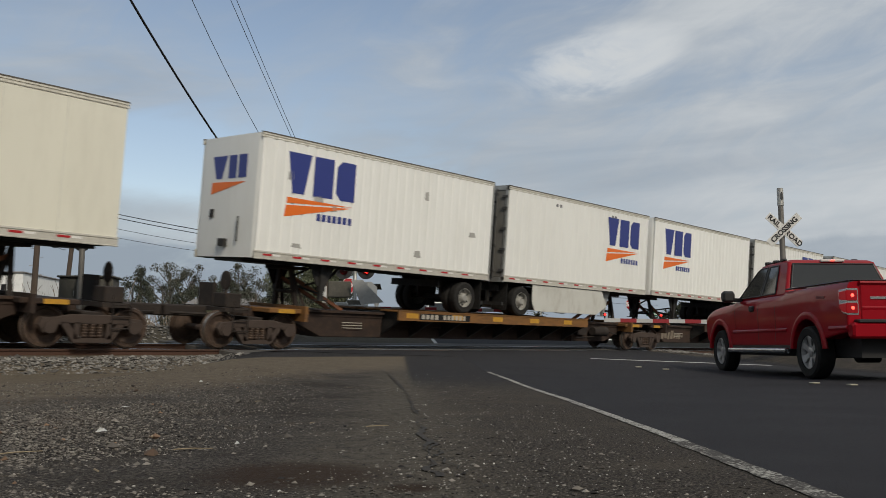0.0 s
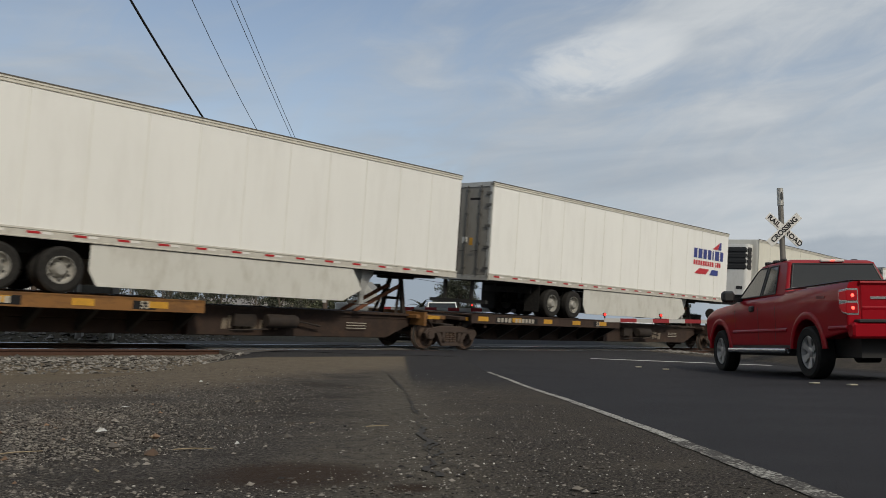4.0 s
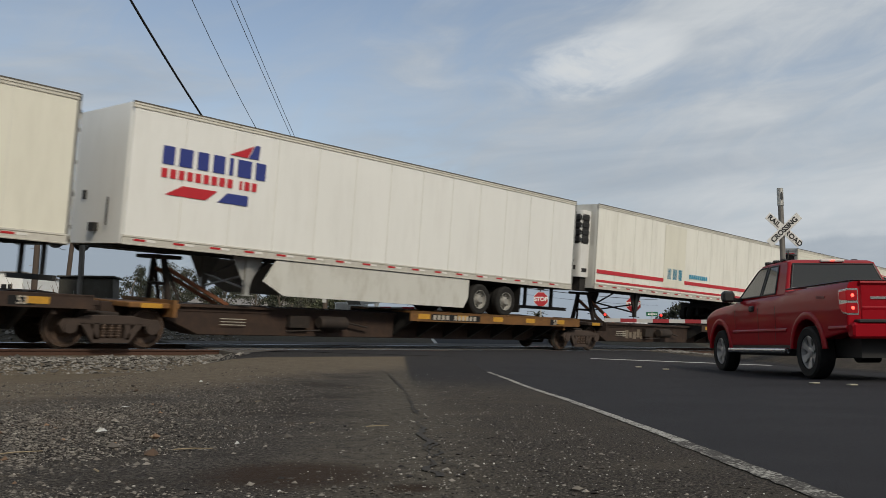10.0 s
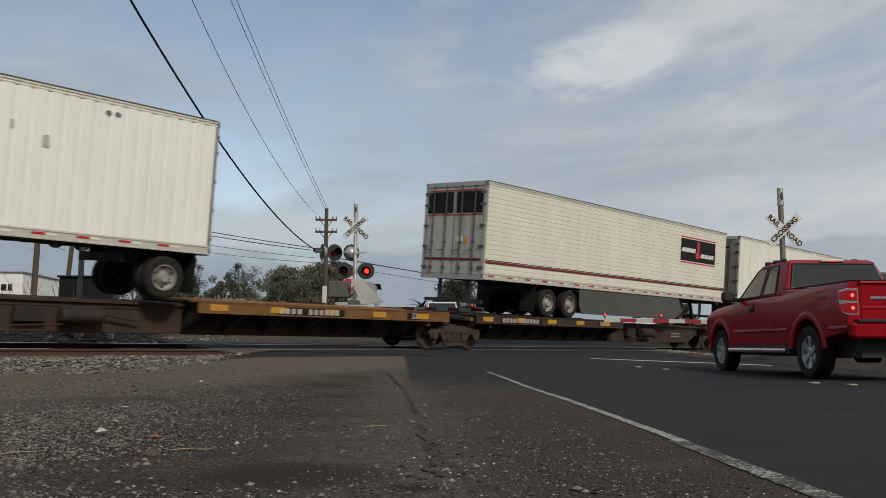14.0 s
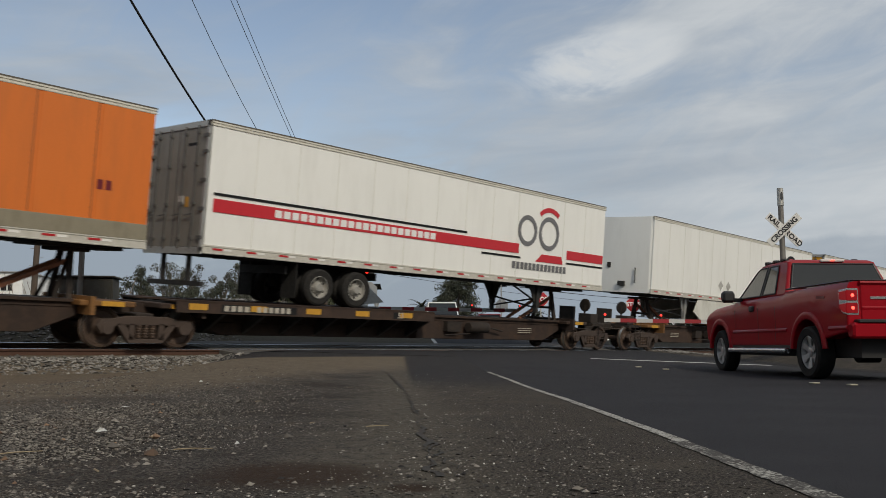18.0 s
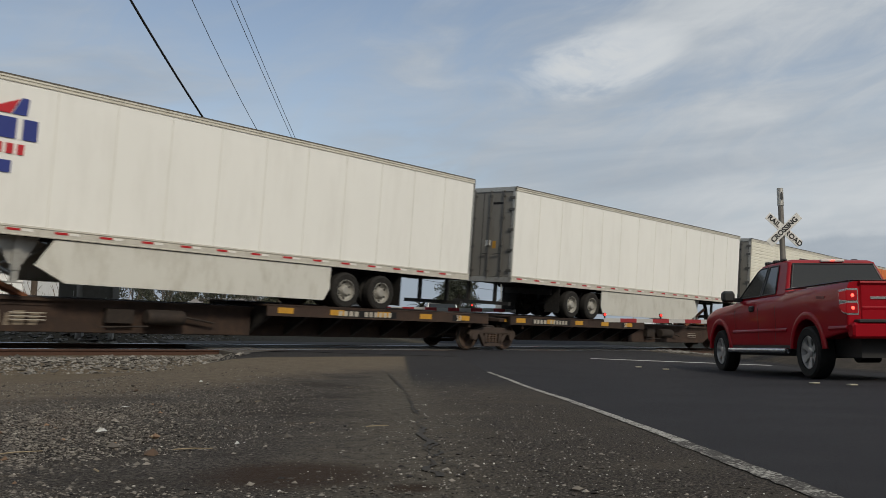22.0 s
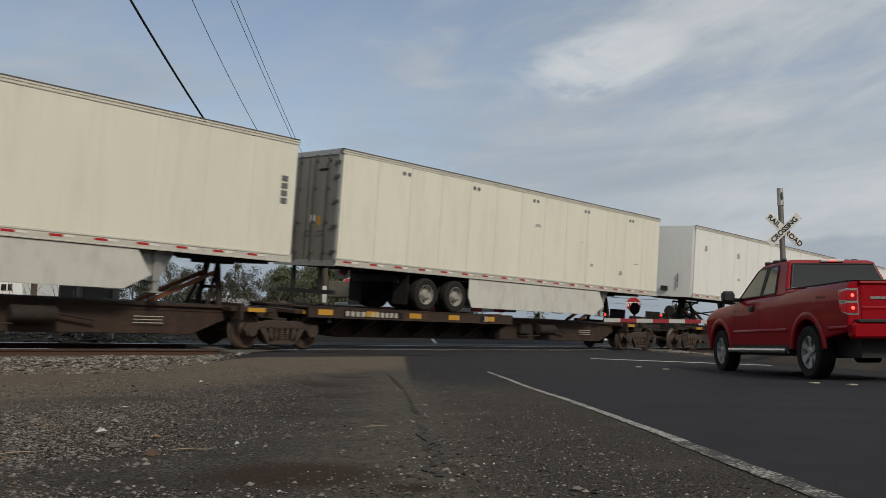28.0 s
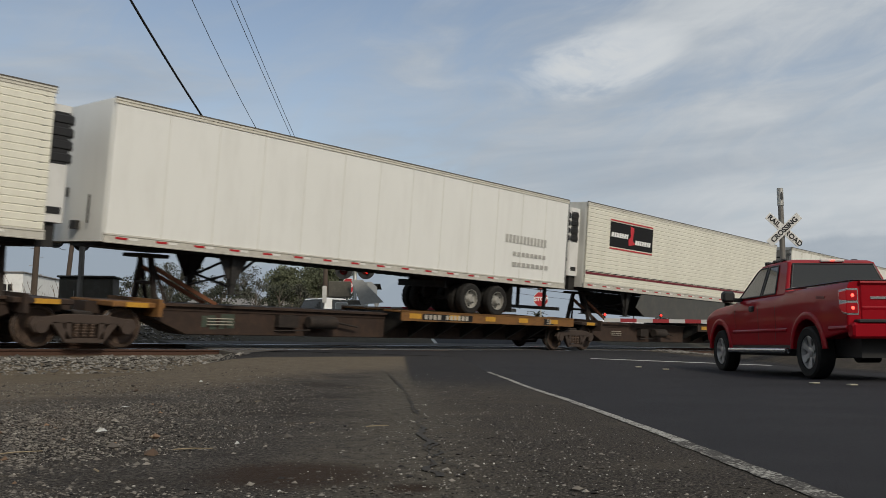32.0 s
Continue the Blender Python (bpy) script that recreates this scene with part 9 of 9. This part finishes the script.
def palm(depth, lat, top, seed):
    rnd = random.Random(seed)
    g = plan(depth, lat)
    z0 = height(g.x, g.y)
    H = top - z0
    p = new("palm_tree")
    p.matrix_basis = pose(g.x, g.y, z0)
    tagged(p, "small palm with spreading fronds", "tree", "trees beyond the track")
    s = Shape()
    s.lathe((0, 0, 0), "z", [(0, 0.25), (H * 0.72, 0.18)], 8)
    part("trunk", s.mesh("trunk", M_BARK), p)
    s = Shape()
    for k in range(34):
        a, el = rnd.uniform(0, 6.28), rnd.uniform(-0.5, 1.2)
        prev = Vector((0, 0, H * 0.72))
        L_ = H * 0.36 * rnd.uniform(0.8, 1.1)
        for i in range(6):
            e2 = el - i * 0.22
            nx = prev + Vector((math.cos(a) * math.cos(e2), math.sin(a) * math.cos(e2), math.sin(e2))) * L_ / 6
            side_ = Vector((-math.sin(a), math.cos(a), 0)) * 0.20 * (1 - i / 7)
            s.add([prev - side_, prev + side_, nx + side_ * 0.8 + Vector((0, 0, -0.05)), nx - side_ * 0.8 + Vector((0, 0, -0.05)), prev, nx], [(0, 4, 5, 3), (4, 1, 2, 5)])
            prev = nx
    part("frond", s.mesh("frond", M_LEAFDARK), p, "drooping fronds")


palm(78, -17.6, 6.9, 3)
palm(90, -2.2, 6.2, 4)
palm(95, 10.2, 5.2, 5)


def brush(depth, lat, n, seed):
    """Bare winter brush: many thin twigs."""
    rnd = random.Random(seed)
    g = plan(depth, lat)
    s = Shape()
    for _ in range(n):
        b = Vector((rnd.uniform(-3, 3), rnd.uniform(-1, 1), 0))
        e = b + Vector((rnd.uniform(-0.8, 0.8), rnd.uniform(-0.4, 0.4), rnd.uniform(1.0, 2.3)))
        s.bar(b, e, 0.022, 3, 0.008)
        for _ in range(2):
            f = rnd.uniform(0.4, 0.9)
            m_ = b.lerp(e, f)
            s.bar(m_, m_ + Vector((rnd.uniform(-0.5, 0.5), rnd.uniform(-0.2, 0.2), rnd.uniform(0.2, 0.7))), 0.012, 3, 0.005)
    ob = new("brush", s.mesh("brush", M_TWIG))
    ob.matrix_basis = pose(g.x, g.y, height(g.x, g.y), 0, 0, FACE)
    tagged(ob, "bare brown winter brush beside the street", "shrub", kind="stuff")


for k, (d, l) in enumerate(((52, -17), (50, -13.5), (50, -10), (54, -7), (30, -14), (44, -22), (46, -26))):
    brush(d, l, 60, 40 + k)

# the white building beyond the street
M_STUCCO = mat("white_stucco", (0.80, 0.80, 0.78), 0.8, 0, 0.06, 2, 40, 0.05, (0.4, 0.38, 0.35), 0.3)
M_ROOFG = mat("roof_grey", (0.20, 0.19, 0.18), 0.8, 0, 0.15, 2, 40, 0.1)
g = plan(62, -33.5)
p = new("building")
p.matrix_basis = pose(g.x, g.y, height(g.x, g.y), 0, 0, FACE)
tagged(p, "low white flat-roofed building behind the track", "building")
s = Shape()
s.box(-9.5, 3.55, 0, 8, 0, 4.55)
part("wall", s.mesh("wall", M_STUCCO), p, "white wall")
s = Shape()
s.box(-9.6, 3.65, -0.1, 8.1, 4.55, 4.66, 0.03)
part("roof", s.mesh("roof", M_ROOFG), p)
for x in (-4.5, -1.5, 1.5):
    s = Shape()
    s.box(x - 0.6, x + 0.6, -0.04, 0.02, 1.0, 2.3)
    w_ = part("window", s.mesh("window", M_GLASS), p, "dark window")
    s = Shape()
    s.box(x - 0.7, x + 0.7, -0.07, -0.01, 0.92, 1.0)
    part("sill", s.mesh("sill", M_STUCCO), w_)
s = Shape()
for r_ in row_of(1.2, 3.3, 0.45, [0.32, 0.32, 0.34, 0.3], 0.12):
    s.prism(r_, -0.05, -0.003)
part("writing_bar", s.mesh("writing_bar", M_INKBLACK), p, "dark sign letters reduced to bars")
for (d, l, w, h_, dp, m_) in ((70, -16.5, 9, 3.2, 6, M_ROOFG), (130, 30, 14, 3.6, 8, M_STUCCO), (140, -60, 24, 4.5, 8, M_STUCCO)):
    g = plan(d, l)
    p = new("house")
    p.matrix_basis = pose(g.x, g.y, height(g.x, g.y), 0, 0, FACE + 6)
    tagged(p, "low house half hidden behind trees", "house", "far houses")
    s = Shape()
    s.box(-w / 2, w / 2, 0, dp, 0, h_ - 0.9)
    part("wall", s.mesh("wall", M_STUCCO), p)
    s = Shape()
    s.add([(-w / 2 - 0.4, -0.4, h_ - 0.9), (w / 2 + 0.4, -0.4, h_ - 0.9), (w / 2 + 0.4, dp + 0.4, h_ - 0.9), (-w / 2 - 0.4, dp + 0.4, h_ - 0.9), (-w / 2 + 1, dp / 2, h_ + 0.2), (w / 2 - 1, dp / 2, h_ + 0.2)], [(0, 1, 5, 4), (2, 3, 4, 5), (1, 2, 5), (3, 0, 4), (0, 3, 2, 1)])
    part("roof", s.mesh("roof", m_), p)
    for x in (-w / 4, w / 4):
        s = Shape()
        s.box(x - 0.5, x + 0.5, -0.03, 0.02, 0.9, 1.9)
        part("window", s.mesh("window", M_GLASS), p)

# a far hedge and tree line closes the view
rnd = random.Random(77)
s = Shape()
for k in range(150):
    a = math.radians(-25 + 130 * k / 150)
    rr = rnd.uniform(210, 260)
    c = (rr * math.cos(a), rr * math.sin(a), 1.0 + rnd.uniform(0.6, 2.4))
    leaves(s, rnd, c, rnd.uniform(2.5, 4.5), 42, 0.8, 0.6)
me = bpy.data.meshes.new("far_woods")
me.from_pydata([tuple(v) for v in s.v], [], s.f)
me.materials.append(M_LEAFGREY)
tagged(new("far_woods", me), "far grey-green tree line", "woods", kind="stuff")

# unseen trees added behind the viewer to cut low sky light and reflections
rnd = random.Random(78)
s = Shape()
for k in range(170):
    a = math.radians(100 + 235 * k / 170)
    if abs(math.degrees(a) - 226) < 7:
        continue
    rr = rnd.uniform(38, 52)
    top_ = rnd.uniform(4.5, 9.5)
    for j in range(4):
        c = (rr * math.cos(a) + rnd.uniform(-2, 2), rr * math.sin(a) + rnd.uniform(-2, 2), top_ * (j + 0.5) / 4)
        leaves(s, rnd, c, rnd.uniform(1.8, 2.8), 30, 0.75, 0.8)
me = bpy.data.meshes.new("near_woods")
me.from_pydata([tuple(v) for v in s.v], [], s.f)
me.materials.append(M_LEAFDARK)
tagged(new("near_woods", me), "unseen dark tree line added behind the viewer to dim low sky light", "woods", kind="stuff")

# litter on the shoulder
M_LITTER = mat("litter_white", (0.46, 0.46, 0.44), 0.6, 0, 0.1, 20, 80, 0.1)
for (d, l, w, hh) in ((4.48, -1.72, 0.028, 0.010), (6.37, -2.28, 0.035, 0.003), (9.5, -2.6, 0.02, 0.01), (3.9, -0.9, 0.012, 0.006)):
    g = plan(d, l)
    s = Shape()
    s.add([(-w, -w * 0.5, 0), (w * 0.8, -w * 0.6, 0.004), (w, w * 0.5, 0.002), (-w * 0.7, w * 0.6, 0), (-w * 0.2, 0, hh * 2.2), (w * 0.4, 0.01, hh * 1.6)], [(0, 1, 5, 4), (1, 2, 5), (2, 3, 4, 5), (3, 0, 4), (0, 3, 2, 1)])
    ob = new("litter", s.mesh("litter", M_LITTER))
    ob.matrix_basis = pose(g.x, g.y, height(g.x, g.y) + 0.016, 0, 0, FACE + 10)
    tagged(ob, "crumpled scrap of white paper on the asphalt", "litter", "litter on the shoulder")


# ---- what moves ----
def motions():
    for ob, x, tilt in MOVERS:
        walk(ob, [(0, pose(x, TRACK_Y, RAIL_Z, BANK, tilt)), (32, pose(x + 32 * SPEED, TRACK_Y, RAIL_Z, BANK, tilt))])

    walk(white_pickup, [(0, pose(8.5 - 29 * 4.55, DRIVER_Y, height(10, DRIVER_Y) + 0.05)), (32, pose(8.5 + 3 * 4.55, DRIVER_Y, height(20, DRIVER_Y) + 0.05))])


motions()
